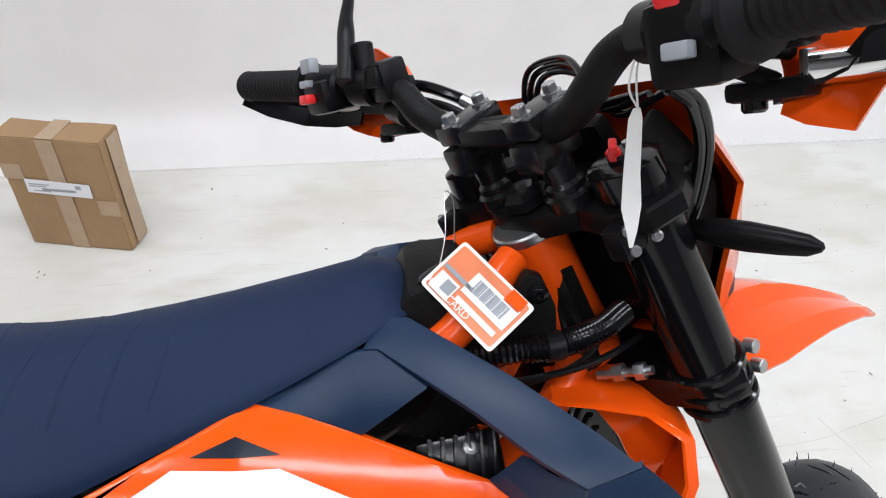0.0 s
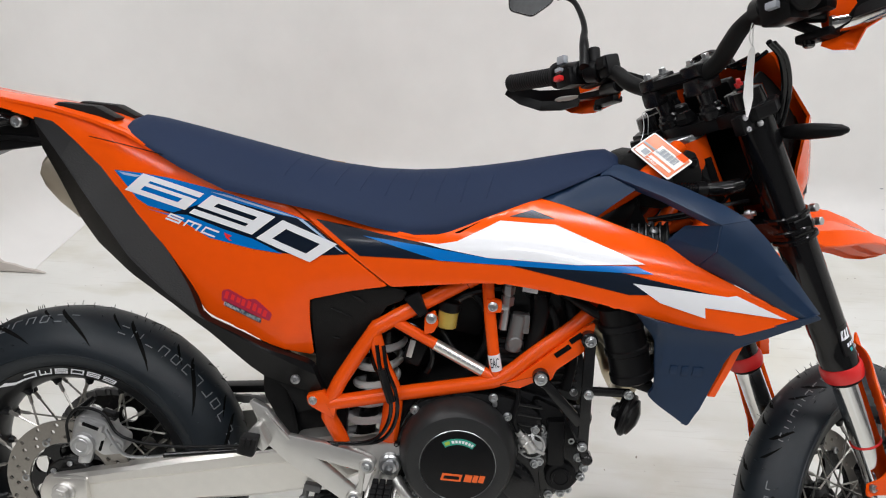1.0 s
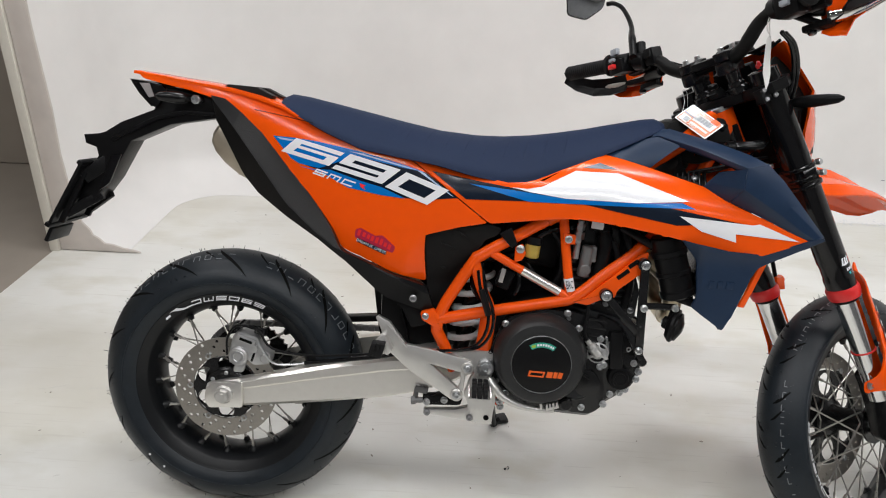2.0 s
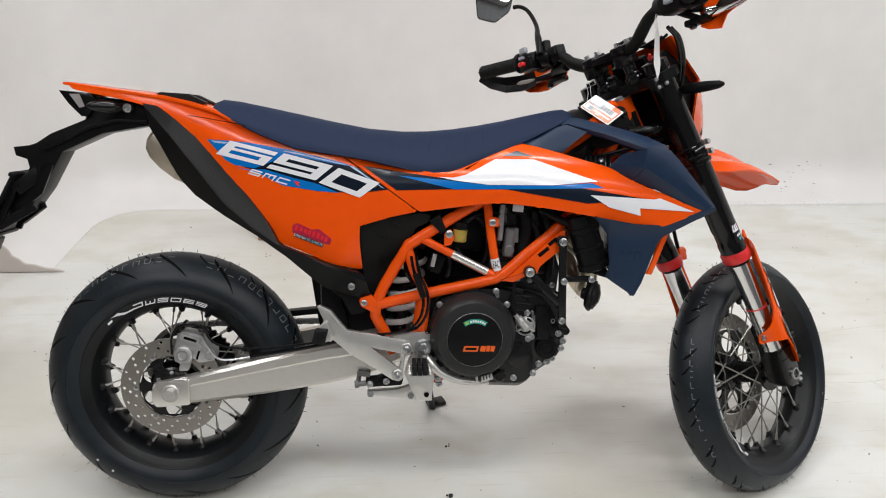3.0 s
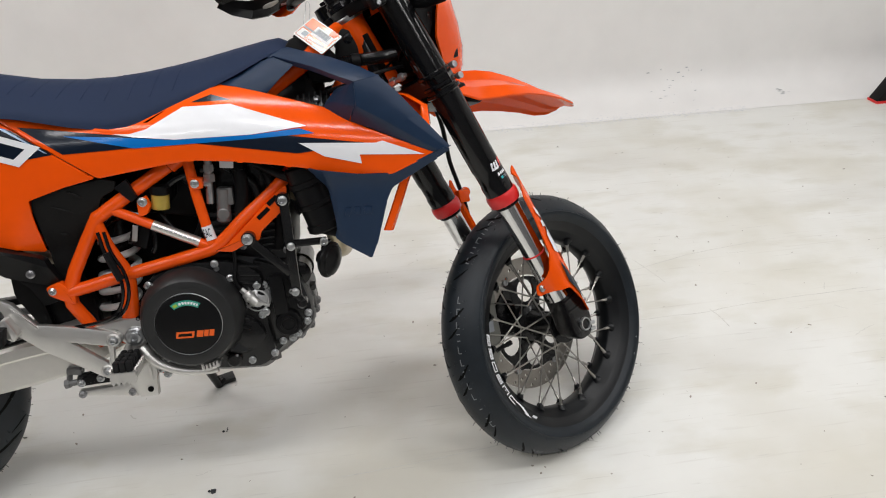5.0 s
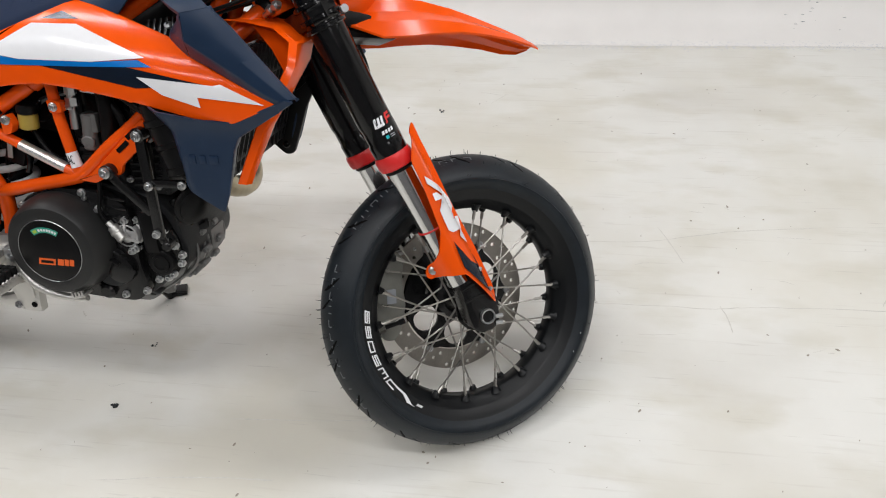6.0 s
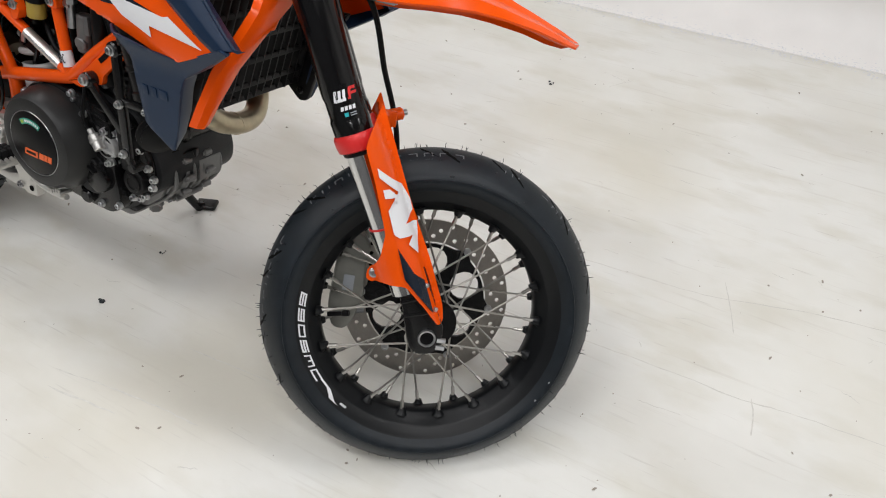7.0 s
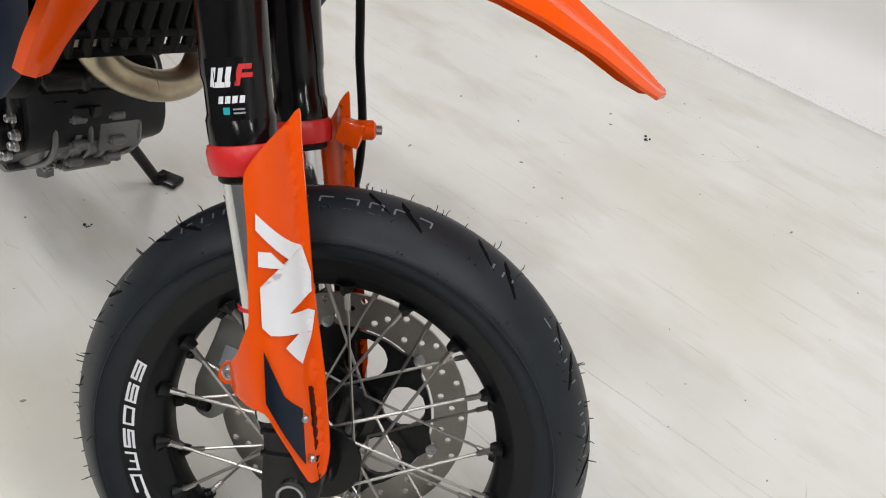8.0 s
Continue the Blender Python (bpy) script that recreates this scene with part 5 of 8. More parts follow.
both("frame_tube", tube([(0.482, FY, 0.520), (0.60, FY, 0.547), (0.735, FY, 0.576), (0.775, FY, 0.592), (0.83, -0.122, 0.640), (0.905, -0.110, 0.702), (0.99, -0.075, 0.80), (1.06, -0.030, 0.915)], 0.0128, 16, 5),
     ORANGE_FRAME, "orange steel trellis tube")
both("frame_tube", tube([(0.553, FY, 0.650), (0.568, FY, 0.60), (0.592, FY, 0.548), (0.588, -0.120, 0.50), (0.572, -0.112, 0.445), (0.558, -0.105, 0.40)], 0.0118, 14, 4), ORANGE_FRAME, "orange steel trellis tube")
both("frame_tube", tube([(0.590, -0.118, 0.545), (0.585, -0.116, 0.48), (0.578, -0.110, 0.43)], 0.020, 16, 3, 0.7), ORANGE_FRAME, "orange steel trellis tube")
both("frame_tube", tube([(0.70, -0.112, 0.752), (0.84, -0.098, 0.840), (0.970, -0.078, 0.924), (1.011, -0.060, 0.960), (1.045, -0.030, 0.984)], 0.0165, 16, 4), ORANGE_FRAME, "orange steel upper rail")
# lugs and gussets
both("frame_lug", prism([(0.440, 0.535), (0.468, 0.545), (0.492, 0.520), (0.490, 0.495), (0.468, 0.505), (0.444, 0.518)], -0.136, -0.118, 0.003, 0.005), ORANGE_FRAME, "orange frame lug")
part("screw", bolt((0.452, -0.137, 0.527), (0, -1, 0), 0.0055), STEEL, bike)
gusset = part("engine_gusset", prism([(0.764, 0.580), (0.79, 0.590), (0.905, 0.694), (0.918, 0.700), (0.914, 0.658), (0.86, 0.612), (0.855, 0.594), (0.825, 0.588), (0.80, 0.575)], -0.137, -0.126, 0.002, 0.006,
                                          ), ORANGE_FRAME, bike, "orange engine mount plate")
for (x, z, w, t) in ((0.868, 0.648, 0.030, -40), (0.888, 0.672, 0.024, -40)):
    part("slot", block((w, 0.003, 0.009), Matrix.Translation((x, -0.1375, z)) @ Matrix.Rotation(radians(t), 4, "Y"), 0.002), RECESS_SHADE, gusset)
# sticker on the diagonal, and the small mark
part("type_sticker", tube([(0.655, FY, 0.640), (0.738, FY, 0.598)], 0.0100, 14), ALLOY, bike, "silver sticker with fine print round a tube")
for k in range(9):
    t = (k + 0.5) / 9
    part("print_bar", tube([(0.660 + 0.075 * t - 0.003, FY - 0.0098, 0.6385 - 0.038 * t + 0.004), (0.660 + 0.075 * t + 0.003, FY - 0.0098, 0.6355 - 0.038 * t + 0.004)], 0.0014, 5), GREY_FILM, bike)
part("white_mark", tube([(0.7548, -0.1246, 0.630), (0.7615, -0.1257, 0.602)], 0.0106, 14), WHITE_FILM, bike, "white sticker with letters")
mark = lettering("EAC", 0.016, 0.0004)
part("mark_lettering", mark, DARK_FILM, bike, "", Matrix.Translation((0.7575, -0.1368, 0.617)) @ Matrix.Rotation(radians(-10), 4, "Y") @ Matrix.Diagonal((0.50, 1, 1.55, 1)), 60)
# head tube
H0, H1 = Vector((1.135, 0, 0.862)), Vector((1.066, 0, 0.999))
part("head_tube", lathe_between(H0, H1, [(0, 0.034), (0.004, 0.035), (0.02, 0.034), (0.09, 0.032), ((H1 - H0).length - 0.012, 0.032), ((H1 - H0).length, 0.033)], 36), ORANGE_FRAME, bike, "orange steering head")
d_h = (H1 - H0).normalized()
part("head_bearing", lathe_between(H1, H1 + d_h * 0.014, [(0, 0.033), (0.003, 0.0345), (0.009, 0.0345), (0.011, 0.0325), (0.0115, 0.018)], 36), STEEL, bike, "steel bearing cap")
both("frame_tube", tube([(1.118, -0.02, 0.875), (1.085, -0.06, 0.845), (1.03, -0.09, 0.80)], 0.016, 14, 3), ORANGE_FRAME, "orange steel tube under the steering head")
part("head_slot", block((0.012, 0.003, 0.085), Matrix.Translation((1.114, -0.0315, 0.935)) @ Matrix.Rotation(radians(-26), 4, "Y"), 0.004), RECESS_SHADE, bike, "dark slot in the steering head")

# black inner covers under seat and tank
part("tank_body", loft([[(x, w * math.cos(a), z + h * math.sin(a)) for a in [2 * math.pi * k / 20 for k in range(20)]] for x, z, w, h in
                        ((0.46, 0.80, 0.06, 0.03), (0.52, 0.79, 0.10, 0.055), (0.70, 0.80, 0.115, 0.055), (0.86, 0.83, 0.11, 0.06), (0.96, 0.88, 0.085, 0.06), (1.005, 0.905, 0.05, 0.04))]), BLACK, bike,
     "black inner cover under the seat")
part("airbox_cover", prism([(0.905, 0.905), (0.930, 0.945), (0.947, 0.970), (0.965, 0.977), (1.000, 0.975), (1.015, 0.955), (1.040, 0.930), (1.05, 0.895), (1.02, 0.885), (0.95, 0.885)], -0.052, 0.062, 0.008), BLACK_MATT, bike,
     "black cover behind the steering head").location.y = -0.015
part("corner_cover", prism([(1.030, 0.916), (1.082, 0.918), (1.079, 0.951), (1.064, 0.982), (1.050, 0.986), (1.038, 0.965)], -0.066, -0.052, 0.003, 0.004), BLACK_MATT, bike, "black triangular cover beside the steering head")
part("cover_screw", bolt((1.061, -0.067, 0.966), (0, -1, 0), 0.007, 0.004), BLACK_GLOSS, bike)
# corrugated hose over the head tube
hose_pts = curve_points([(1.000, -0.080, 0.914), (1.038, -0.088, 0.922), (1.069, -0.088, 0.924), (1.097, -0.080, 0.926), (1.125, -0.065, 0.928), (1.149, -0.045, 0.931)], 14)
part("corrugated_hose", tube(hose_pts, [0.0105 if k % 2 else 0.0125 for k in range(len(hose_pts))], 14), BLACK_GLOSS, bike, "black corrugated hose", angle=20)
part("hose_wrap", tube(hose_pts[26:34], 0.0138, 14), BLACK, bike)
both("cable", tube([(1.0, -0.06, 0.865), (1.066, -0.075, 0.884), (1.105, -0.08, 0.897), (1.138, -0.07, 0.904), (1.167, -0.05, 0.907)], 0.0035, 8, 5), BLACK, "thin black cable")
both("cable", tube([(1.01, -0.055, 0.862), (1.06, -0.070, 0.875), (1.115, -0.06, 0.895), (1.15, -0.02, 0.92)], 0.0028, 8, 5), BLACK, "thin black cable")
part("stop_bolt", joined(rod((1.128, -0.055, 0.868), (1.168, -0.086, 0.892), 0.0045), rod((1.14, -0.064, 0.876), (1.148, -0.070, 0.881), 0.0085, 6), rod((1.156, -0.077, 0.885), (1.163, -0.082, 0.889), 0.0085, 6)), STEEL, bike,
     "steel steering stop bolt")

# ---- rear shock and things inside the frame ----
coil = []
for k in range(100):
    t = k / 99
    a = 2 * math.pi * 6.0 * t
    c = Vector((0.530, -0.03, 0.40)).lerp(Vector((0.560, -0.03, 0.610)), t)
    coil.append(c + Vector((math.cos(a) * 0.036, math.sin(a) * 0.036, 0)))
shock = part("shock_absorber", joined(rod((0.522, -0.03, 0.36), (0.566, -0.03, 0.66), 0.018), rod((0.558, -0.03, 0.605), (0.570, -0.03, 0.69), 0.036, 20, 0.004), rod((0.524, -0.03, 0.37), (0.529, -0.03, 0.405), 0.036, 20, 0.004)), BLACK_PAINT, bike,
             "rear shock absorber")
part("spring", tube(coil, 0.0072, 10), SPRING_WHITE, shock, "white coil spring")
part("throttle_body", joined(block((0.13, 0.10, 0.12), pose(0.68, 0.0, 0.70, 0, 10, 0), 0.012), rod((0.66, -0.07, 0.70), (0.66, 0.07, 0.70), 0.034, 20, 0.005)), BLACK, bike, "black intake box")
part("ring_cable", tube([(0.600 + 0.052 * math.cos(a), -0.108, 0.612 + 0.056 * math.sin(a)) for a in np.linspace(-0.6, 4.6, 24)], 0.005, 8), BLACK_GLOSS, bike, "black cable loop inside the frame")
part("connector", joined(block((0.03, 0.03, 0.045), pose(0.622, -0.085, 0.612, 0, 20, 0), 0.004), block((0.012, 0.008, 0.03), pose(0.610, -0.103, 0.618, 0, 20, 0), 0.001)), BLACK, bike, "black plug block")
part("plug_tab", block((0.010, 0.003, 0.032), pose(0.614, -0.106, 0.622, 0, 12, 0), 0.001), SILVER, bike)
pot = part("fluid_reservoir", rod((0.672, -0.112, 0.668), (0.675, -0.112, 0.698), 0.017, 18, 0.002), AMBER, bike, "small reservoir with yellow fluid")
part("pot_lid", rod((0.675, -0.112, 0.697), (0.677, -0.112, 0.714), 0.019, 18, 0.002), BLACK, pot)
part("pot_bracket", prism([(0.636, 0.690), (0.652, 0.700), (0.66, 0.68), (0.652, 0.664), (0.636, 0.66)], -0.138, -0.120, 0.002, 0.004), ORANGE_FRAME, bike, "orange tab")
part("screw", bolt((0.647, -0.139, 0.689), (0, -1, 0), 0.0065), STEEL, bike)
part("screw", bolt((0.747, -0.137, 0.716), (0, -1, 0), 0.006), STEEL, bike)
part("mount_tab", prism([(0.735, 0.728), (0.762, 0.726), (0.762, 0.706), (0.738, 0.704)], -0.136, -0.120, 0.002, 0.004), ORANGE_FRAME, bike, "orange tab")
part("hose_union", joined(rod((0.767, -0.115, 0.672), (0.773, -0.115, 0.755), 0.0075, 12), rod((0.771, -0.115, 0.715), (0.772, -0.115, 0.730), 0.0115, 6), rod((0.772, -0.115, 0.735), (0.773, -0.115, 0.748), 0.0105, 6),
                          block((0.022, 0.012, 0.010), pose(0.764, -0.118, 0.713), 0.002)), STEEL, bike, "steel hose union")
part("injector", joined(rod((0.787, -0.108, 0.632), (0.795, -0.108, 0.700), 0.014, 12, 0.003), rod((0.789, -0.110, 0.650), (0.790, -0.122, 0.648), 0.013, 10, 0.002), block((0.030, 0.02, 0.035), pose(0.797, -0.108, 0.683), 0.004)), CAST_ALLOY, bike,
     "grey cast fitting")
part("hose", tube([(0.825, -0.10, 0.745), (0.83, -0.105, 0.70), (0.822, -0.10, 0.63), (0.83, -0.09, 0.58)], 0.0155, 14, 4), BLACK, bike, "thick black hose")
part("hose_clip", rod((0.8265, -0.1, 0.735), (0.8275, -0.1, 0.727), 0.0172, 18), BLACK_GLOSS, bike)
part("hose", tube([(0.86, -0.115, 0.745), (0.90, -0.13, 0.725), (0.93, -0.135, 0.712), (0.96, -0.13, 0.715)], 0.0085, 12, 4), BLACK, bike, "black hose along the shroud")
part("hose_clamp", rod((0.928, -0.136, 0.7115), (0.936, -0.136, 0.7115), 0.0112, 16), STEEL, bike, "steel hose clamp")
part("white_tag", block((0.026, 0.003, 0.016), pose(0.808, -0.118, 0.747, 0, 6, 0), 0.001), WHITE_FILM, bike, "small white paper tag")
part("cable", tube([(0.80, -0.125, 0.595), (0.802, -0.135, 0.56), (0.797, -0.140, 0.52), (0.807, -0.137, 0.496)], 0.0038, 8, 5), BLACK, bike, "thin black cable")
for off in (0.0, 0.011):
    part("cable", tube([(0.560 + off, -0.150, 0.640), (0.568 + off, -0.154, 0.60), (0.585 + off, -0.156, 0.56), (0.588 + off, -0.156, 0.52), (0.575 + off, -0.156, 0.485), (0.548 + off, -0.152, 0.465), (0.49, -0.14, 0.452), (0.44, -0.13, 0.448)],
                   0.0035, 8, 5), BLACK_GLOSS, bike, "black brake cable along the frame")
part("cable_sleeve", tube([(0.570, -0.155, 0.60), (0.580, -0.157, 0.57), (0.589, -0.158, 0.545)], 0.0075, 10, 3), BLACK, bike)
both("hanger", prism([(0.60, 0.72), (0.625, 0.735), (0.64, 0.70), (0.628, 0.69)], -0.142, -0.130, 0.003), BLACK, "black strap on the rail")

# ---- engine ----
engine = part("engine", prism([(0.585, 0.335), (0.66, 0.322), (0.755, 0.314), (0.824, 0.312), (0.852, 0.330), (0.886, 0.361), (0.934, 0.396), (0.940, 0.431), (0.92, 0.50), (0.88, 0.54), (0.75, 0.57), (0.64, 0.545), (0.585, 0.46)],
                              -0.095, 0.105, 0.012, 0.015), DARK_ALLOY, bike, "single-cylinder engine in dark cast alloy")
part("cylinder", prism([(0.742, 0.555), (0.745, 0.62), (0.80, 0.655), (0.90, 0.66), (0.92, 0.60), (0.915, 0.535)], -0.085, 0.085, 0.008, 0.010), DARK_ALLOY, engine, "dark alloy cylinder")
part("cylinder_head", prism([(0.755, 0.645), (0.765, 0.745), (0.80, 0.765), (0.90, 0.765), (0.918, 0.74), (0.915, 0.645)], -0.080, 0.080, 0.008, 0.012), BLACK_PAINT, engine, "black cylinder head")
for k in range(5):
    part("fin", prism([(0.752, 0.572 + 0.017 * k), (0.842, 0.568 + 0.017 * k), (0.842, 0.576 + 0.017 * k), (0.752, 0.580 + 0.017 * k)], -0.096, -0.082, 0.002), DARK_ALLOY, engine)
part("side_case", prism([(0.600, 0.36), (0.66, 0.335), (0.76, 0.325), (0.83, 0.322), (0.856, 0.342), (0.858, 0.375), (0.85, 0.41), (0.852, 0.47), (0.845, 0.53), (0.79, 0.555), (0.70, 0.56), (0.63, 0.535), (0.595, 0.46)],
                        -0.128, -0.09, 0.008, 0.02), BLACK_PAINT, engine, "black cast side case")
part("side_case", prism([(0.83, 0.345), (0.868, 0.360), (0.905, 0.385), (0.926, 0.412), (0.924, 0.45), (0.905, 0.49), (0.88, 0.53), (0.83, 0.55)], -0.108, -0.085, 0.006, 0.012), BLACK_PAINT, engine, "black cast front side case")
part("kidney_cover", prism([(0.800, 0.436), (0.828, 0.428), (0.846, 0.402), (0.838, 0.378), (0.812, 0.366), (0.786, 0.380), (0.790, 0.412)], -0.143, -0.125, 0.006, 0.014), BLACK_PAINT, engine, "raised black cover")
part("oil_cap", joined(rod((0.804, -0.120, 0.421), (0.804, -0.142, 0.421), 0.0175, 20, 0.002), block((0.030, 0.010, 0.006), pose(0.804, -0.144, 0.421, 0, 30, 0), 0.002)), BLACK, engine, "black oil cap")
part("case_web", joined(*[span((0.80, -0.129, 0.545 - 0.018 * k), (0.845, -0.129, 0.540 - 0.018 * k), 0.005, 0.004, 0.001, (0, 1, 0)) for k in range(3)]), BLACK_PAINT, engine)
C = Vector((0.7065, 0, 0.4505))
clutch = part("clutch_cover", lathe_between(C + Vector((0, -0.120, 0)), C + Vector((0, -0.186, 0)), [(0, 0.1015), (0.020, 0.1015), (0.030, 0.0985), (0.052, 0.0925), (0.060, 0.086), (0.063, 0.072), (0.062, 0.066), (0.062, 0.06)], 72), COVER_GREY, engine,
              "round satin black clutch cover", angle=28)
part("cover_ring", ring_y([(0.0627, -0.1825), (0.0635, -0.1833), (0.0643, -0.1825), (0.0635, -0.1815)], 80), STEEL, clutch, "thin bright ring", Matrix.Translation((C.x, 0, C.z)))
part("cover_plate", lathe_between(C + Vector((0, -0.180, 0)), C + Vector((0, -0.1845, 0)), [(0, 0.0618), (0.004, 0.0618), (0.0045, 0.0608)], 64), BLACK, clutch, "flat black centre plate")


def curved_label(r0, r1, a0, a1, material, name, label, y, n=10):
    bm = bmesh.new()
    rows = []
    for k in range(n + 1):
        a = radians(a0 + (a1 - a0) * k / n)
        rows.append([bm.verts.new((C.x + r * math.cos(a), y, C.z + r * math.sin(a))) for r in (r0, r1)])
    for p, q in zip(rows, rows[1:]):
        bm.faces.new((p[0], p[1], q[1], q[0]))
    return part(name, bm, material, clutch, label, angle=60)


curved_label(0.0395, 0.0505, 124, 56, GREEN_FILM, "green_sticker", "green oil sticker", -0.1853)
for a0, a1 in ((106, 100), (98, 93), (91, 86), (84, 79), (77, 72), (70, 65), (63, 59)):
    curved_label(0.0425, 0.0475, a0, a1, WHITE_FILM, "sticker_bar", "", -0.1857)
curved_label(0.042, 0.048, 121, 110, LIME_FILM, "sticker_leaf", "lime mark on the sticker", -0.1857)
for x0, x1 in ((0.679, 0.713), (0.718, 0.730), (0.732, 0.740), (0.742, 0.751)):
    part("orange_mark", prism([(x0, 0.424), (x1, 0.423), (x1 + 0.003, 0.436), (x0 + 0.003, 0.437)], -0.1853, -0.1846, 0), ORANGE_FILM, clutch, "orange mark on the cover")
part("mark_gap", prism([(0.684, 0.4275), (0.710, 0.4268), (0.711, 0.4325), (0.686, 0.4330)], -0.1857, -0.1851, 0), BLACK, clutch)
for a in (20, 58, 100, 140, 178, 215, 258, 300, 335):
    p = C + Vector((math.cos(radians(a)) * 0.1075, -0.128, math.sin(radians(a)) * 0.1075))
    part("screw", bolt(p, (0, -1, 0), 0.0046, 0.006, False), DULL_STEEL if a in (140, 58, 215) else BLACK_GLOSS, engine)
# oil filter cover in bright cast metal, with three ribs
P = Vector((0.833, 0, 0.467))
pump = part("filter_cover", lathe_between(P + Vector((0, -0.115, 0)), P + Vector((0, -0.158, 0)), [(0, 0.0275), (0.022, 0.0275), (0.024, 0.0255), (0.030, 0.0255), (0.035, 0.0235), (0.036, 0.021), (0.033, 0.019), (0.036, 0.012), (0.037, 0.008)], 30), MID_ALLOY, engine, "bright cast cover with ribs")
for a in (90, 210, 330):
    q = P + Vector((math.cos(radians(a)) * 0.026, -0.146, math.sin(radians(a)) * 0.026))
    part("cover_rib", span(P + Vector((0, -0.157, 0)), q, 0.006, 0.007, 0.0015, (0, 1, 0)), MID_ALLOY, pump)
part("union", joined(rod((0.806, -0.158, 0.497), (0.816, -0.158, 0.485), 0.0062, 6), rod((0.813, -0.158, 0.489), (0.834, -0.162, 0.465), 0.0105, 14, 0.002), rod((0.819, -0.159, 0.482), (0.823, -0.159, 0.477), 0.0125, 14, 0.001)), SILVER, pump, "bright pipe union")
for a in (62, 118, 245, 292):
    q = P + Vector((math.cos(radians(a)) * 0.0315, -0.138, math.sin(radians(a)) * 0.0315))
    part("screw", bolt(q, (0, -1, 0), 0.0055, 0.007), STEEL, pump)
for x, z in ((0.859, 0.484), (0.869, 0.482), (0.902, 0.475), (0.930, 0.423), (0.918, 0.442), (0.893, 0.371), (0.905, 0.380), (0.872, 0.366), (0.926, 0.405)):
    part("screw", bolt((x, -0.108, z), (0, -1, 0), 0.0058, 0.007), STEEL, engine)
for x, z in ((0.840, 0.436), (0.848, 0.441), (0.836, 0.500), (0.787, 0.520), (0.808, 0.339), (0.855, 0.350), (0.638, 0.360), (0.625, 0.340), (0.760, 0.552), (0.628, 0.520), (0.602, 0.432)):
    part("screw", bolt((x, -0.130, z), (0, -1, 0), 0.0056, 0.007), STEEL, engine)
part("water_pump", joined(lathe_between((0.889, -0.082, 0.408), (0.889, -0.124, 0.408), [(0, 0.035), (0.020, 0.035), (0.023, 0.028), (0.036, 0.0268), (0.038, 0.025), (0.0385, 0.019), (0.0415, 0.018), (0.042, 0.013), (0.040, 0.012)], 36), block((0.030, 0.05, 0.085), pose(0.875, -0.098, 0.472, 0, -4, 0), 0.006), block((0.044, 0.04, 0.05), pose(0.883, -0.094, 0.485, 0, -30, 0), 0.008)),
     BLACK, engine, "black water pump housing")
part("case_boss", lathe_between((0.79, -0.12, 0.40), (0.79, -0.145, 0.40), [(0, 0.045), (0.014, 0.042), (0.02, 0.036)], 30), DARK_ALLOY, engine)
part("case_boss", lathe_between((0.773, -0.12, 0.345), (0.773, -0.142, 0.345), [(0, 0.016), (0.016, 0.015), (0.02, 0.011)], 20), BLACK_PAINT, engine)
part("sump", prism([(0.62, 0.332), (0.68, 0.312), (0.75, 0.303), (0.83, 0.300), (0.857, 0.318), (0.80, 0.335), (0.70, 0.345)], -0.085, 0.08, 0.006, 0.01), MID_GREY, engine, "grey cast oil sump")
part("front_case", joined(lathe_between((0.876, -0.066, 0.408), (0.876, 0.095, 0.408), [(0, 0.040), (0.004, 0.052), (0.030, 0.056), (0.034, 0.062), (0.042, 0.062), (0.046, 0.057), (0.085, 0.058), (0.089, 0.064), (0.097, 0.064), (0.101, 0.057), (0.140, 0.052), (0.160, 0.040)], 40),
                          prism([(0.82, 0.318), (0.862, 0.326), (0.905, 0.360), (0.925, 0.40), (0.90, 0.46), (0.84, 0.46)], -0.072, 0.085, 0.010, 0.012)), MID_GREY, engine, "grey cast front case")
for y in (-0.060, -0.012, 0.012, 0.060):
    part("case_rib", tube([(0.838, y, 0.312), (0.880, y, 0.338), (0.922, y, 0.372), (0.938, y, 0.405), (0.930, y, 0.445)], 0.004, 8, 3), MID_GREY, engine)
part("case_bridge", joined(span((0.885, -0.070, 0.462), (0.885, 0.075, 0.462), 0.050, 0.020, 0.006), span((0.912, -0.060, 0.440), (0.940, -0.015, 0.452), 0.012, 0.016, 0.003), span((0.940, -0.015, 0.452), (0.912, 0.030, 0.440), 0.012, 0.016, 0.003)), DARK_ALLOY, engine, "dark cast bridge over the front case")
for y, z, x in ((-0.052, 0.352, 0.905), (-0.040, 0.325, 0.868), (0.0, 0.336, 0.885), (0.045, 0.352, 0.908), (-0.05, 0.452, 0.912), (0.0, 0.475, 0.912)):
    part("screw", bolt((x, y, z), (0.8, -0.1, -0.5) if z < 0.4 else (0.7, 0, 0.7), 0.0055, 0.006), DULL_STEEL, engine)
for y in (-0.028, 0.027):
    for a in (-70, -38, -5, 28, 60):
        q = Vector((0.876 + 0.066 * math.cos(radians(a)), y, 0.408 + 0.066 * math.sin(radians(a))))
        part("case_lug", joined(rod(q + Vector((0, -0.010, 0)), q + Vector((0, 0.010, 0)), 0.0075, 12, 0.002), rod(q + Vector((0, -0.014, 0)), q + Vector((0, -0.009, 0)), 0.0048, 8)), MID_GREY, engine)
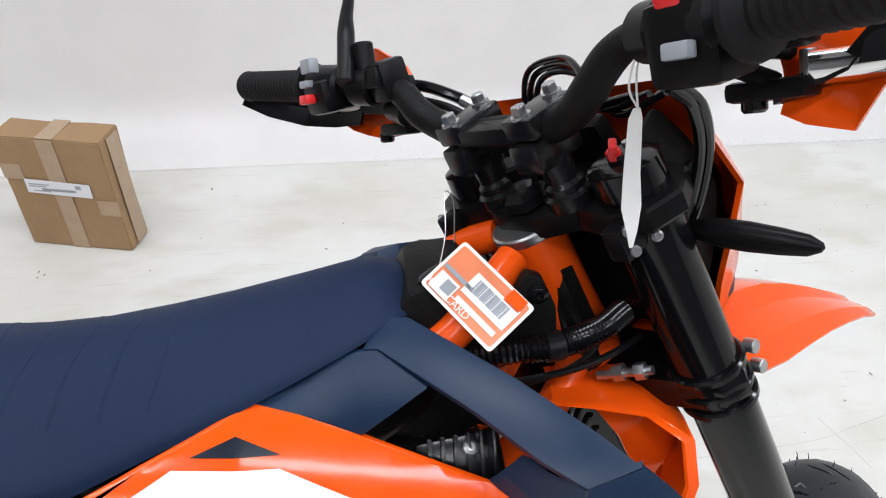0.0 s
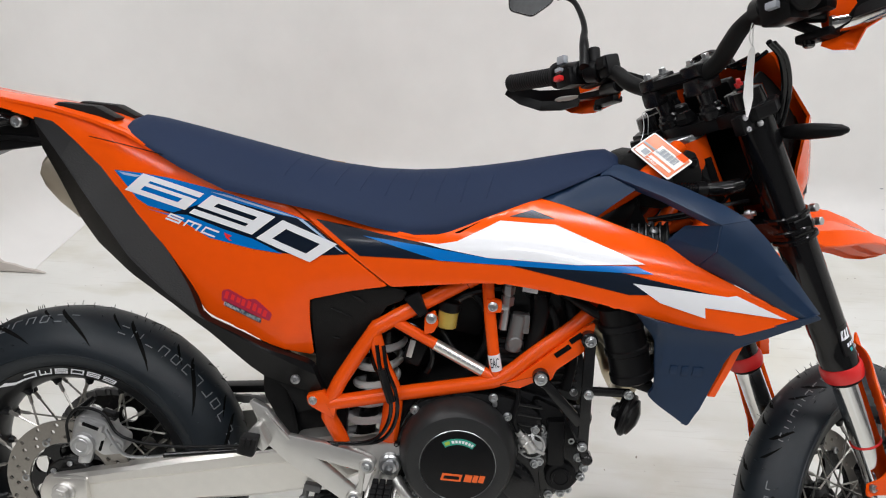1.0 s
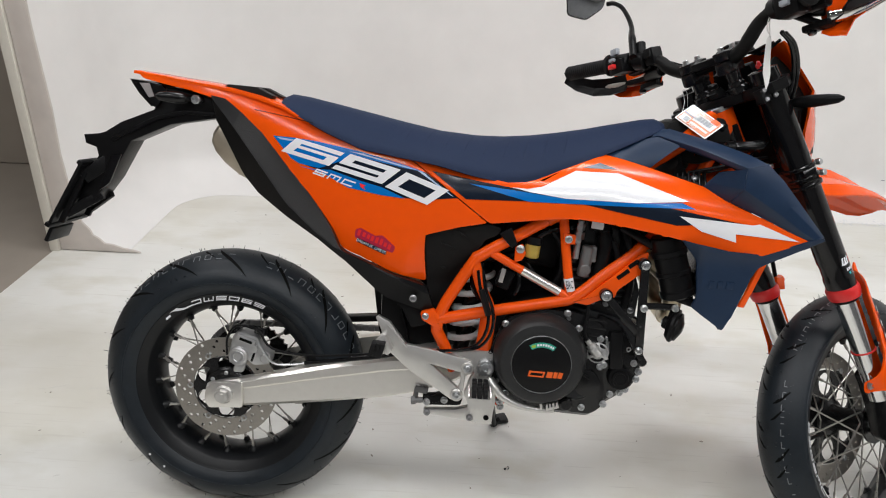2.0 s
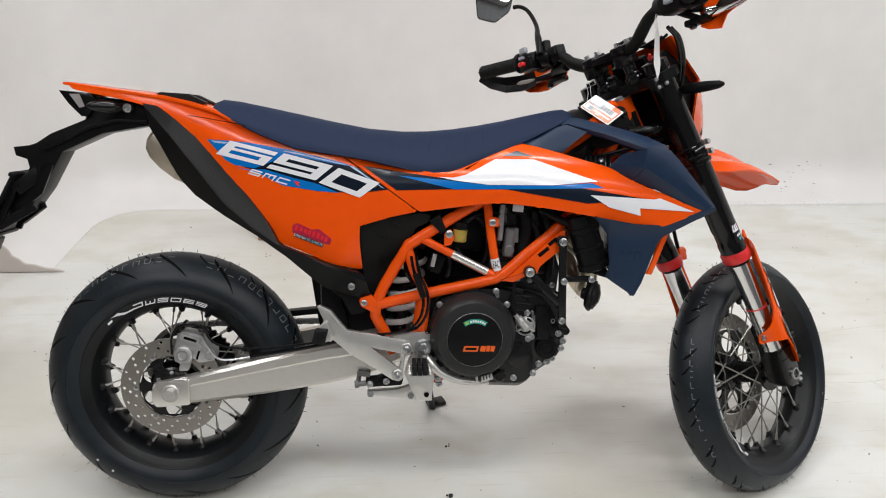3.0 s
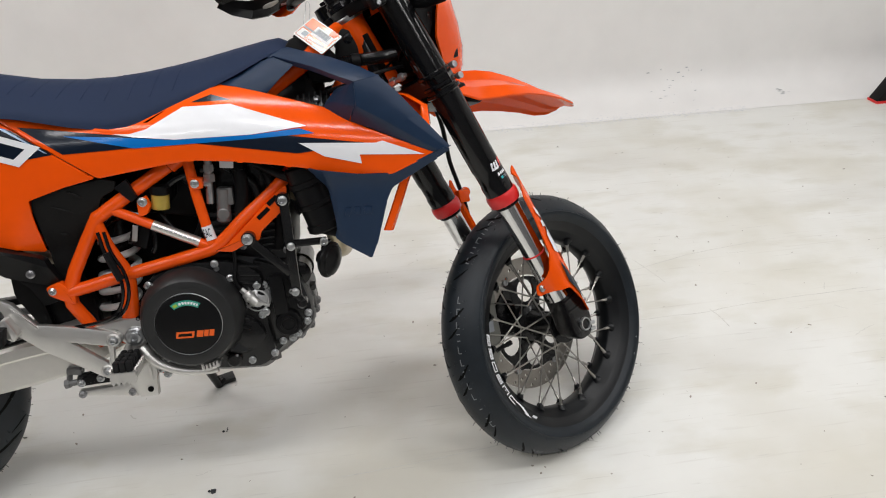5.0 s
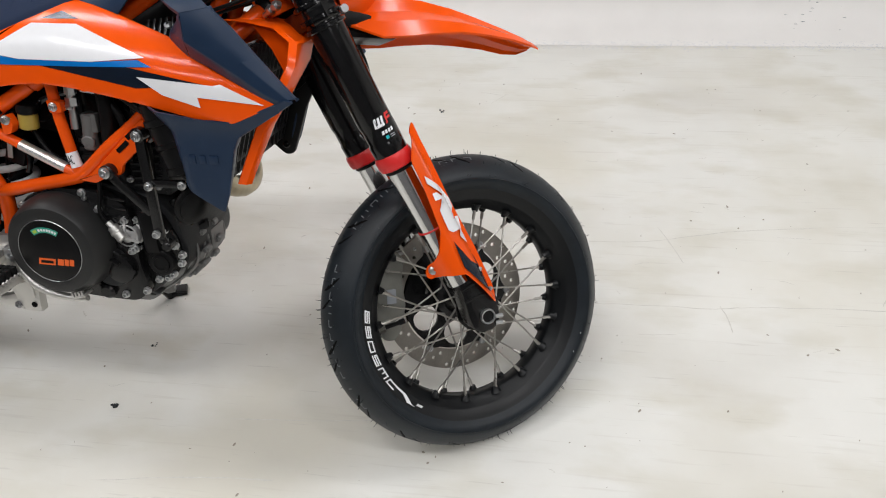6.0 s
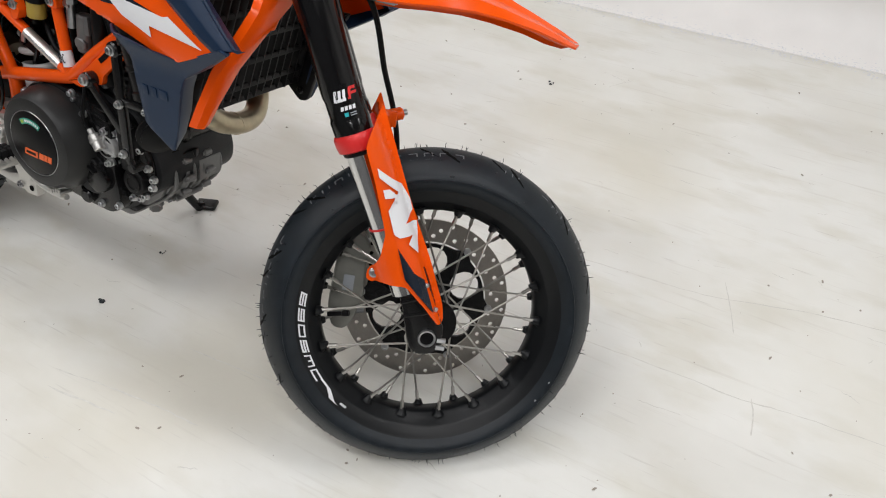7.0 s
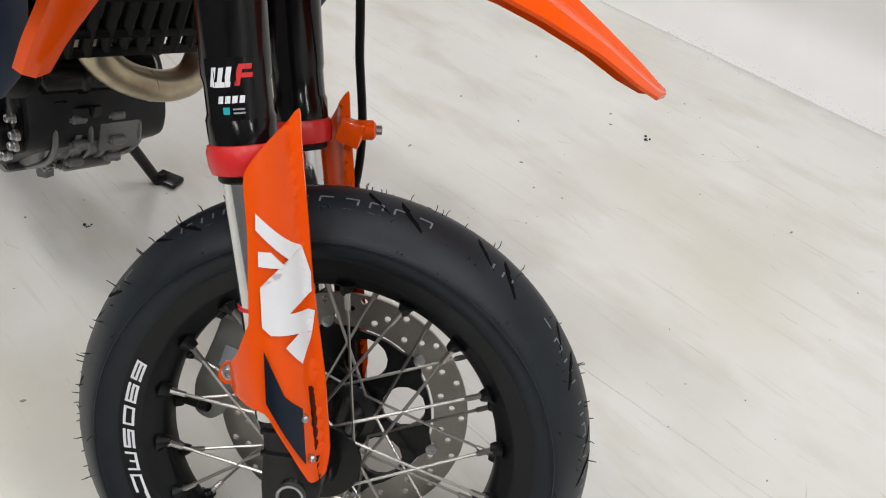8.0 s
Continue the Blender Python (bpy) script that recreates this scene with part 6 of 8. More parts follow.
part("starter_motor", joined(lathe_between((0.916, -0.078, 0.500), (0.916, 0.085, 0.500), [(0, 0.016), (0.006, 0.026), (0.050, 0.027), (0.053, 0.030), (0.060, 0.030), (0.063, 0.027), (0.155, 0.027), (0.163, 0.018)], 30),
                             span((0.925, -0.05, 0.47), (0.905, -0.05, 0.44), 0.02, 0.018, 0.004)), BLACK_PAINT, engine, "black starter motor")
part("case_plate", joined(block((0.012, 0.060, 0.045), pose(0.934, 0.030, 0.408, 0, 0, 0), 0.004), block((0.030, 0.07, 0.012), pose(0.90, 0.0, 0.352, 0, 40, 0), 0.004)), MID_GREY, engine)
part("drain_plug", rod((0.842, -0.03, 0.325), (0.842, -0.03, 0.296), 0.013, 6), CAST_ALLOY, engine, "oil drain plug")
part("drain_plug", rod((0.70, -0.02, 0.32), (0.70, -0.02, 0.297), 0.011, 6), CAST_ALLOY, engine, "oil drain plug")
# black engine brackets
BY = -0.147
bracket = part("engine_bracket", joined(span((0.910, BY, 0.678), (0.916, BY, 0.474), 0.010, 0.0185, 0.003, (1, 0, 0)), span((0.835, BY, 0.602), (0.908, BY, 0.525), 0.009, 0.017, 0.003, (1, 0, 1)), span((0.915, BY, 0.482), (0.927, BY, 0.460), 0.009, 0.014, 0.003, (1, 0, 0)),
                                        span((0.917, BY, 0.585), (0.985, BY, 0.586), 0.010, 0.014, 0.003), rod((0.908, BY - 0.008, 0.674), (0.908, BY + 0.02, 0.674), 0.0135, 20, 0.003), rod((0.835, BY - 0.008, 0.602), (0.835, BY + 0.02, 0.602), 0.0140, 20, 0.003),
                                        rod((0.925, BY - 0.006, 0.460), (0.925, BY + 0.02, 0.460), 0.010, 20, 0.003)), BLACK_PAINT, bike, "black steel engine bracket")
for x, z, r in ((0.909, 0.674, 0.0068), (0.834, 0.603, 0.0078), (0.915, 0.581, 0.0058), (0.980, 0.586, 0.0058), (0.9135, 0.487, 0.0058)):
    part("screw", bolt((x, BY - 0.010, z), (0, -1, 0), r, 0.006), STEEL, bracket)
horn = part("horn", joined(lathe_between((0.966, -0.128, 0.548), (1.004, -0.150, 0.540), [(0, 0.013), (0.010, 0.015), (0.014, 0.030), (0.022, 0.037), (0.027, 0.037), (0.030, 0.031), (0.034, 0.031), (0.037, 0.024), (0.042, 0.012)], 32)), BLACK, bike,
            "black horn on a bracket")
part("horn_nut", rod((0.963, -0.126, 0.549), (0.972, -0.131, 0.547), 0.007, 6), STEEL, horn)
part("horn_stay", span((0.984, -0.147, 0.588), (0.978, -0.138, 0.552), 0.006, 0.018, 0.002, (1, 0, 0)), BLACK_PAINT, horn)
canister = part("canister", lathe_between((0.948, -0.135, 0.738), (0.990, -0.138, 0.604), [(0, 0.030), (0.004, 0.034), (0.030, 0.034), (0.032, 0.0375), (0.042, 0.0375), (0.044, 0.034), (0.075, 0.034), (0.077, 0.0365), (0.084, 0.0365), (0.086, 0.034),
                                                                                             (0.118, 0.034), (0.120, 0.037), (0.132, 0.037), (0.137, 0.030)], 28), BLACK, bike, "black ribbed canister under the shroud")
part("canister_foot", joined(block((0.05, 0.03, 0.018), pose(0.996, -0.138, 0.604, 0, 17, 0), 0.004), block((0.03, 0.02, 0.03), pose(1.005, -0.13, 0.61), 0.004)), BLACK, canister)
# exhaust header
part("exhaust_header", tube([(0.90, -0.02, 0.660), (0.935, -0.035, 0.645), (0.968, -0.045, 0.610), (0.982, -0.035, 0.560), (0.985, 0.005, 0.522), (0.992, 0.06, 0.508), (0.985, 0.105, 0.520), (0.965, 0.130, 0.57), (0.93, 0.135, 0.61), (0.86, 0.13, 0.60)], 0.0215, 20, 6),
     TITAN, bike, "tanned steel exhaust header").location = (0.020, -0.012, 0.013)
part("header_weld", ring_y([(0.0205, -0.002), (0.0235, 0), (0.0205, 0.002)], 24), TITAN, bike, "weld bead on the header", Matrix.Translation((1.009, 0.023, 0.524)) @ Matrix.Rotation(radians(10), 4, "Z"))
# radiator behind one wide ribbed guard
rad = part("radiator", block((0.030, 0.30, 0.215), Matrix.Translation((1.067, 0.005, 0.713)) @ Matrix.Rotation(radians(17), 4, "Y"), 0.006), BLACK_PAINT, bike, "black radiator behind a ribbed guard")
for k in range(15):
    y = -0.148 + 0.0215 * k
    part("guard_slat", tube([(1.122, y * 0.94, 0.825), (1.098, y * 0.95, 0.748), (1.080, y * 0.97, 0.690), (1.062, y, 0.628), (1.052, y * 1.01, 0.594 + 0.005 * math.cos(k * 1.3))], 0.0035, 8, 3, 2.2), BLACK, rad)
for k in range(4):
    part("guard_bar", span((1.062 + 0.0145 * k, -0.150, 0.620 + 0.048 * k), (1.062 + 0.0145 * k, 0.158, 0.620 + 0.048 * k), 0.005, 0.010, 0.001), BLACK, rad)
part("guard_edge", span((1.053, -0.152, 0.594), (1.053, 0.160, 0.594), 0.006, 0.012, 0.002), BLACK, rad)
# orange air deflector from beside the radiator up behind the fork
rows = []
for x, z, y0, y1 in ((1.112, 0.604, -0.180, -0.150), (1.128, 0.642, -0.178, -0.142), (1.152, 0.70, -0.170, -0.122), (1.184, 0.755, -0.158, -0.100), (1.204, 0.800, -0.140, -0.066), (1.204, 0.834, -0.120, -0.034), (1.172, 0.854, -0.105, -0.022), (1.122, 0.862, -0.098, -0.022), (1.080, 0.864, -0.090, -0.030)):
    rows.append([(x - 0.012, y0, z), (x, y0 + 0.004, z - 0.002), (x + 0.006, (y0 + y1) / 2, z - 0.004), (x + 0.004, y1, z), (x, y1, z + 0.001), (x + 0.001, (y0 + y1) / 2, z - 0.001), (x - 0.004, y0 + 0.006, z + 0.001), (x - 0.014, y0 + 0.003, z + 0.001)])
part("air_deflector", loft(rows), ORANGE, bike, "orange air deflector beside the radiator", angle=35)
part("deflector_plate", prism([(1.112, 0.858), (1.160, 0.852), (1.202, 0.834), (1.203, 0.800), (1.183, 0.757), (1.166, 0.772), (1.145, 0.815)], -0.082, -0.072, 0.002, 0.004), ORANGE, bike, "orange inner plate of the air deflector")

# ---- swingarm and foot controls ----
def arm_shape():
    rows = []
    xs = [-0.045, -0.02, 0.06, 0.14, 0.217, 0.30, 0.363, 0.43, 0.50, 0.57]
    for x in xs:
        zt = np.interp(x, [-0.045, -0.003, 0.058, 0.217, 0.363, 0.523, 0.57], [0.322, 0.334, 0.346, 0.384, 0.413, 0.428, 0.440])
        zb = np.interp(x, [-0.045, 0.002, 0.055, 0.213, 0.36, 0.482, 0.57], [0.275, 0.267, 0.277, 0.296, 0.318, 0.345, 0.39])
        yo = np.interp(x, [-0.045, 0.05, 0.2, 0.4, 0.57], [-0.113, -0.115, -0.114, -0.108, -0.100])
        th = np.interp(x, [-0.045, 0.1, 0.4, 0.57], [0.026, 0.032, 0.038, 0.036])
        m = zt - (zt - zb) * 0.28
        rows.append([(x, yo + 0.009, zt), (x, yo, zt - 0.006), (x, yo - 0.0005, m), (x, yo + 0.003, m - 0.005), (x, yo + 0.003, zb + 0.008), (x, yo + 0.010, zb), (x, yo + th, zb), (x, yo + th, zt)])
    return loft(rows)


both("swingarm", arm_shape(), ALLOY, "brushed aluminium swingarm", angle=20)
part("swingarm_bridge", joined(block((0.075, 0.20, 0.08), pose(0.455, 0, 0.400, 0, -12, 0), 0.012), rod((0.588, -0.10, 0.418), (0.588, 0.10, 0.418), 0.034, 24, 0.004)), ALLOY, bike, "aluminium bridge of the swingarm")
axle_block = part("axle_block", prism([(-0.045, 0.290), (-0.045, 0.309), (-0.030, 0.335), (0.041, 0.335), (0.043, 0.277), (-0.036, 0.272)], -0.139, -0.126, 0.002, 0.006), ALLOY, bike, "aluminium chain adjuster plate")
part("axle_nut", joined(rod((0.0, -0.135, 0.307), (0.0, -0.146, 0.307), 0.021, 28, 0.002), rod((0, -0.144, 0.307), (0, -0.157, 0.307), 0.0155, 6, 0.001), rod((0, -0.12, 0.307), (0, -0.159, 0.307), 0.008)), SILVER, axle_block, "rear axle nut")
part("adjuster", joined(rod((-0.046, -0.122, 0.304), (-0.02, -0.122, 0.304), 0.0042), rod((-0.044, -0.122, 0.304), (-0.038, -0.122, 0.304), 0.008, 6)), STEEL, axle_block)
both("axle_end", rod((0, -0.128, 0.312), (0, -0.06, 0.312), 0.0125), STEEL, "rear axle")
# rear brake caliper and hose
cal = part("rear_brake_caliper", joined(prism([(0.003, 0.372), (0.004, 0.402), (0.012, 0.440), (0.026, 0.452), (0.072, 0.440), (0.080, 0.415), (0.102, 0.403), (0.099, 0.377), (0.060, 0.371), (0.045, 0.385)], -0.100, -0.060, 0.006, 0.008),
                                       rod((0.028, -0.090, 0.394), (0.028, -0.112, 0.394), 0.0215, 28, 0.003), rod((0.088, -0.095, 0.391), (0.088, -0.106, 0.391), 0.011, 20, 0.002), block((0.046, 0.02, 0.016), pose(0.045, -0.098, 0.433, 0, 18, 0), 0.004),
                                       rod((0.064, -0.096, 0.414), (0.064, -0.108, 0.414), 0.009, 8), prism([(0.012, 0.352), (0.036, 0.352), (0.046, 0.385), (0.02, 0.385)], -0.098, -0.085, 0.003, 0.006)), MID_ALLOY, bike, "bright cast rear brake caliper")
part("caliper_slot", block((0.030, 0.006, 0.006), pose(0.046, -0.1075, 0.433, 0, 18, 0), 0.001), RECESS_SHADE, cal)
part("caliper_slot", block((0.005, 0.004, 0.022), pose(0.060, -0.0995, 0.392, 0, 18, 0), 0.001), RECESS_SHADE, cal)
part("piston_ring", ring_y([(0.009, -0.1185), (0.010, -0.1195), (0.014, -0.1195), (0.015, -0.1185)], 26), STEEL, cal, "", Matrix.Translation((0.028, 0.0065, 0.394)))
part("caliper_pin", rod((0.015, -0.1, 0.452), (0.015, -0.06, 0.452), 0.007), BLACK_PAINT, cal)
part("caliper_pin", rod((0.026, -0.1, 0.462), (0.026, -0.06, 0.462), 0.006), BLACK_PAINT, cal)
part("bleed_cap", rod((0.066, -0.095, 0.456), (0.09, -0.1, 0.452), 0.009, 8), BLACK_PAINT, cal)
part("brake_pipe", tube([(0.078, -0.115, 0.432), (0.10, -0.12, 0.402), (0.12, -0.122, 0.388), (0.16, -0.122, 0.390), (0.185, -0.122, 0.395)], 0.003, 8, 5), STEEL, bike, "bright brake pipe")
part("brake_hose", tube([(0.185, -0.122, 0.395), (0.25, -0.122, 0.405), (0.35, -0.126, 0.423), (0.43, -0.130, 0.442), (0.50, -0.142, 0.452)], 0.0048, 10, 5), BLACK_GLOSS, bike, "black brake hose along the swingarm")
part("brake_hose", tube([(0.0, -0.10, 0.395), (0.005, -0.11, 0.44), (0.03, -0.115, 0.47), (0.075, -0.118, 0.465), (0.11, -0.122, 0.425), (0.20, -0.125, 0.415), (0.34, -0.13, 0.43)], 0.0028, 8, 5), BLACK, bike, "thin sensor cable")
# chain side: sprocket and chain
teeth = []
for k in range(84):
    a = 2 * math.pi * k / 84
    r = 0.106 + (0.006 if k % 2 else 0)
    teeth.append((r * math.cos(a), r * math.sin(a)))
part("sprocket", prism(teeth, 0.062, 0.069, 0.001, 0, [(0.072 * math.cos(a), 0.072 * math.sin(a), 0.017) for a in [2 * math.pi * k / 6 for k in range(6)]]), BLACK_PAINT, bike, "black rear sprocket", Matrix.Translation((0, 0, 0.312)))
links = []
for k in range(34):
    a = radians(90 + 180 * k / 33)
    links.append((0.109 * math.cos(a), 0.312 + 0.109 * math.sin(a)))
top = [(0.0 + 0.585 * t, 0.421 + 0.012 * t) for t in np.linspace(0, 1, 38)][::-1]
low = [(0.0 + 0.585 * t, 0.203 + 0.150 * t) for t in np.linspace(0, 1, 38)]
run = top + links + low
chain_bms = []
for k in range(len(run) - 1):
    p, q = Vector((run[k][0], 0.0655, run[k][1])), Vector((run[k + 1][0], 0.0655, run[k + 1][1]))
    chain_bms.append(span(p, q, 0.018 if k % 2 else 0.012, 0.013, 0.0015))
tagged(part("drive_chain", joined(*chain_bms), CAST_ALLOY, bike, "steel drive chain"), kind="stuff")
part("chain_guard", joined(span((0.20, 0.066, 0.445), (0.46, 0.066, 0.470), 0.03, 0.016, 0.004), span((0.05, 0.066, 0.452), (0.20, 0.066, 0.445), 0.012, 0.006, 0.002)), BLACK, bike, "black chain guard")
part("inner_mudguard", loft([[(x - t, y, z) for y in (-0.075, -0.04, 0, 0.04, 0.075)] + [(x + 0.006 - t, y, z) for y in (0.075, 0.04, 0, -0.04, -0.075)] for x, z, t in
                             ((0.415, 0.40, 0), (0.40, 0.48, 0.0), (0.375, 0.56, 0.0), (0.335, 0.62, 0.0), (0.26, 0.70, 0.0))]), BLACK, bike, "black inner mudguard behind the rear wheel")
# filler plate added to keep the gap behind the wheel arch dark
part("arch_filler", prism([(0.345, 0.50), (0.345, 0.60), (0.44, 0.60), (0.478, 0.53), (0.500, 0.47), (0.500, 0.41), (0.40, 0.40)], -0.062, -0.035, 0.006, 0.01), BLACK, bike, "black filler plate added behind the rear wheel arch")
# added sheet that blocks the white background between the frame rails
part("frame_filler", prism([(0.33, 0.41), (0.30, 0.62), (0.45, 0.69), (0.60, 0.76), (0.90, 0.80), (1.01, 0.80), (0.975, 0.66), (0.93, 0.60), (0.75, 0.50), (0.60, 0.42), (0.5, 0.40)], 0.050, 0.066, 0.004, 0.02), BLACK, bike, "black filler sheet added to darken the gaps between the frame rails")
part("wire_loom", tube([(0.50, -0.07, 0.60), (0.56, -0.085, 0.645), (0.64, -0.09, 0.67), (0.70, -0.09, 0.72), (0.78, -0.085, 0.74)], 0.008, 10, 5), BLACK_GLOSS, bike, "black wiring loom inside the frame")
# hoses and ribs round the cylinder
for pts, r in (([(0.80, -0.095, 0.74), (0.845, -0.105, 0.71), (0.862, -0.108, 0.66), (0.858, -0.108, 0.61)], 0.007), ([(0.87, -0.09, 0.74), (0.885, -0.10, 0.69), (0.892, -0.10, 0.62), (0.885, -0.10, 0.565)], 0.009),
               ([(0.70, -0.085, 0.735), (0.735, -0.095, 0.70), (0.742, -0.095, 0.64), (0.725, -0.09, 0.60)], 0.006), ([(0.66, -0.09, 0.66), (0.69, -0.10, 0.62), (0.72, -0.10, 0.60)], 0.005)):
    part("hose", tube(pts, r, 12, 6), BLACK, bike, "black hose beside the cylinder")
for k in range(6):
    part("cylinder_rib", span((0.850, -0.092, 0.560 + 0.014 * k), (0.905, -0.088, 0.562 + 0.014 * k), 0.012, 0.004, 0.001), COVER_GREY, bike, "")
for x, z in ((0.862, 0.655), (0.898, 0.652), (0.845, 0.572), (0.90, 0.560), (0.78, 0.575), (0.815, 0.575)):
    part("screw", bolt((x, -0.100, z), (0, -1, 0), 0.005, 0.004), DULL_STEEL, bike)
part("plug_cap", rod((0.905, -0.08, 0.70), (0.905, -0.112, 0.70), 0.012, 16, 0.003), COVER_GREY, bike, "round plug cap")
# footrest hanger, pillion bracket, pedal
hanger = part("footrest_hanger", prism([(0.500, 0.438), (0.518, 0.447), (0.575, 0.455), (0.598, 0.456), (0.611, 0.444), (0.611, 0.420), (0.604, 0.395), (0.612, 0.373), (0.618, 0.345), (0.613, 0.307), (0.612, 0.284), (0.577, 0.284), (0.566, 0.300), (0.556, 0.330),
                                        (0.546, 0.352), (0.556, 0.385), (0.566, 0.404), (0.548, 0.424)], -0.133, -0.112, 0.003), SILVER, bike, "bright cast footrest hanger")
part("hanger_foot", prism([(0.570, 0.285), (0.543, 0.290), (0.458, 0.300), (0.458, 0.308), (0.530, 0.313), (0.570, 0.325)], -0.131, -0.112, 0.003), SILVER, hanger, "lower cast bracket")
part("pivot_bolt", joined(rod((0.590, -0.120, 0.420), (0.590, -0.146, 0.420), 0.0195, 28, 0.003), lathe_between((0.590, -0.140, 0.420), (0.590, -0.152, 0.420), [(0, 0.0125), (0.011, 0.012), (0.012, 0.010), (0.012, 0.0055), (0.004, 0.0045)], 20)), STEEL, hanger, "steel swingarm pivot bolt")
part("hanger_web", joined(span((0.575, -0.135, 0.402), (0.560, -0.135, 0.345), 0.006, 0.007, 0.002, (0, 1, 0)), span((0.604, -0.135, 0.395), (0.606, -0.135, 0.320), 0.006, 0.007, 0.002, (0, 1, 0))), SILVER, hanger)
part("slot", rod((0.599, -0.1345, 0.300), (0.599, -0.128, 0.300), 0.0062, 16), RECESS_SHADE, hanger)
def casting(outline, hole, y0, y1, bevel):
    """A plate with one shaped window and softened edges."""
    bm = prism(outline, y0, y1, 0, 0, [hole])
    bmesh.ops.recalc_face_normals(bm, faces=bm.faces)
    bmesh.ops.bevel(bm, geom=[e for e in bm.edges if e.calc_face_angle(0) > 0.9 and abs(e.verts[0].co.y - e.verts[1].co.y) < 1e-5], offset=bevel, segments=2, affect="EDGES", profile=0.5)
    return bm


pil = part("pillion_bracket", joined(casting([(0.345, 0.519), (0.351, 0.524), (0.376, 0.512), (0.392, 0.491), (0.414, 0.464), (0.470, 0.456), (0.540, 0.440), (0.558, 0.434), (0.560, 0.408), (0.548, 0.402), (0.543, 0.360), (0.534, 0.342), (0.518, 0.342), (0.470, 0.374),
                                              (0.418, 0.408), (0.377, 0.444), (0.362, 0.460), (0.358, 0.492)], [(0.470, 0.4215), (0.536, 0.407), (0.537, 0.386), (0.532, 0.371)], -0.147, -0.133, 0.003),
                                     span((0.372, -0.1475, 0.505), (0.416, -0.1475, 0.457), 0.004, 0.006, 0.0015, (0, 1, 0)),
                                     rod((0.551, -0.130, 0.419), (0.551, -0.152, 0.419), 0.0140, 22, 0.002), rod((0.530, -0.130, 0.355), (0.530, -0.152, 0.355), 0.0140, 22, 0.002)), SILVER, bike, "bright cast pillion footrest bracket")
for x, z in ((0.551, 0.419), (0.530, 0.355)):
    part("screw", bolt((x, -0.152, z), (0, -1, 0), 0.0068, 0.005), STEEL, pil)
part("peg_mount", prism([(0.342, 0.465), (0.362, 0.489), (0.371, 0.490), (0.387, 0.455), (0.376, 0.441)], -0.170, -0.145, 0.006, 0.004), SILVER, pil, "bright cast peg mount")
part("pillion_peg", joined(prism([(0.344, 0.478), (0.373, 0.476), (0.364, 0.440), (0.335, 0.446)], -0.190, -0.168, 0.004, 0.004), *[prism([(0.346 + 0.0095 * k, 0.476), (0.3535 + 0.0095 * k, 0.4755), (0.3505 + 0.0095 * k, 0.462), (0.343 + 0.0095 * k, 0.463)], -0.195, -0.188, 0.001) for k in range(3)]),
     GRIP, pil, "folded black pillion footrest")
peg = part("footrest", span((0.580, -0.125, 0.372), (0.580, -0.216, 0.372), 0.040, 0.012, 0.003), SILVER, hanger, "cast footrest with a toothed edge")
part("footrest_stem", joined(span((0.584, -0.112, 0.366), (0.582, -0.150, 0.370), 0.028, 0.030, 0.005), rod((0.566, -0.140, 0.366), (0.602, -0.140, 0.366), 0.007, 14, 0.001)), SILVER, hanger)
teeth_end = [(0.556, 0.378)] + [(0.556 + 0.0048 * k, 0.352 if k % 2 else 0.3605) for k in range(11)] + [(0.604, 0.378)]
part("tooth_plate", prism(teeth_end, -0.220, -0.215, 0), SILVER, peg, "toothed end plate")
for x in (0.557, 0.603):
    part("tooth_rail", joined(*[span((x, -0.150 - 0.011 * k, 0.372), (x, -0.158 - 0.011 * k, 0.384), 0.004, 0.007, 0.001) for k in range(6)], span((x, -0.146, 0.371), (x, -0.218, 0.371), 0.004, 0.012, 0.001)), SILVER, peg)
for k in range(4):
    for x in (0.568, 0.580, 0.592):
        part("rubber_block", block((0.0105, 0.013, 0.022), pose(x, -0.157 - 0.0175 * k, 0.387), 0.002), GRIP, peg)
pedal = part("brake_pedal", tube([(0.600, -0.138, 0.392), (0.612, -0.146, 0.379), (0.632, -0.152, 0.360), (0.672, -0.156, 0.3435), (0.724, -0.158, 0.338), (0.744, -0.159, 0.341)], [0.012, 0.011, 0.0095, 0.008, 0.0065, 0.006], 12, 5), SILVER, bike, "forged brake pedal")
part("pedal_tip", joined(block((0.030, 0.028, 0.006), pose(0.738, -0.164, 0.352, 0, -18, 0), 0.002), *[span((0.727 + 0.007 * k, -0.176, 0.348 + 0.002 * k), (0.726 + 0.007 * k, -0.176, 0.360 + 0.002 * k), 0.004, 0.004, 0.0008) for k in range(4)], span((0.717, -0.16, 0.338), (0.714, -0.16, 0.362), 0.006, 0.006, 0.001)), SILVER, pedal, "toothed pedal tip")
rear_cyl = part("master_cylinder", joined(prism([(0.462, 0.316), (0.540, 0.320), (0.545, 0.340), (0.500, 0.346), (0.462, 0.333)], -0.124, -0.098, 0.004, 0.005), rod((0.455, -0.108, 0.325), (0.540, -0.108, 0.334), 0.0135, 18, 0.003)), BLACK, bike, "black rear brake cylinder")
part("push_rod", joined(rod((0.430, -0.112, 0.320), (0.470, -0.112, 0.325), 0.0065, 12, 0.001), rod((0.428, -0.112, 0.320), (0.438, -0.112, 0.321), 0.0100, 6, 0.001), block((0.030, 0.022, 0.014), pose(0.450, -0.104, 0.346, 0, 10, 0), 0.003), span((0.436, -0.110, 0.325), (0.440, -0.106, 0.350), 0.008, 0.010, 0.002)), CAST_ALLOY, rear_cyl, "grey brake linkage")
for x, z in ((0.464, 0.324), (0.503, 0.331)):
    part("screw", bolt((x, -0.125, z), (0, -1, 0), 0.0058, 0.006), STEEL, rear_cyl)
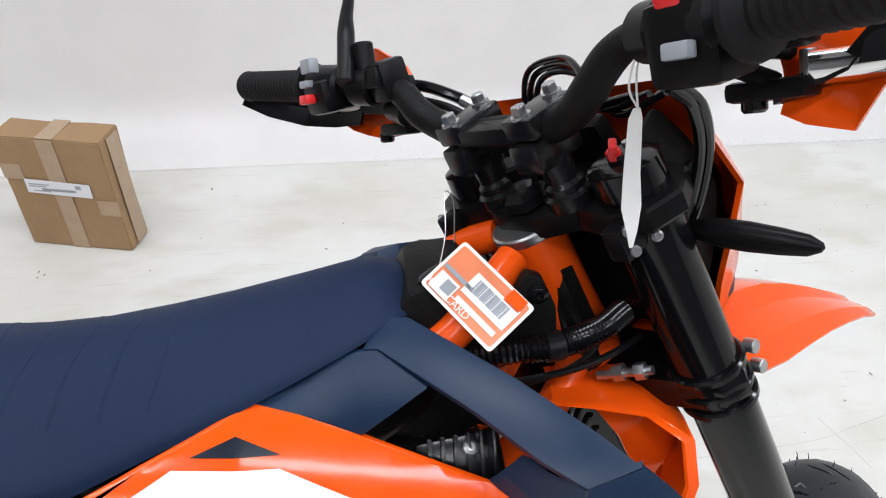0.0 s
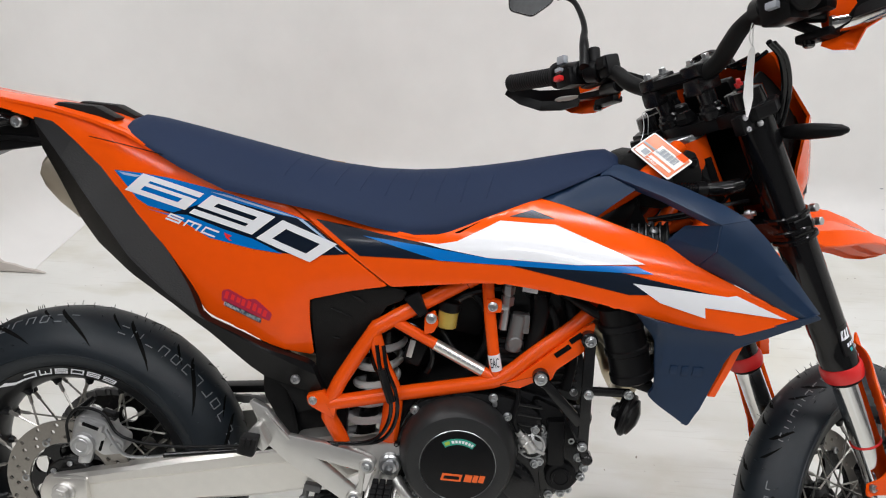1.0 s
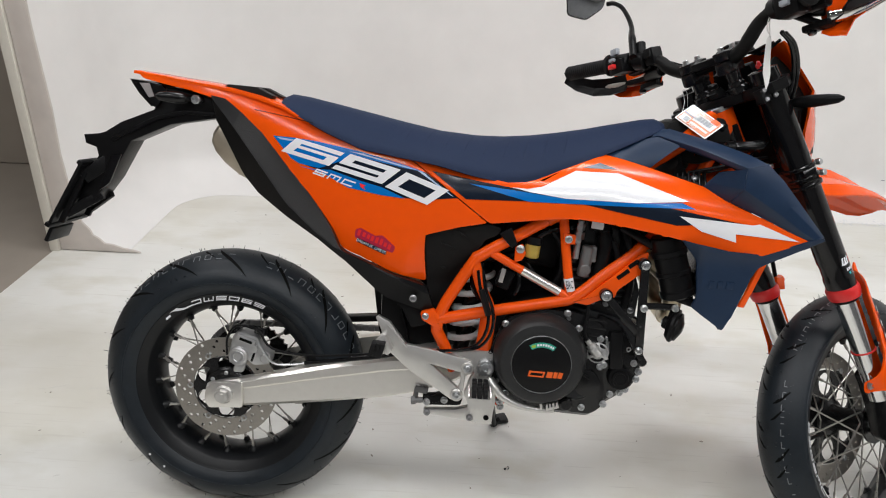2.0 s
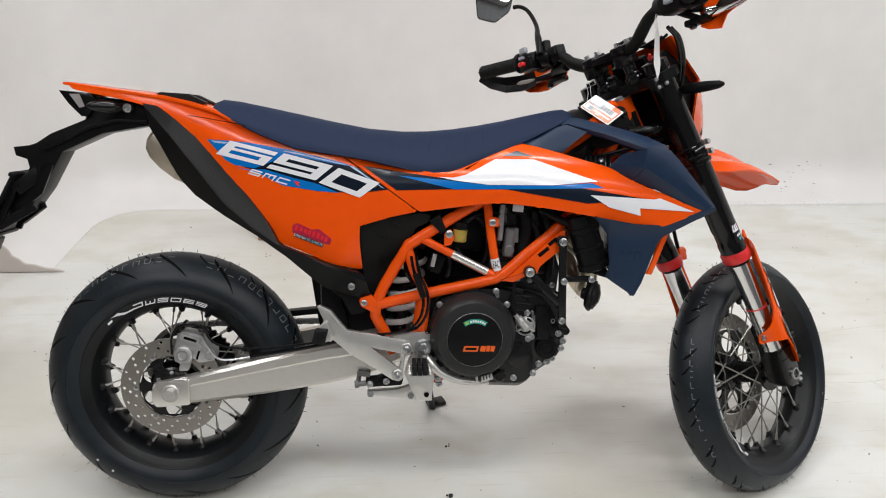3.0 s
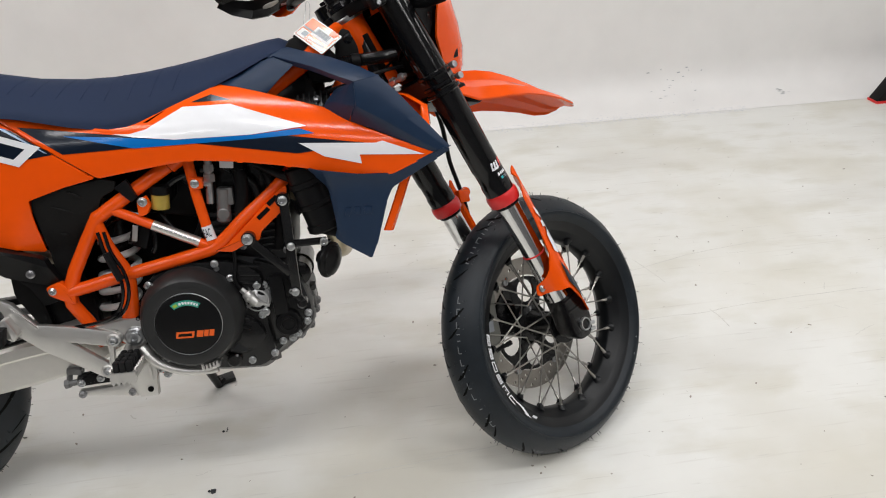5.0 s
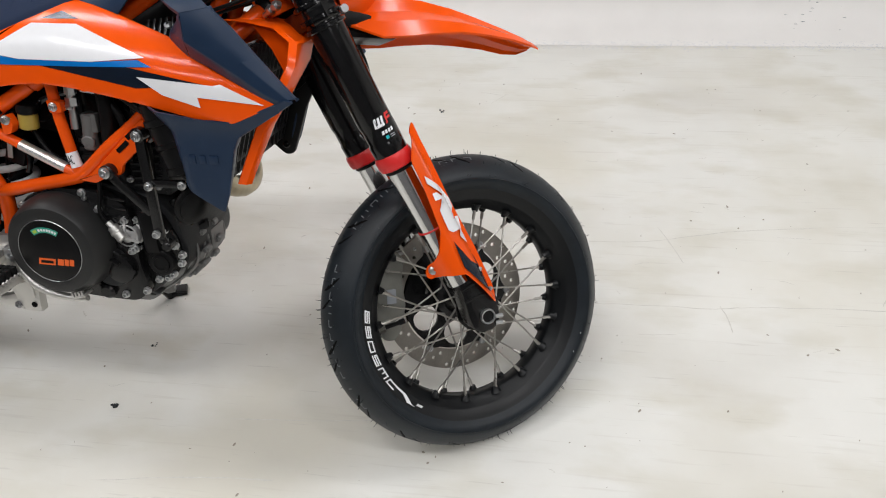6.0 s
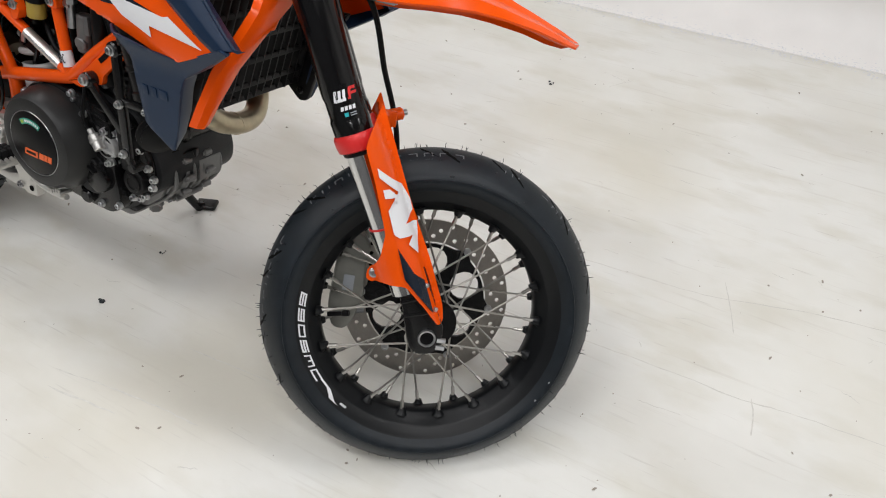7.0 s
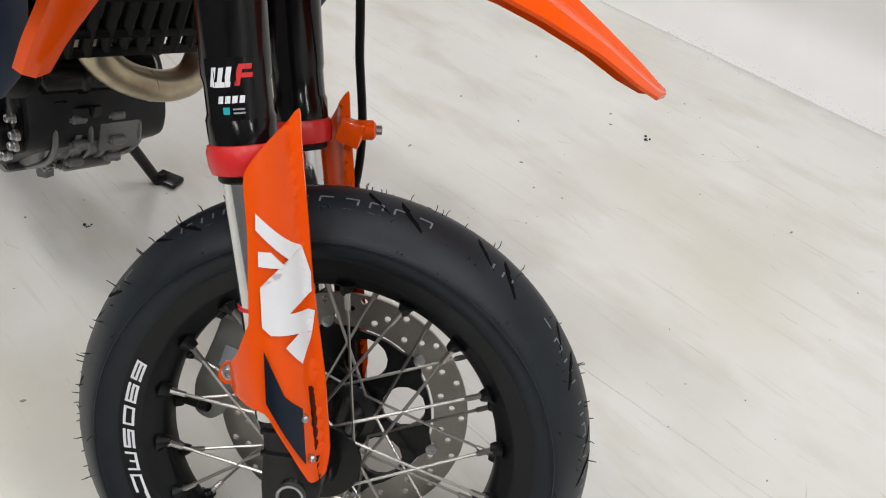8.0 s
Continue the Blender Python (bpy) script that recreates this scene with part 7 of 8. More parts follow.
for x, z in ((0.562, 0.297), (0.466, 0.303)):
    part("screw", bolt((x, -0.134, z), (0, -1, 0), 0.0055, 0.004), DULL_STEEL, hanger)
part("lower_frame", prism([(0.588, 0.40), (0.63, 0.395), (0.655, 0.34), (0.628, 0.315), (0.60, 0.33)], -0.106, -0.085, 0.004, 0.008), ORANGE_FRAME, bike, "orange lower frame end")
for x, z in ((0.628, 0.330), (0.645, 0.336), (0.630, 0.318)):
    part("screw", bolt((x, -0.108, z), (0, -1, 0), 0.0060, 0.006), STEEL, bike)
pump.location.y, axle_block.location.y = 0.022, 0.016
# side stand on the far side
stand = part("side_stand", tube([(0.60, 0.13, 0.33), (0.612, 0.20, 0.235), (0.638, 0.300, 0.085)], [0.013, 0.012, 0.011], 14), BLACK_PAINT, bike, "black side stand")
ground_m = bike.matrix_world.inverted()
foot_at = ground_m @ Vector((0.648, 0.286, 0.0095))
part("stand_foot", joined(block((0.056, 0.036, 0.012), ground_m @ Matrix.Translation((0.648, 0.290, 0.007)) @ Matrix.Rotation(radians(20), 4, "Z"), 0.004),
                          rod(Vector((0.638, 0.296, 0.095)), foot_at, 0.012, 14)), BLACK_PAINT, stand, "flat stand foot on the floor")

# ---- front end (built straight ahead, then turned with the steering) ----
def leg_x(z):
    return 1.604 - 0.4964 * z


def leg(z, side, ahead=0.0):
    return Vector((leg_x(z) + ahead * 0.8957, side * 0.098, z + ahead * 0.4446))


for side in (-1, 1):
    fork = steered("fork_leg", lathe_between(leg(0.600, side), leg(1.058, side), [(0, 0.0275), (0.003, 0.031), (0.030, 0.0318), (0.036, 0.0298), (0.062, 0.0298), (0.070, 0.0315), (0.235, 0.0315), (0.285, 0.0330), (0.30, 0.0315),
                                                                                   (0.50, 0.0315), (0.518, 0.0300), (0.520, 0.024)], 36), BLACK_GLOSS, bike, "gloss black upside-down fork leg")
    steered("fork_cap", joined(lathe_between(leg(1.057, side), leg(1.066, side), [(0, 0.0262), (0.008, 0.0258), (0.010, 0.020)], 28), rod(leg(1.064, side), leg(1.072, side), 0.0125, 6)), BLACK_PAINT, fork)
    steered("stanchion", rod(leg(0.36, side), leg(0.598, side), 0.0238, 32), CHROME, fork, "bright steel fork tube")
    steered("ring", lathe_between(leg(0.582, side), leg(0.609, side), [(0, 0.0275), (0.002, 0.0325), (0.010, 0.0345), (0.022, 0.0350), (0.028, 0.0330), (0.029, 0.030)], 32), RED_RING, fork, "red fork seal ring")
    steered("rubber_lip", rod(leg(0.576, side), leg(0.584, side), 0.0275, 28, 0.002), BLACK, fork)
    steered("travel_ring", lathe_between(leg(0.464, side), leg(0.468, side), [(0, 0.0238), (0.0008, 0.0258), (0.0032, 0.0258), (0.004, 0.0238)], 28), RED_RING, fork, "thin red ring")
    # cast foot round the axle
    foot_o = [(1.388, 0.408), (1.402, 0.388), (1.425, 0.330), (1.438, 0.285), (1.446, 0.266), (1.462, 0.256), (1.488, 0.262), (1.500, 0.280), (1.498, 0.310), (1.480, 0.345), (1.462, 0.385), (1.448, 0.412), (1.43, 0.425), (1.40, 0.420)]
    y0, y1 = (-0.120, -0.062) if side < 0 else (0.094, 0.146)
    foot = steered("fork_foot", prism(foot_o, y0, y1, 0.007, 0.006), BLACK_PAINT, bike, "black cast fork foot")
    yo = -0.123 if side < 0 else 0.149
    ring = ring_y([(0.0118, -0.003), (0.0146, -0.0035), (0.0152, -0.001), (0.0152, 0.012), (0.0118, 0.012)], 32)
    ring.transform(Matrix.Translation((1.472, yo, 0.290)))
    steered("axle_ring", ring, STEEL, foot, "bright hollow axle end")
    steered("axle_bore", lathe_between((1.472, yo * 0.999, 0.290), (1.472, yo * 0.90, 0.290), [(0, 0.0117), (0.01, 0.0117)], 24), BLACK_GLOSS, foot)
    for z in (0.262, 0.275):
        steered("pinch_screw", rod((1.505, side * 0.118, z + 0.012), (1.490, side * 0.118, z + 0.012), 0.0045, 8), STEEL, foot)
    steered("foot_rib", joined(span((1.418, (-0.119 if side < 0 else 0.145), 0.345), (1.466, (-0.119 if side < 0 else 0.145), 0.365), 0.006, 0.006, 0.002, (0, 1, 0)), span((1.426, (-0.119 if side < 0 else 0.145), 0.322), (1.470, (-0.119 if side < 0 else 0.145), 0.335), 0.006, 0.005, 0.002, (0, 1, 0))), BLACK_PAINT, foot)
steered("front_axle", rod((1.472, -0.12, 0.290), (1.472, 0.12, 0.290), 0.0125), STEEL, bike, "front axle")


# fork guards wrap round the legs
def guard_depth(x, z, r=0.0475):
    u = (x - leg_x(z)) * 0.8957
    u = u if u < 0.006 else 0.006 + (u - 0.006) * 1.22
    return float(-0.098 - math.sqrt(max(0.00012, r * r - (u - 0.006) ** 2)) * 0.98)


GUARD = [(1.340, 0.662), (1.352, 0.634), (1.378, 0.580), (1.408, 0.515), (1.427, 0.478), (1.455, 0.425), (1.490, 0.348), (1.496, 0.320), (1.486, 0.317), (1.455, 0.350), (1.419, 0.383), (1.400, 0.379), (1.382, 0.380), (1.366, 0.371), (1.356, 0.376), (1.356, 0.390), (1.368, 0.410), (1.376, 0.440), (1.374, 0.462),
         (1.346, 0.540), (1.323, 0.592), (1.326, 0.608)]


def guard_pair(outline, material, name, label, lift=0.0, thick=0.0035, sides=(-1, 1), parent=None, cell=0.006):
    made = []
    for side in sides:
        bm = sheet(outline, lambda x, z: guard_depth(x, z, 0.0475 + lift) - lift * 0.5, thick, cell if thick else 0.004)
        made.append(steered(name, bm if side < 0 else mirrored(bm), material, parent, label, angle=40))
    return made


guard_r, guard_l = guard_pair(rounded(GUARD, 0.008, 2), ORANGE, "fork_guard", "glossy orange fork guard")
for flash in ([(1.345, 0.565), (1.388, 0.541), (1.395, 0.524), (1.350, 0.551)], [(1.388, 0.541), (1.405, 0.520), (1.412, 0.503), (1.404, 0.483), (1.372, 0.502), (1.395, 0.524)],
              [(1.372, 0.502), (1.404, 0.483), (1.422, 0.486), (1.427, 0.465), (1.418, 0.465), (1.397, 0.461), (1.387, 0.466)], [(1.427, 0.465), (1.432, 0.437), (1.413, 0.452), (1.418, 0.465)]):
    guard_pair(flash, WHITE_FILM, "white_graphic", "white flash", 0.0022, 0, (-1,), guard_r)
guard_pair([(1.359, 0.533), (1.369, 0.535), (1.387, 0.523), (1.364, 0.520)], WHITE_FILM, "white_graphic", "white flash", 0.0022, 0, (-1,), guard_r)
guard_pair([(1.396, 0.445), (1.430, 0.406), (1.449, 0.395), (1.474, 0.340), (1.416, 0.395)], DARK_FILM, "dark_graphic", "dark blue flash", 0.0022, 0, (-1,), guard_r)
steered("screw", bolt((1.3675, guard_depth(1.367, 0.389) - 0.002, 0.389), (0, -1, 0), 0.006, 0.004), STEEL, guard_r)
for z in (0.345, 0.385):
    p = Vector((1.483 - (z - 0.335) * 0.55, guard_depth(1.478 - (z - 0.335) * 0.55, z), z))
    steered("screw", bolt(p, (0.6, -0.8, 0), 0.0028, 0.002), STEEL, guard_r)
# clamp for the brake hose on the far guard
steered("hose_clamp", joined(rod((1.358, 0.100, 0.618), (1.386, 0.110, 0.628), 0.012, 16, 0.003), block((0.03, 0.02, 0.03), pose(1.362, 0.100, 0.616), 0.004)), ORANGE, guard_l, "orange hose clamp")
steered("clamp_screw", rod((1.384, 0.109, 0.628), (1.393, 0.112, 0.631), 0.006, 10), STEEL, guard_l)
# film on the fork leg
def on_leg(z, u, w, h, material, name, label="", parent=None, turn=0.0):
    """A small film on the right leg at height z, at u across."""
    bm = bmesh.new()
    rows = []
    d = Vector((-0.4446, 0, 0.8957))
    f = Vector((0.8957, 0, 0.4446))
    for k in range(7):
        uu = u + w * (k / 6 - 0.5)
        a = uu / 0.0319
        row = []
        for hh in (-h / 2, h / 2):
            a2 = a + turn * hh / 0.0319
            row.append(bm.verts.new(leg(z, -1) + d * hh + f * 0.0319 * math.sin(a2) + Vector((0, -1, 0)) * 0.0319 * math.cos(a2)))
        rows.append(row)
    for p, q in zip(rows, rows[1:]):
        bm.faces.new((p[0], p[1], q[1], q[0]))
    return steered(name, bm, material, parent or bike, label, angle=60)


film = on_leg(0.650, 0.010, 0.058, 0.056, BLACK_GLOSS, "fork_film", "black film on the fork leg")
for u, w, hh, mt in ((-0.0105, 0.0045, 0.016, WHITE_FILM), (-0.0035, 0.0045, 0.015, WHITE_FILM), (0.0035, 0.0045, 0.016, WHITE_FILM), (-0.003, 0.016, 0.0045, WHITE_FILM), (0.0125, 0.0045, 0.016, RED_RING), (0.019, 0.012, 0.0045, RED_RING), (0.020, 0.010, 0.004, RED_RING)):
    o = on_leg((0.661 if hh > 0.012 else (0.655 if mt is WHITE_FILM else (0.668 if w > 0.011 else 0.6615))), u, w, hh, mt, "maker_mark", "", film, 0.25)
for k in range(4):
    on_leg(0.6435, -0.005 + 0.0062 * k, 0.0045, 0.0062, WHITE_FILM, "film_bar", "", film, 0.2)
on_leg(0.635, -0.001, 0.006, 0.006, CYAN_FILM, "film_bar", "cyan square", film)
on_leg(0.636, 0.010, 0.010, 0.0015, GREY_FILM, "film_bar", "", film)
on_leg(0.633, 0.010, 0.010, 0.0015, GREY_FILM, "film_bar", "", film)

# triple clamps
def clamp(z, thick, name, label, back, offs, e=0.0):
    up = Vector((-0.4446, 0, 0.8957))
    f = Vector((0.8957, 0, 0.4446))
    o = []
    pts = [(-0.145 + e, 0.0), (-0.13 + e, 0.034 - e), (-0.098, 0.044 - e), (-0.062, 0.036 - e), (-0.03, 0.012), (0.03, 0.012), (0.062, 0.036 - e), (0.098, 0.044 - e), (0.13 - e, 0.034 - e), (0.145 - e, 0.0), (0.132 - e, -0.032 + e), (0.098, -0.042 + e), (0.058, -0.040 + offs), (0.028, -0.052 - back),
           (-0.028, -0.052 - back), (-0.058, -0.040 + offs), (-0.098, -0.042 + e), (-0.132 + e, -0.032 + e)]
    rows = []
    for h in (-thick / 2, -thick / 2 + 0.003, thick / 2 - 0.003, thick / 2):
        k = 0.985 if abs(h) == thick / 2 else 1.0
        rows.append([Vector((leg_x(z), 0, z)) + up * h + f * fw * k + Vector((0, y * k, 0)) for y, fw in pts])
    return steered(name, loft(rows), BLACK_GLOSS if z < 0.9 else BLACK, bike, label)


upper = clamp(1.030, 0.022, "upper_fork_clamp", "black milled upper fork clamp", -0.002, 0.006)
lower = clamp(0.852, 0.034, "lower_fork_clamp", "black lower fork clamp", -0.01, 0.0, 0.008)
for z0 in (0.845, 0.866, 0.830):
    for side in (-1, 1):
        steered("clamp_lip", lathe_between(leg(z0 - 0.004, side), leg(z0 + 0.004, side), [(0, 0.035), (0.002, 0.0375), (0.007, 0.0375), (0.009, 0.035)], 30), BLACK_GLOSS, lower)
for side in (-1, 1):
    for z0 in (0.840, 0.862):
        p = leg(z0, side, 0.034)
        steered("screw", rod(p + Vector((0, side * 0.022, 0)), p + Vector((0, side * 0.034, 0)), 0.007, 12, 0.001), STEEL, lower)
    steered("screw", bolt(leg(1.016, side, -0.028) + Vector((0, side * 0.032, 0)), (-0.6, side * 0.8, 0), 0.0036, 0.003), DULL_STEEL, upper)
steered("stem_nut", joined(lathe_between((1.058, 0, 1.028), (1.050, 0, 1.045), [(0, 0.020), (0.010, 0.020), (0.014, 0.016), (0.019, 0.014)], 6)), BLACK_PAINT, upper, "stem nut")
steered("steering_stem", rod((1.120, 0, 0.86), (1.063, 0, 1.02), 0.018), BLACK_PAINT, upper)
# adjusters on the fork caps, and the clamp ends
steered("damping_adjuster", joined(rod((1.068, -0.098, 1.066), (1.064, -0.098, 1.074), 0.0065, 8, 0.001), block((0.018, 0.007, 0.008), pose(1.065, -0.098, 1.076, 0, -26, 40), 0.002)), RED_RING, upper, "red damping adjuster")
for side in (-1, 1):
    steered("fork_air_screw", rod(leg(1.066, side, 0.012), leg(1.074, side, 0.012), 0.004, 10), STEEL, upper)
    steered("clamp_ear", joined(block((0.030, 0.020, 0.030), Matrix.Translation(leg(1.022, side, -0.042) + Vector((0, side * 0.012, 0))) @ Matrix.Rotation(radians(-26), 4, "Y"), 0.004)), BLACK, upper)
    for dz in (0.0, 0.017):
        p = leg(1.014 + dz, side, -0.046) + Vector((0, side * 0.020, 0))
        steered("pinch_screw", rod(p, p + Vector((-0.004, side * 0.006, 0)), 0.0048, 12, 0.001), DULL_STEEL, upper)
steered("ignition_lock", joined(rod((1.098, 0.036, 1.020), (1.074, 0.036, 1.066), 0.017, 22, 0.003)), BLACK, bike, "black ignition lock")

# risers and handlebar clamps
up_s, f_s = Vector((-0.4446, 0, 0.8957)), Vector((0.8957, 0, 0.4446))
for side in (-1, 1):
    y = side * 0.045
    steered("riser", joined(lathe_between((1.066, y, 1.040), (1.040, y, 1.092), [(0, 0.019), (0.010, 0.0185), (0.014, 0.015), (0.04, 0.0165), (0.058, 0.0165)], 24), lathe_between((1.072, y, 1.030), (1.064, y, 1.046), [(0, 0.023), (0.012, 0.023), (0.016, 0.019)], 24)), BLACK_PAINT,
            bike, "black handlebar riser")
clamp_bar = steered("bar_clamp", joined(block((0.022, 0.08, 0.016), pose(1.022, 0, 1.096, 0, -24, 0), 0.003)), BLACK, bike, "black milled handlebar clamp")
for side in (-1, 1):
    steered("clamp_cap", block((0.056, 0.036, 0.020), pose(1.036, side * 0.046, 1.106, 0, -24, 0), 0.004), BLACK_PAINT, clamp_bar)
    steered("clamp_base", block((0.056, 0.034, 0.028), pose(1.042, side * 0.046, 1.081, 0, -24, 0), 0.006), BLACK_PAINT, clamp_bar)
for side in (-1, 1):
    for x, z in ((1.0145, 1.108), (1.0515, 1.125)):
        steered("hex_screw", joined(rod((x + 0.004, side * 0.047, z - 0.008), (x, side * 0.047, z + 0.001), 0.0090, 16), rod((x, side * 0.047, z + 0.001), (x - 0.0035, side * 0.047, z + 0.008), 0.0068, 6, 0.001)), STEEL, clamp_bar, "bright hex screw")
BAR = [(1.036, 0.0, 1.096), (1.036, 0.055, 1.096), (1.034, 0.086, 1.106), (1.0265, 0.1115, 1.122), (1.025, 0.131, 1.140), (1.022, 0.152, 1.1505), (1.012, 0.178, 1.155), (1.000, 0.215, 1.160), (0.972, 0.405, 1.180)]
BAR_RIGHT = BAR[:6] + [(1.012, 0.178, 1.1530), (0.998, 0.215, 1.151), (0.950, 0.405, 1.152)]
bar_pts = [(x, -y, z) for x, y, z in BAR_RIGHT[:0:-1]] + BAR
steered("handlebar", tube(bar_pts, [0.011, 0.011, 0.0115, 0.0125, 0.0140, 0.0146, 0.0146, 0.0146, 0.0146, 0.0146, 0.0146, 0.0146, 0.0140, 0.0125, 0.0115, 0.011, 0.011], 18, 6), BLACK_MATT, bike, "matt black handlebar")


def along_bar(y):
    bar = BAR if y >= 0 else BAR_RIGHT
    ys = [p[1] for p in bar]
    return Vector((np.interp(abs(y), ys, [p[0] for p in bar]), y, np.interp(abs(y), ys, [p[2] for p in bar])))


for side in (-1, 1):
    a, b = along_bar(0.262 if side > 0 else -0.264), along_bar(side * (0.400 if side > 0 else 0.420))
    L = (b - a).length
    wide = 1.0 if side > 0 else 1.12
    prof = [(0, 0.0235 * wide), (0.003, 0.0265 * wide), (0.007, 0.0255 * wide), (0.012, 0.0185 * wide)]
    n_r = 34
    for k in range(n_r):
        t = 0.014 + (L - 0.03) * k / (n_r - 1)
        prof.append((t, (0.0182 if k % 2 else 0.0172) * wide))
    prof += [(L - 0.012, 0.0175), (L - 0.004, 0.0188), (L, 0.017), (L + 0.002, 0.010)]
    steered("grip", lathe_between(a, b, prof, 26), GRIP, bike, "black ribbed rubber grip", angle=24)
    steered("switch_housing", joined(rod(along_bar(side * (0.205 if side > 0 else 0.208)), along_bar(side * (0.256 if side > 0 else 0.260)), 0.0225 if side > 0 else 0.026, 24, 0.004), block((0.044, 0.046 if side > 0 else 0.050, 0.036 if side > 0 else 0.052), Matrix.Translation(along_bar(side * (0.228 if side > 0 else 0.231)) + Vector((-0.004, 0, -0.010))) @ Matrix.Rotation(radians(-10), 4, "Y"), 0.008)),
            BLACK, bike, "black handlebar switch housing")
    # brake and clutch perches with levers
    perch = steered("lever_perch", joined(rod(along_bar(side * (0.168 if side > 0 else 0.176)), along_bar(side * (0.196 if side > 0 else 0.202)), 0.0205, 22, 0.003), block((0.050, 0.034, 0.022), Matrix.Translation(along_bar(side * (0.20 if side > 0 else 0.225)) + Vector((0.035, 0, -0.004))), 0.006),
                                          block((0.026, 0.050, 0.024), Matrix.Translation(along_bar(side * (0.215 if side > 0 else 0.240)) + Vector((0.045, side * 0.01, -0.008))), 0.008)), BLACK, bike, "black lever perch")
    p0 = along_bar(side * 0.215) + Vector((0.070, 0, -0.022)) if side > 0 else Vector((1.066, -0.256, 1.119))
    lev = [p0, p0 + Vector((0.012, side * 0.03, 0.0)), p0 + Vector((0.008, side * 0.07, 0.0)), p0 + Vector((-0.004, side * 0.12, 0.004)), p0 + Vector((-0.012, side * 0.18, 0.010)), p0 + Vector((-0.008, side * 0.20, 0.011))]
    steered("lever", tube(lev, [0.012, 0.012, 0.0095, 0.008, 0.0075, 0.009], 14, 5, 0.8), CHROME if side < 0 else SILVER, perch, "bright alloy hand lever")
    steered("lever_pivot", joined(rod(p0 + Vector((0, 0, -0.012)), p0 + Vector((0, 0, 0.012)), 0.0055, 16, 0.001), rod(p0 + Vector((0.008, side * 0.012, -0.009)), p0 + Vector((0.008, side * 0.012, 0.009)), 0.004, 12)), STEEL, perch)
# right master cylinder with its reservoir, left clutch line
steered("master_cylinder", joined(rod((1.045, -0.205, 1.145), (1.066, -0.250, 1.137), 0.0125, 18, 0.003), block((0.045, 0.05, 0.028), pose(1.050, -0.220, 1.165, 0, -6, 20), 0.006), block((0.05, 0.055, 0.006), pose(1.050, -0.220, 1.182, 0, -6, 20), 0.002), rod((1.038, -0.185, 1.142), (1.048, -0.208, 1.145), 0.008, 14, 0.003)), BLACK, bike,
        "black front brake cylinder")
steered("clutch_cylinder", joined(rod((1.028, 0.130, 1.120), (1.058, 0.205, 1.130), 0.0125, 18, 0.003), block((0.04, 0.045, 0.024), pose(1.042, 0.175, 1.150, 0, -6, -20), 0.006)), BLACK, bike, "black clutch cylinder")
# switches
sw = along_bar(-0.236)
steered("kill_switch", block((0.010, 0.018, 0.014), Matrix.Translation((0.968, -0.226, 1.166)) @ Matrix.Rotation(radians(-20), 4, "Y"), 0.003), RED_SWITCH, bike, "red kill switch")
steered("start_switch", block((0.010, 0.018, 0.010), Matrix.Translation((0.962, -0.235, 1.134)), 0.002), GREY_FILM, bike, "grey starter button")
sw = along_bar(0.236)
steered("horn_switch", block((0.012, 0.018, 0.010), Matrix.Translation(sw + Vector((-0.030, -0.004, -0.014))), 0.002), RED_SWITCH, bike, "red switch")
steered("light_switch", joined(block((0.012, 0.022, 0.016), Matrix.Translation(sw + Vector((-0.027, -0.012, 0.020))), 0.003), block((0.010, 0.016, 0.008), Matrix.Translation(sw + Vector((-0.029, -0.004, 0.002))), 0.002)), GREY_FILM, bike, "grey light switches")
steered("map_switch", joined(block((0.034, 0.030, 0.040), Matrix.Translation(along_bar(0.148) + Vector((-0.004, 0, 0.010))) @ Matrix.Rotation(radians(-15), 4, "Y"), 0.006), block((0.01, 0.022, 0.02), Matrix.Translation(along_bar(0.148) + Vector((-0.022, 0, 0.012))), 0.002)), BLACK, bike,
        "black switch block on the bar")
# left mirror
steered("mirror_clamp", rod(along_bar(0.178) + Vector((0, 0, -0.01)), along_bar(0.178) + Vector((-0.001, 0.002, 0.045)), 0.0115, 16, 0.002), BLACK, bike, "mirror clamp")
mirror = steered("mirror", tube([(0.986, 0.180, 1.160), (0.994, 0.188, 1.180), (1.006, 0.202, 1.212), (1.016, 0.214, 1.232), (1.030, 0.228, 1.256), (1.044, 0.252, 1.290), (1.055, 0.286, 1.332), (1.052, 0.312, 1.352), (1.046, 0.330, 1.356)],
                                [0.0095, 0.0095, 0.0095, 0.0075, 0.006, 0.0058, 0.0055, 0.0055, 0.006], 14, 5), BLACK, bike, "black mirror on a bent stalk")
e1 = Vector((0.79, -0.58, -0.20)).normalized()
e2 = Vector((0.10, -0.12, 1.0))
e2 = (e2 - e1 * e2.dot(e1)).normalized()
en = e1.cross(e2)
tip = radians(13)
e2, en = e2 * math.cos(tip) + en * math.sin(tip), en * math.cos(tip) - e2 * math.sin(tip)
mirror_m = Matrix(((e1.x, -en.x, e2.x, 1.010), (e1.y, -en.y, e2.y, 0.372), (e1.z, -en.z, e2.z, 1.366), (0, 0, 0, 1)))
hexa = rounded([(-0.044, -0.036), (0.008, -0.042), (0.046, -0.006), (0.050, 0.036), (-0.02, 0.044), (-0.058, 0.030)], 0.010, 3)
head = prism(hexa, -0.004, 0.014, 0.004)
head.transform(mirror_m)
steered("mirror_head", head, BLACK, mirror, "black mirror housing")
glass = prism([(x * 0.955, z * 0.945) for x, z in hexa], -0.0062, -0.0035, 0.0008)
glass.transform(mirror_m)
steered("mirror_glass", glass, MIRROR, mirror, "mirror glass")

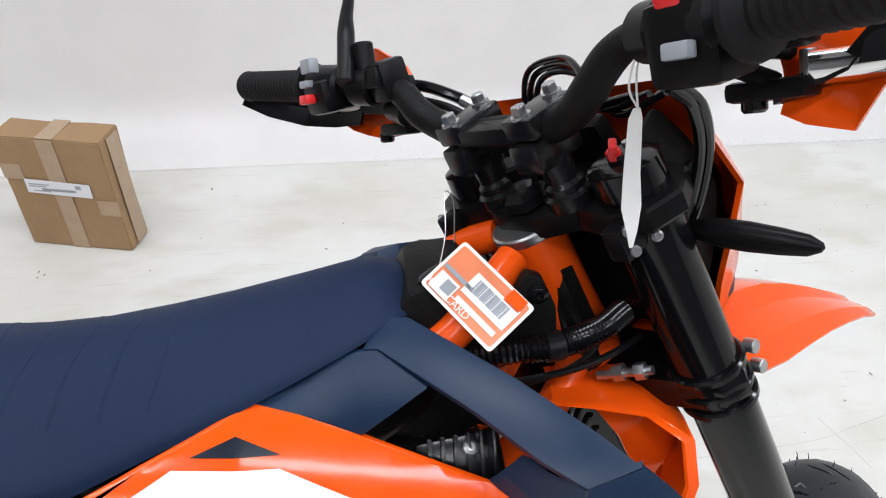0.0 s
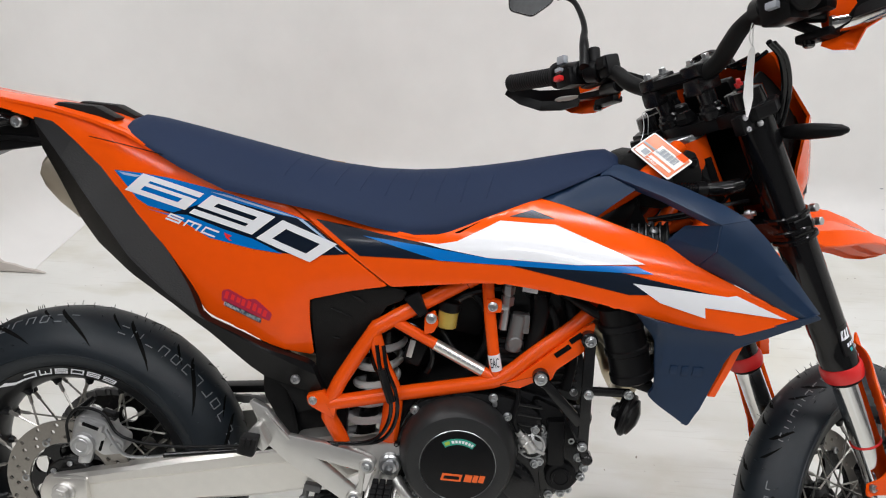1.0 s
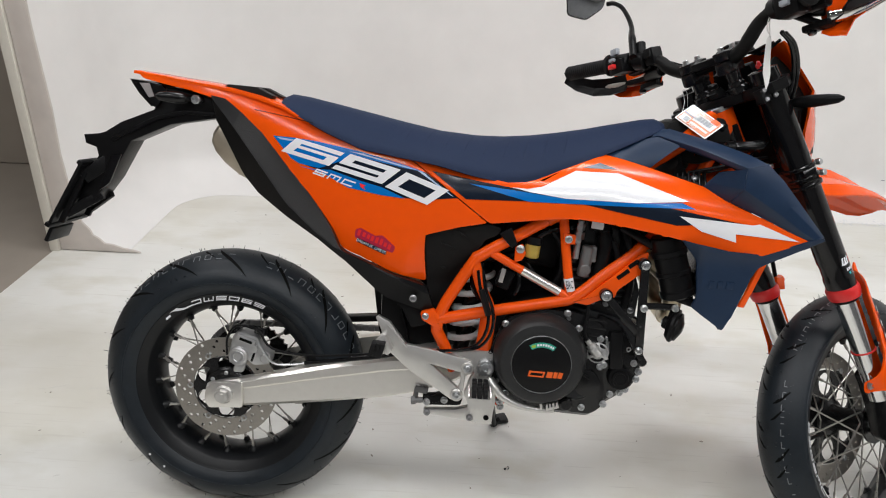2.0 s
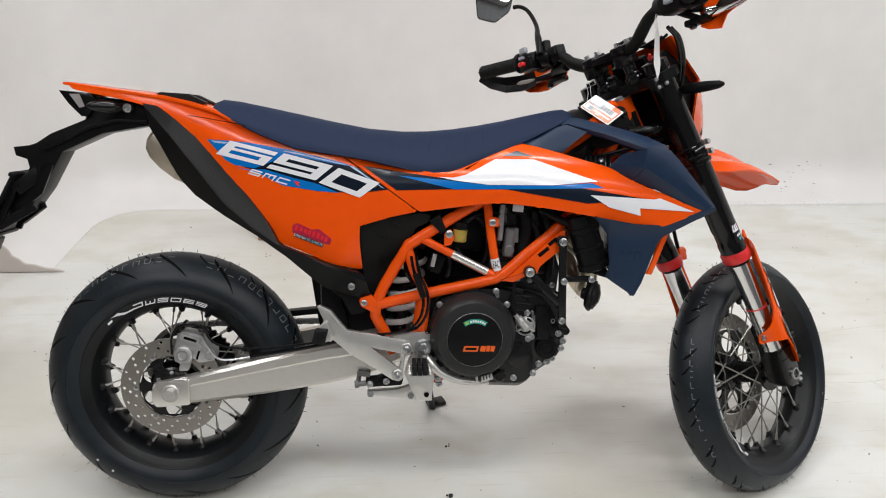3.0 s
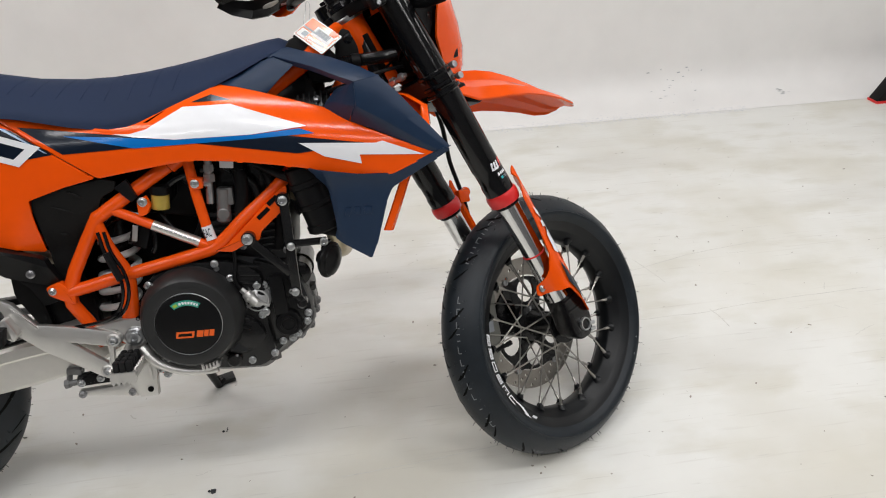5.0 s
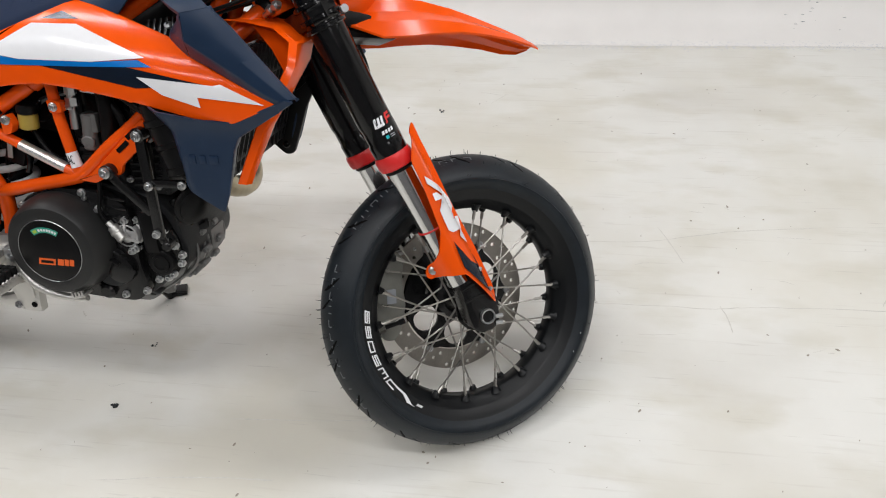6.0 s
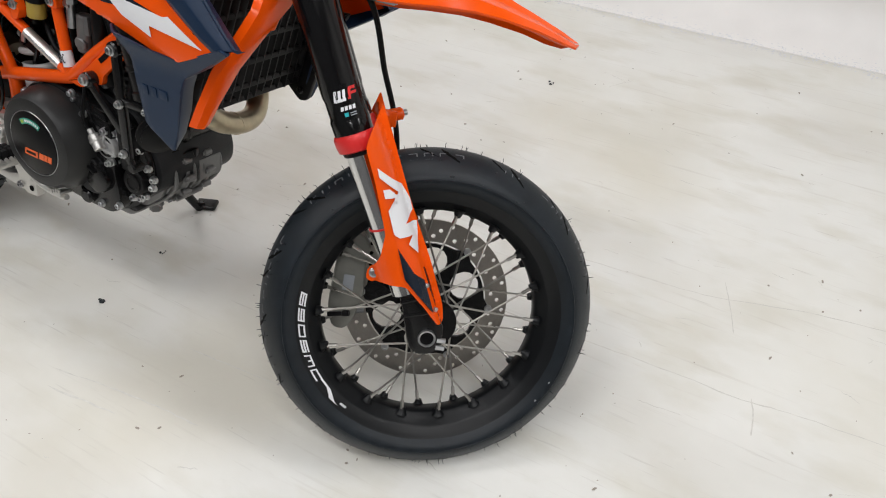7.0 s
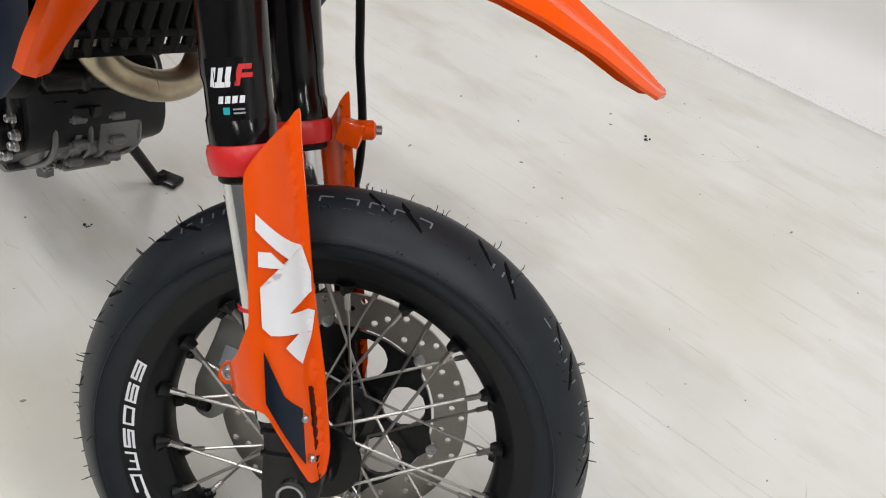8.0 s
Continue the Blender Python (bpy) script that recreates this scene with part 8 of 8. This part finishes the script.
# hand guards
for side in (-1, 1):
    rows, rows_in, rows_end = [], [], []
    lo = 0.048 if side < 0 else 0.0
    for y, x, z0, z1, bow in ((0.168 + lo * 1.5, 1.064, 1.092 if side < 0 else 1.108, 1.128 if side < 0 else 1.160, 0.006), (0.19 + lo * 1.3, 1.072, 1.084 if side < 0 else 1.102, 1.160 if side < 0 else 1.176, 0.014), (0.255 + lo * 0.5, 1.078, 1.078 if side < 0 else 1.098, 1.204, 0.020), (0.295, 1.080, 1.104, 1.206, 0.020), (0.325, 1.077, 1.112, 1.196, 0.016), (0.340, 1.072, 1.122, 1.180, 0.010)):
        sec = []
        for k in range(9):
            t = k / 8
            sec.append((x + bow * (1 - (2 * t - 1) ** 2), side * y, z0 + (z1 - z0) * t))
        rows.append(sec + [(px - 0.0035, py, pz) for px, py, pz in sec[::-1]])
        zc = z0 + (z1 - z0) * 0.34
        rows_in.append([(x - 0.012, side * y, zc - 0.006), (x + bow * 0.8 - 0.004, side * y, zc - 0.006), (x + bow * 0.8 - 0.004, side * y, zc + 0.008), (x - 0.012, side * y, zc + 0.006)])
    for y, x, z0, z1 in ((0.29, 1.066, 1.118, 1.160), (0.34, 1.060, 1.118, 1.162), (0.385, 1.040, 1.124, 1.168), (0.412, 1.004, 1.140, 1.178), (0.418, 0.972, 1.158, 1.186)):
        rows_end.append([(x, side * y, z0), (x + 0.010, side * (y + 0.004), (z0 + z1) / 2), (x, side * y, z1), (x - 0.005, side * (y - 0.003), z1), (x + 0.004, side * (y - 0.001), (z0 + z1) / 2), (x - 0.005, side * (y - 0.003), z0)])
    hg = steered("hand_guard", loft(rows), ORANGE, bike, "orange and black hand guard", angle=45)
    steered("guard_frame", loft(rows_in), BLACK, hg, "black inner frame of the hand guard", angle=30)
    steered("guard_end", loft(rows_end), BLACK, hg, "black outer end of the hand guard", angle=30)
    steered("guard_mount", joined(span(along_bar(side * (0.150 + lo)) + Vector((0.012, 0, -0.012)), (1.062, side * (0.19 + lo), 1.112), 0.014, 0.012, 0.004), block((0.026, 0.055, 0.014), pose(1.062, side * (0.198 + lo * 0.75), 1.108), 0.005)), BLACK, hg)
    steered("guard_screw", rod((1.058, side * 0.224, 1.106), (1.058, side * 0.224, 1.094), 0.0085, 16, 0.002), BLACK_GLOSS, hg)

# headlight mask
def mask_rows(inset=0.0):
    rows = []
    for z, xe, xf, w in ((0.862, 1.232, 1.300, 0.062), (0.90, 1.215, 1.318, 0.088), (0.94, 1.190, 1.322, 0.112), (0.985, 1.192, 1.312, 0.124), (1.03, 1.203, 1.292, 0.129), (1.07, 1.160, 1.262, 0.130), (1.10, 1.130, 1.222, 0.130), (1.118, 1.124, 1.176, 0.127), (1.127, 1.122, 1.142, 0.120)):
        sec = []
        for k in range(17):
            t = -1 + k / 8
            sec.append((xe + (xf - xe - inset) * (1 - abs(t) ** 2.2), (w - inset) * math.copysign(abs(t) ** 0.8, t), z))
        rows.append(sec)
    return rows


outer, inner = mask_rows(), mask_rows(0.006)
mask = steered("headlight_mask", loft([a + b[::-1] for a, b in zip(outer, inner)]), ORANGE, bike, "orange headlight mask", angle=40)
for side in (-1, 1):
    o = [(1.128, 1.105), (1.150, 1.085), (1.200, 1.030), (1.196, 0.985), (1.182, 0.945), (1.14, 0.93), (1.125, 0.985), (1.10, 1.06)]
    bm = sheet(rounded(o, 0.006, 2), lambda x, z: -0.104 + 0.35 * max(0, 1.16 - x), 0.004, 0.02)
    steered("mask_side", bm if side < 0 else mirrored(bm), BLACK_MATT, mask, "black plastic inside of the mask")
    steered("mask_screw", bolt((1.160, side * 0.108, 1.045), (0, side, 0), 0.008, 0.003), BLACK_GLOSS, mask)
    steered("mask_bracket", joined(span((1.10, side * 0.08, 0.99), (1.19, side * 0.10, 0.975), 0.012, 0.028, 0.003, (0, 0, 1)), block((0.06, 0.012, 0.10), pose(1.13, side * 0.088, 1.02, 0, -26, 0), 0.003)), BLACK_PAINT, mask)
    ind = steered("front_indicator", indicator((1.140, side * 0.106, 0.999), (1.160, side * 0.220, 0.985)), BLACK, bike, "black front indicator on a stalk")
steered("lamp_unit", joined(block((0.10, 0.16, 0.15), pose(1.215, 0, 0.97, 0, -10, 0), 0.02)), BLACK, mask, "headlight housing")
steered("dash_display", joined(block((0.02, 0.10, 0.055), pose(1.124, 0, 1.078, 0, -40, 0), 0.006), block((0.06, 0.13, 0.02), pose(1.14, 0, 1.052, 0, -15, 0), 0.006)), BLACK, bike, "small black dashboard")
# cables that loop over the mask
for k, (y0, y1, h) in enumerate(((0.066, -0.06, 1.158), (0.058, -0.075, 1.152), (0.050, -0.09, 1.146))):
    steered("cable", tube([(1.15, y0, 1.03), (1.135, y0 + 0.005, 1.10), (1.125, y0 - 0.01, h - 0.008), (1.115, 0.0, h), (1.10, y1 * 0.6, h - 0.016), (1.085, y1, h - 0.045), (1.08, y1 - 0.05, 1.115)], 0.0033, 10, 6), BLACK_GLOSS, bike, "black control cable over the mask")
steered("cable", tube([(1.050, 0.20, 1.150), (1.061, 0.16, 1.152), (1.080, 0.13, 1.139), (1.092, 0.10, 1.122), (1.095, 0.07, 1.100), (1.11, 0.05, 1.05), (1.13, 0.03, 1.0)], 0.0062, 10, 6), BLACK_GLOSS, bike, "black clutch hose")
steered("cable", tube([(1.05, 0.20, 1.136), (1.064, 0.15, 1.134), (1.085, 0.10, 1.108), (1.10, 0.06, 1.05), (1.13, 0.04, 0.99)], 0.0045, 10, 6), BLACK, bike, "black cable")
steered("hose_fitting", rod((1.086, 0.115, 1.131), (1.092, 0.098, 1.121), 0.0070, 10), STEEL, bike, "bright hose fitting")
for dx in (0.0, 0.012):
    steered("cable", tube([(1.05 + dx, -0.165, 1.118), (1.085 + dx, -0.16, 1.10), (1.12 + dx, -0.14, 1.06), (1.135 + dx, -0.11, 1.0), (1.14 + dx, -0.06, 0.94), (1.145, -0.03, 0.91)], 0.0048, 10, 6), BLACK_GLOSS, bike, "black cable beside the fork")
steered("brake_hose", tube([(1.20, 0.03, 0.94), (1.265, 0.045, 0.85), (1.305, 0.065, 0.79), (1.340, 0.095, 0.70), (1.374, 0.112, 0.615), (1.390, 0.118, 0.54), (1.395, 0.11, 0.45), (1.37, 0.10, 0.40)], 0.0052, 10, 6), BLACK, bike, "black front brake hose")

# front mudguard
def fender():
    rows = []
    for x, z, w, drop in ((1.215, 0.868, 0.052, 0.020), (1.26, 0.882, 0.070, 0.050), (1.30, 0.890, 0.083, 0.074), (1.345, 0.892, 0.087, 0.074), (1.39, 0.889, 0.087, 0.066), (1.45, 0.876, 0.086, 0.050), (1.50, 0.861, 0.082, 0.038), (1.56, 0.841, 0.075, 0.026),
                          (1.605, 0.825, 0.068, 0.021), (1.630, 0.815, 0.048, 0.014), (1.641, 0.812, 0.020, 0.005)):
        sec = []
        for k in range(13):
            t = (-1, -0.94, -0.86, -0.7, -0.52, -0.40, 0, 0.40, 0.52, 0.7, 0.86, 0.94, 1)[k]
            a = abs(t)
            sec.append((x, w * t, z - drop * np.interp(a, [0.0, 0.40, 0.52, 0.86, 1.0], [0.0, 0.02, 0.34, 0.62, 1.0])))
        rows.append(sec + [(px, py * 0.97, pz - 0.0035) for px, py, pz in sec[::-1]])
    return loft(rows)


fen = steered("front_mudguard", fender(), ORANGE, bike, "glossy orange front mudguard", angle=22)
steered("mudguard_carrier", joined(block((0.10, 0.13, 0.03), pose(1.235, 0, 0.850, 0, 10, 0), 0.008), prism([(1.20, 0.82), (1.33, 0.815), (1.36, 0.835), (1.30, 0.85), (1.2, 0.85)], -0.05, 0.05, 0.005)), BLACK, fen, "black carrier under the mudguard")

# front brake caliper on the far leg
fc = steered("front_brake_caliper", prism([(1.318, 0.408), (1.345, 0.410), (1.366, 0.385), (1.360, 0.340), (1.366, 0.29), (1.352, 0.235), (1.338, 0.216), (1.314, 0.220), (1.302, 0.26), (1.306, 0.33), (1.306, 0.38)], 0.040, 0.100, 0.006, 0.010), CALIPER_GREY, bike,
             "grey radial front brake caliper")
steered("caliper_badge", block((0.020, 0.0015, 0.030), pose(1.334, 0.0385, 0.312), 0.003), GREY_FILM, fc)
for z in (0.39, 0.245):
    steered("screw", rod((1.352, 0.07, z), (1.372, 0.07, z + 0.006), 0.006, 10), STEEL, fc)
steered("bleed_screw", joined(rod((1.318, 0.055, 0.402), (1.312, 0.055, 0.425), 0.005, 8)), BLACK, fc)
steered("caliper_bracket", prism([(1.352, 0.40), (1.40, 0.40), (1.43, 0.33), (1.42, 0.27), (1.362, 0.225), (1.356, 0.30)], 0.082, 0.100, 0.003, 0.01), BLACK_PAINT, fc)

# valve on the front rim
steered("valve", joined(rod((1.305, -0.004, 0.262), (1.330, -0.012, 0.270), 0.0045, 10), rod((1.330, -0.012, 0.270), (1.342, -0.016, 0.274), 0.0058, 10, 0.001)), BLACK, bike, "black tyre valve")

# ---- tags that hang from the bike: things of their own ----
# card on the ignition key
card_c = Vector((1.004, -0.081, 0.975))
ex = (Vector((1.052, -0.081, 0.968)) - Vector((1.002, -0.030, 1.007))).normalized()
ey = (Vector((1.002, -0.030, 1.007)) - Vector((0.966, -0.043, 0.984)))
ey = (ey - ex * ey.dot(ex)).normalized()
ez = ex.cross(ey)
card_m = bike.matrix_world @ Matrix((( ex.x, ey.x, ez.x, card_c.x), (ex.y, ey.y, ez.y, card_c.y), (ex.z, ey.z, ez.z, card_c.z), (0, 0, 0, 1)))
card = tagged(new("key_card"), "white and orange plastic key card hanging by the steering head", "tag")
card.matrix_world = card_m
if ez.y > 0:
    flip = -1
else:
    flip = 1


def flat(w, h, x, y, lift, material, name, parent, label="", corner=0.0):
    o = [(x - w / 2, y - h / 2), (x + w / 2, y - h / 2), (x + w / 2, y + h / 2), (x - w / 2, y + h / 2)]
    bm = prism(rounded(o, corner, 4) if corner else o, 0, 0.0006, 0)
    bm.transform(Matrix.Rotation(radians(90), 4, "X"))
    return part(name, bm, material, parent, label, Matrix.Translation((0, 0, flip * lift)))


base_card = flat(0.086, 0.054, 0, 0, 0, CARD_PAPER, "card", card, "white plastic card", 0.004)
flat(0.080, 0.048, 0, 0, 0.0008, CARD_ORANGE, "orange_field", base_card, "orange field", 0.003)
flat(0.050, 0.022, 0.012, -0.004, 0.0016, CARD_PAPER, "bar_code_field", base_card)
for k in range(14):
    flat(0.0012 + 0.0008 * (k % 3), 0.013, -0.006 + 0.0026 * k, -0.005, 0.0022, GREY_FILM, "bar_code_line", base_card)
flat(0.022, 0.018, -0.026, 0.014, 0.0016, CARD_PAPER, "print_field", base_card)
flat(0.011, 0.011, -0.022, 0.013, 0.0022, GREY_FILM, "print_block", base_card)
flat(0.046, 0.005, 0.012, 0.014, 0.0016, CARD_PAPER, "print_field", base_card)
flat(0.034, 0.004, -0.022, 0.000, 0.0016, GREY_FILM, "print_bar", base_card)
flat(0.017, 0.013, 0.027, -0.0195, 0.0016, ORANGE, "orange_block", base_card)
for word, x, y in (("KEY", -0.032, -0.019), ("CARD", -0.004, -0.0195)):
    bm = lettering(word, 0.010, 0.0003)
    bm.transform(Matrix.Rotation(radians(-90), 4, "X"))
    part("card_lettering", bm, CARD_PAPER, base_card, "", Matrix.Translation((x, y, flip * 0.002)) @ (Matrix.Rotation(radians(180), 4, "Y") if flip < 0 else Matrix.Identity(4)), 60)
key = tagged(new("ignition_key"), "black headed ignition key on a wire, hanging beside the seat", "key")
key.matrix_world = bike.matrix_world
part("key_head", joined(span((0.975, -0.050, 0.987), (0.958, -0.047, 0.973), 0.016, 0.007, 0.002)), BLACK, key, "black key head")
part("key_blade", span((0.960, -0.047, 0.975), (0.938, -0.046, 0.948), 0.0075, 0.0022, 0.0005), STEEL, key, "bright key blade")
part("key_wire", tube([(0.975, -0.050, 0.988), (0.982, -0.035, 1.015), (0.985, 0.0, 1.040), (0.992, -0.01, 1.035), (0.990, -0.035, 1.005)], 0.0006, 6, 6), STEEL, key, "thin wire")
# paper tag on the right switch
tag = tagged(new("paper_tag"), "long white paper tag hanging from the handlebar", "tag")
tag.matrix_world = bike.matrix_world
rows = []
for x, y, z, w in ((1.102, -0.146, 1.148, 0.003), (1.1025, -0.1455, 1.140, 0.006), (1.104, -0.147, 1.10, 0.0075), (1.106, -0.149, 1.075, 0.009), (1.107, -0.151, 1.058, 0.005), (1.1065, -0.1525, 1.046, 0.0015)):
    rows.append([(x - w, y - 0.0005, z), (x + w, y + w * 0.9 - 0.0005, z), (x + w, y + w * 0.9 + 0.0005, z), (x - w, y + 0.0005, z)])
part("paper", loft(rows), CARD_PAPER, tag, "white paper strip")
part("string", tube([(1.102, -0.146, 1.148), (1.100, -0.142, 1.175), (1.104, -0.150, 1.20), (1.110, -0.165, 1.215)], 0.0008, 6, 5), CARD_PAPER, tag, "white string")
part("string", tube([(1.102, -0.146, 1.148), (1.094, -0.146, 1.165), (1.098, -0.155, 1.20), (1.110, -0.165, 1.215)], 0.0008, 6, 5), CARD_PAPER, tag, "white string")
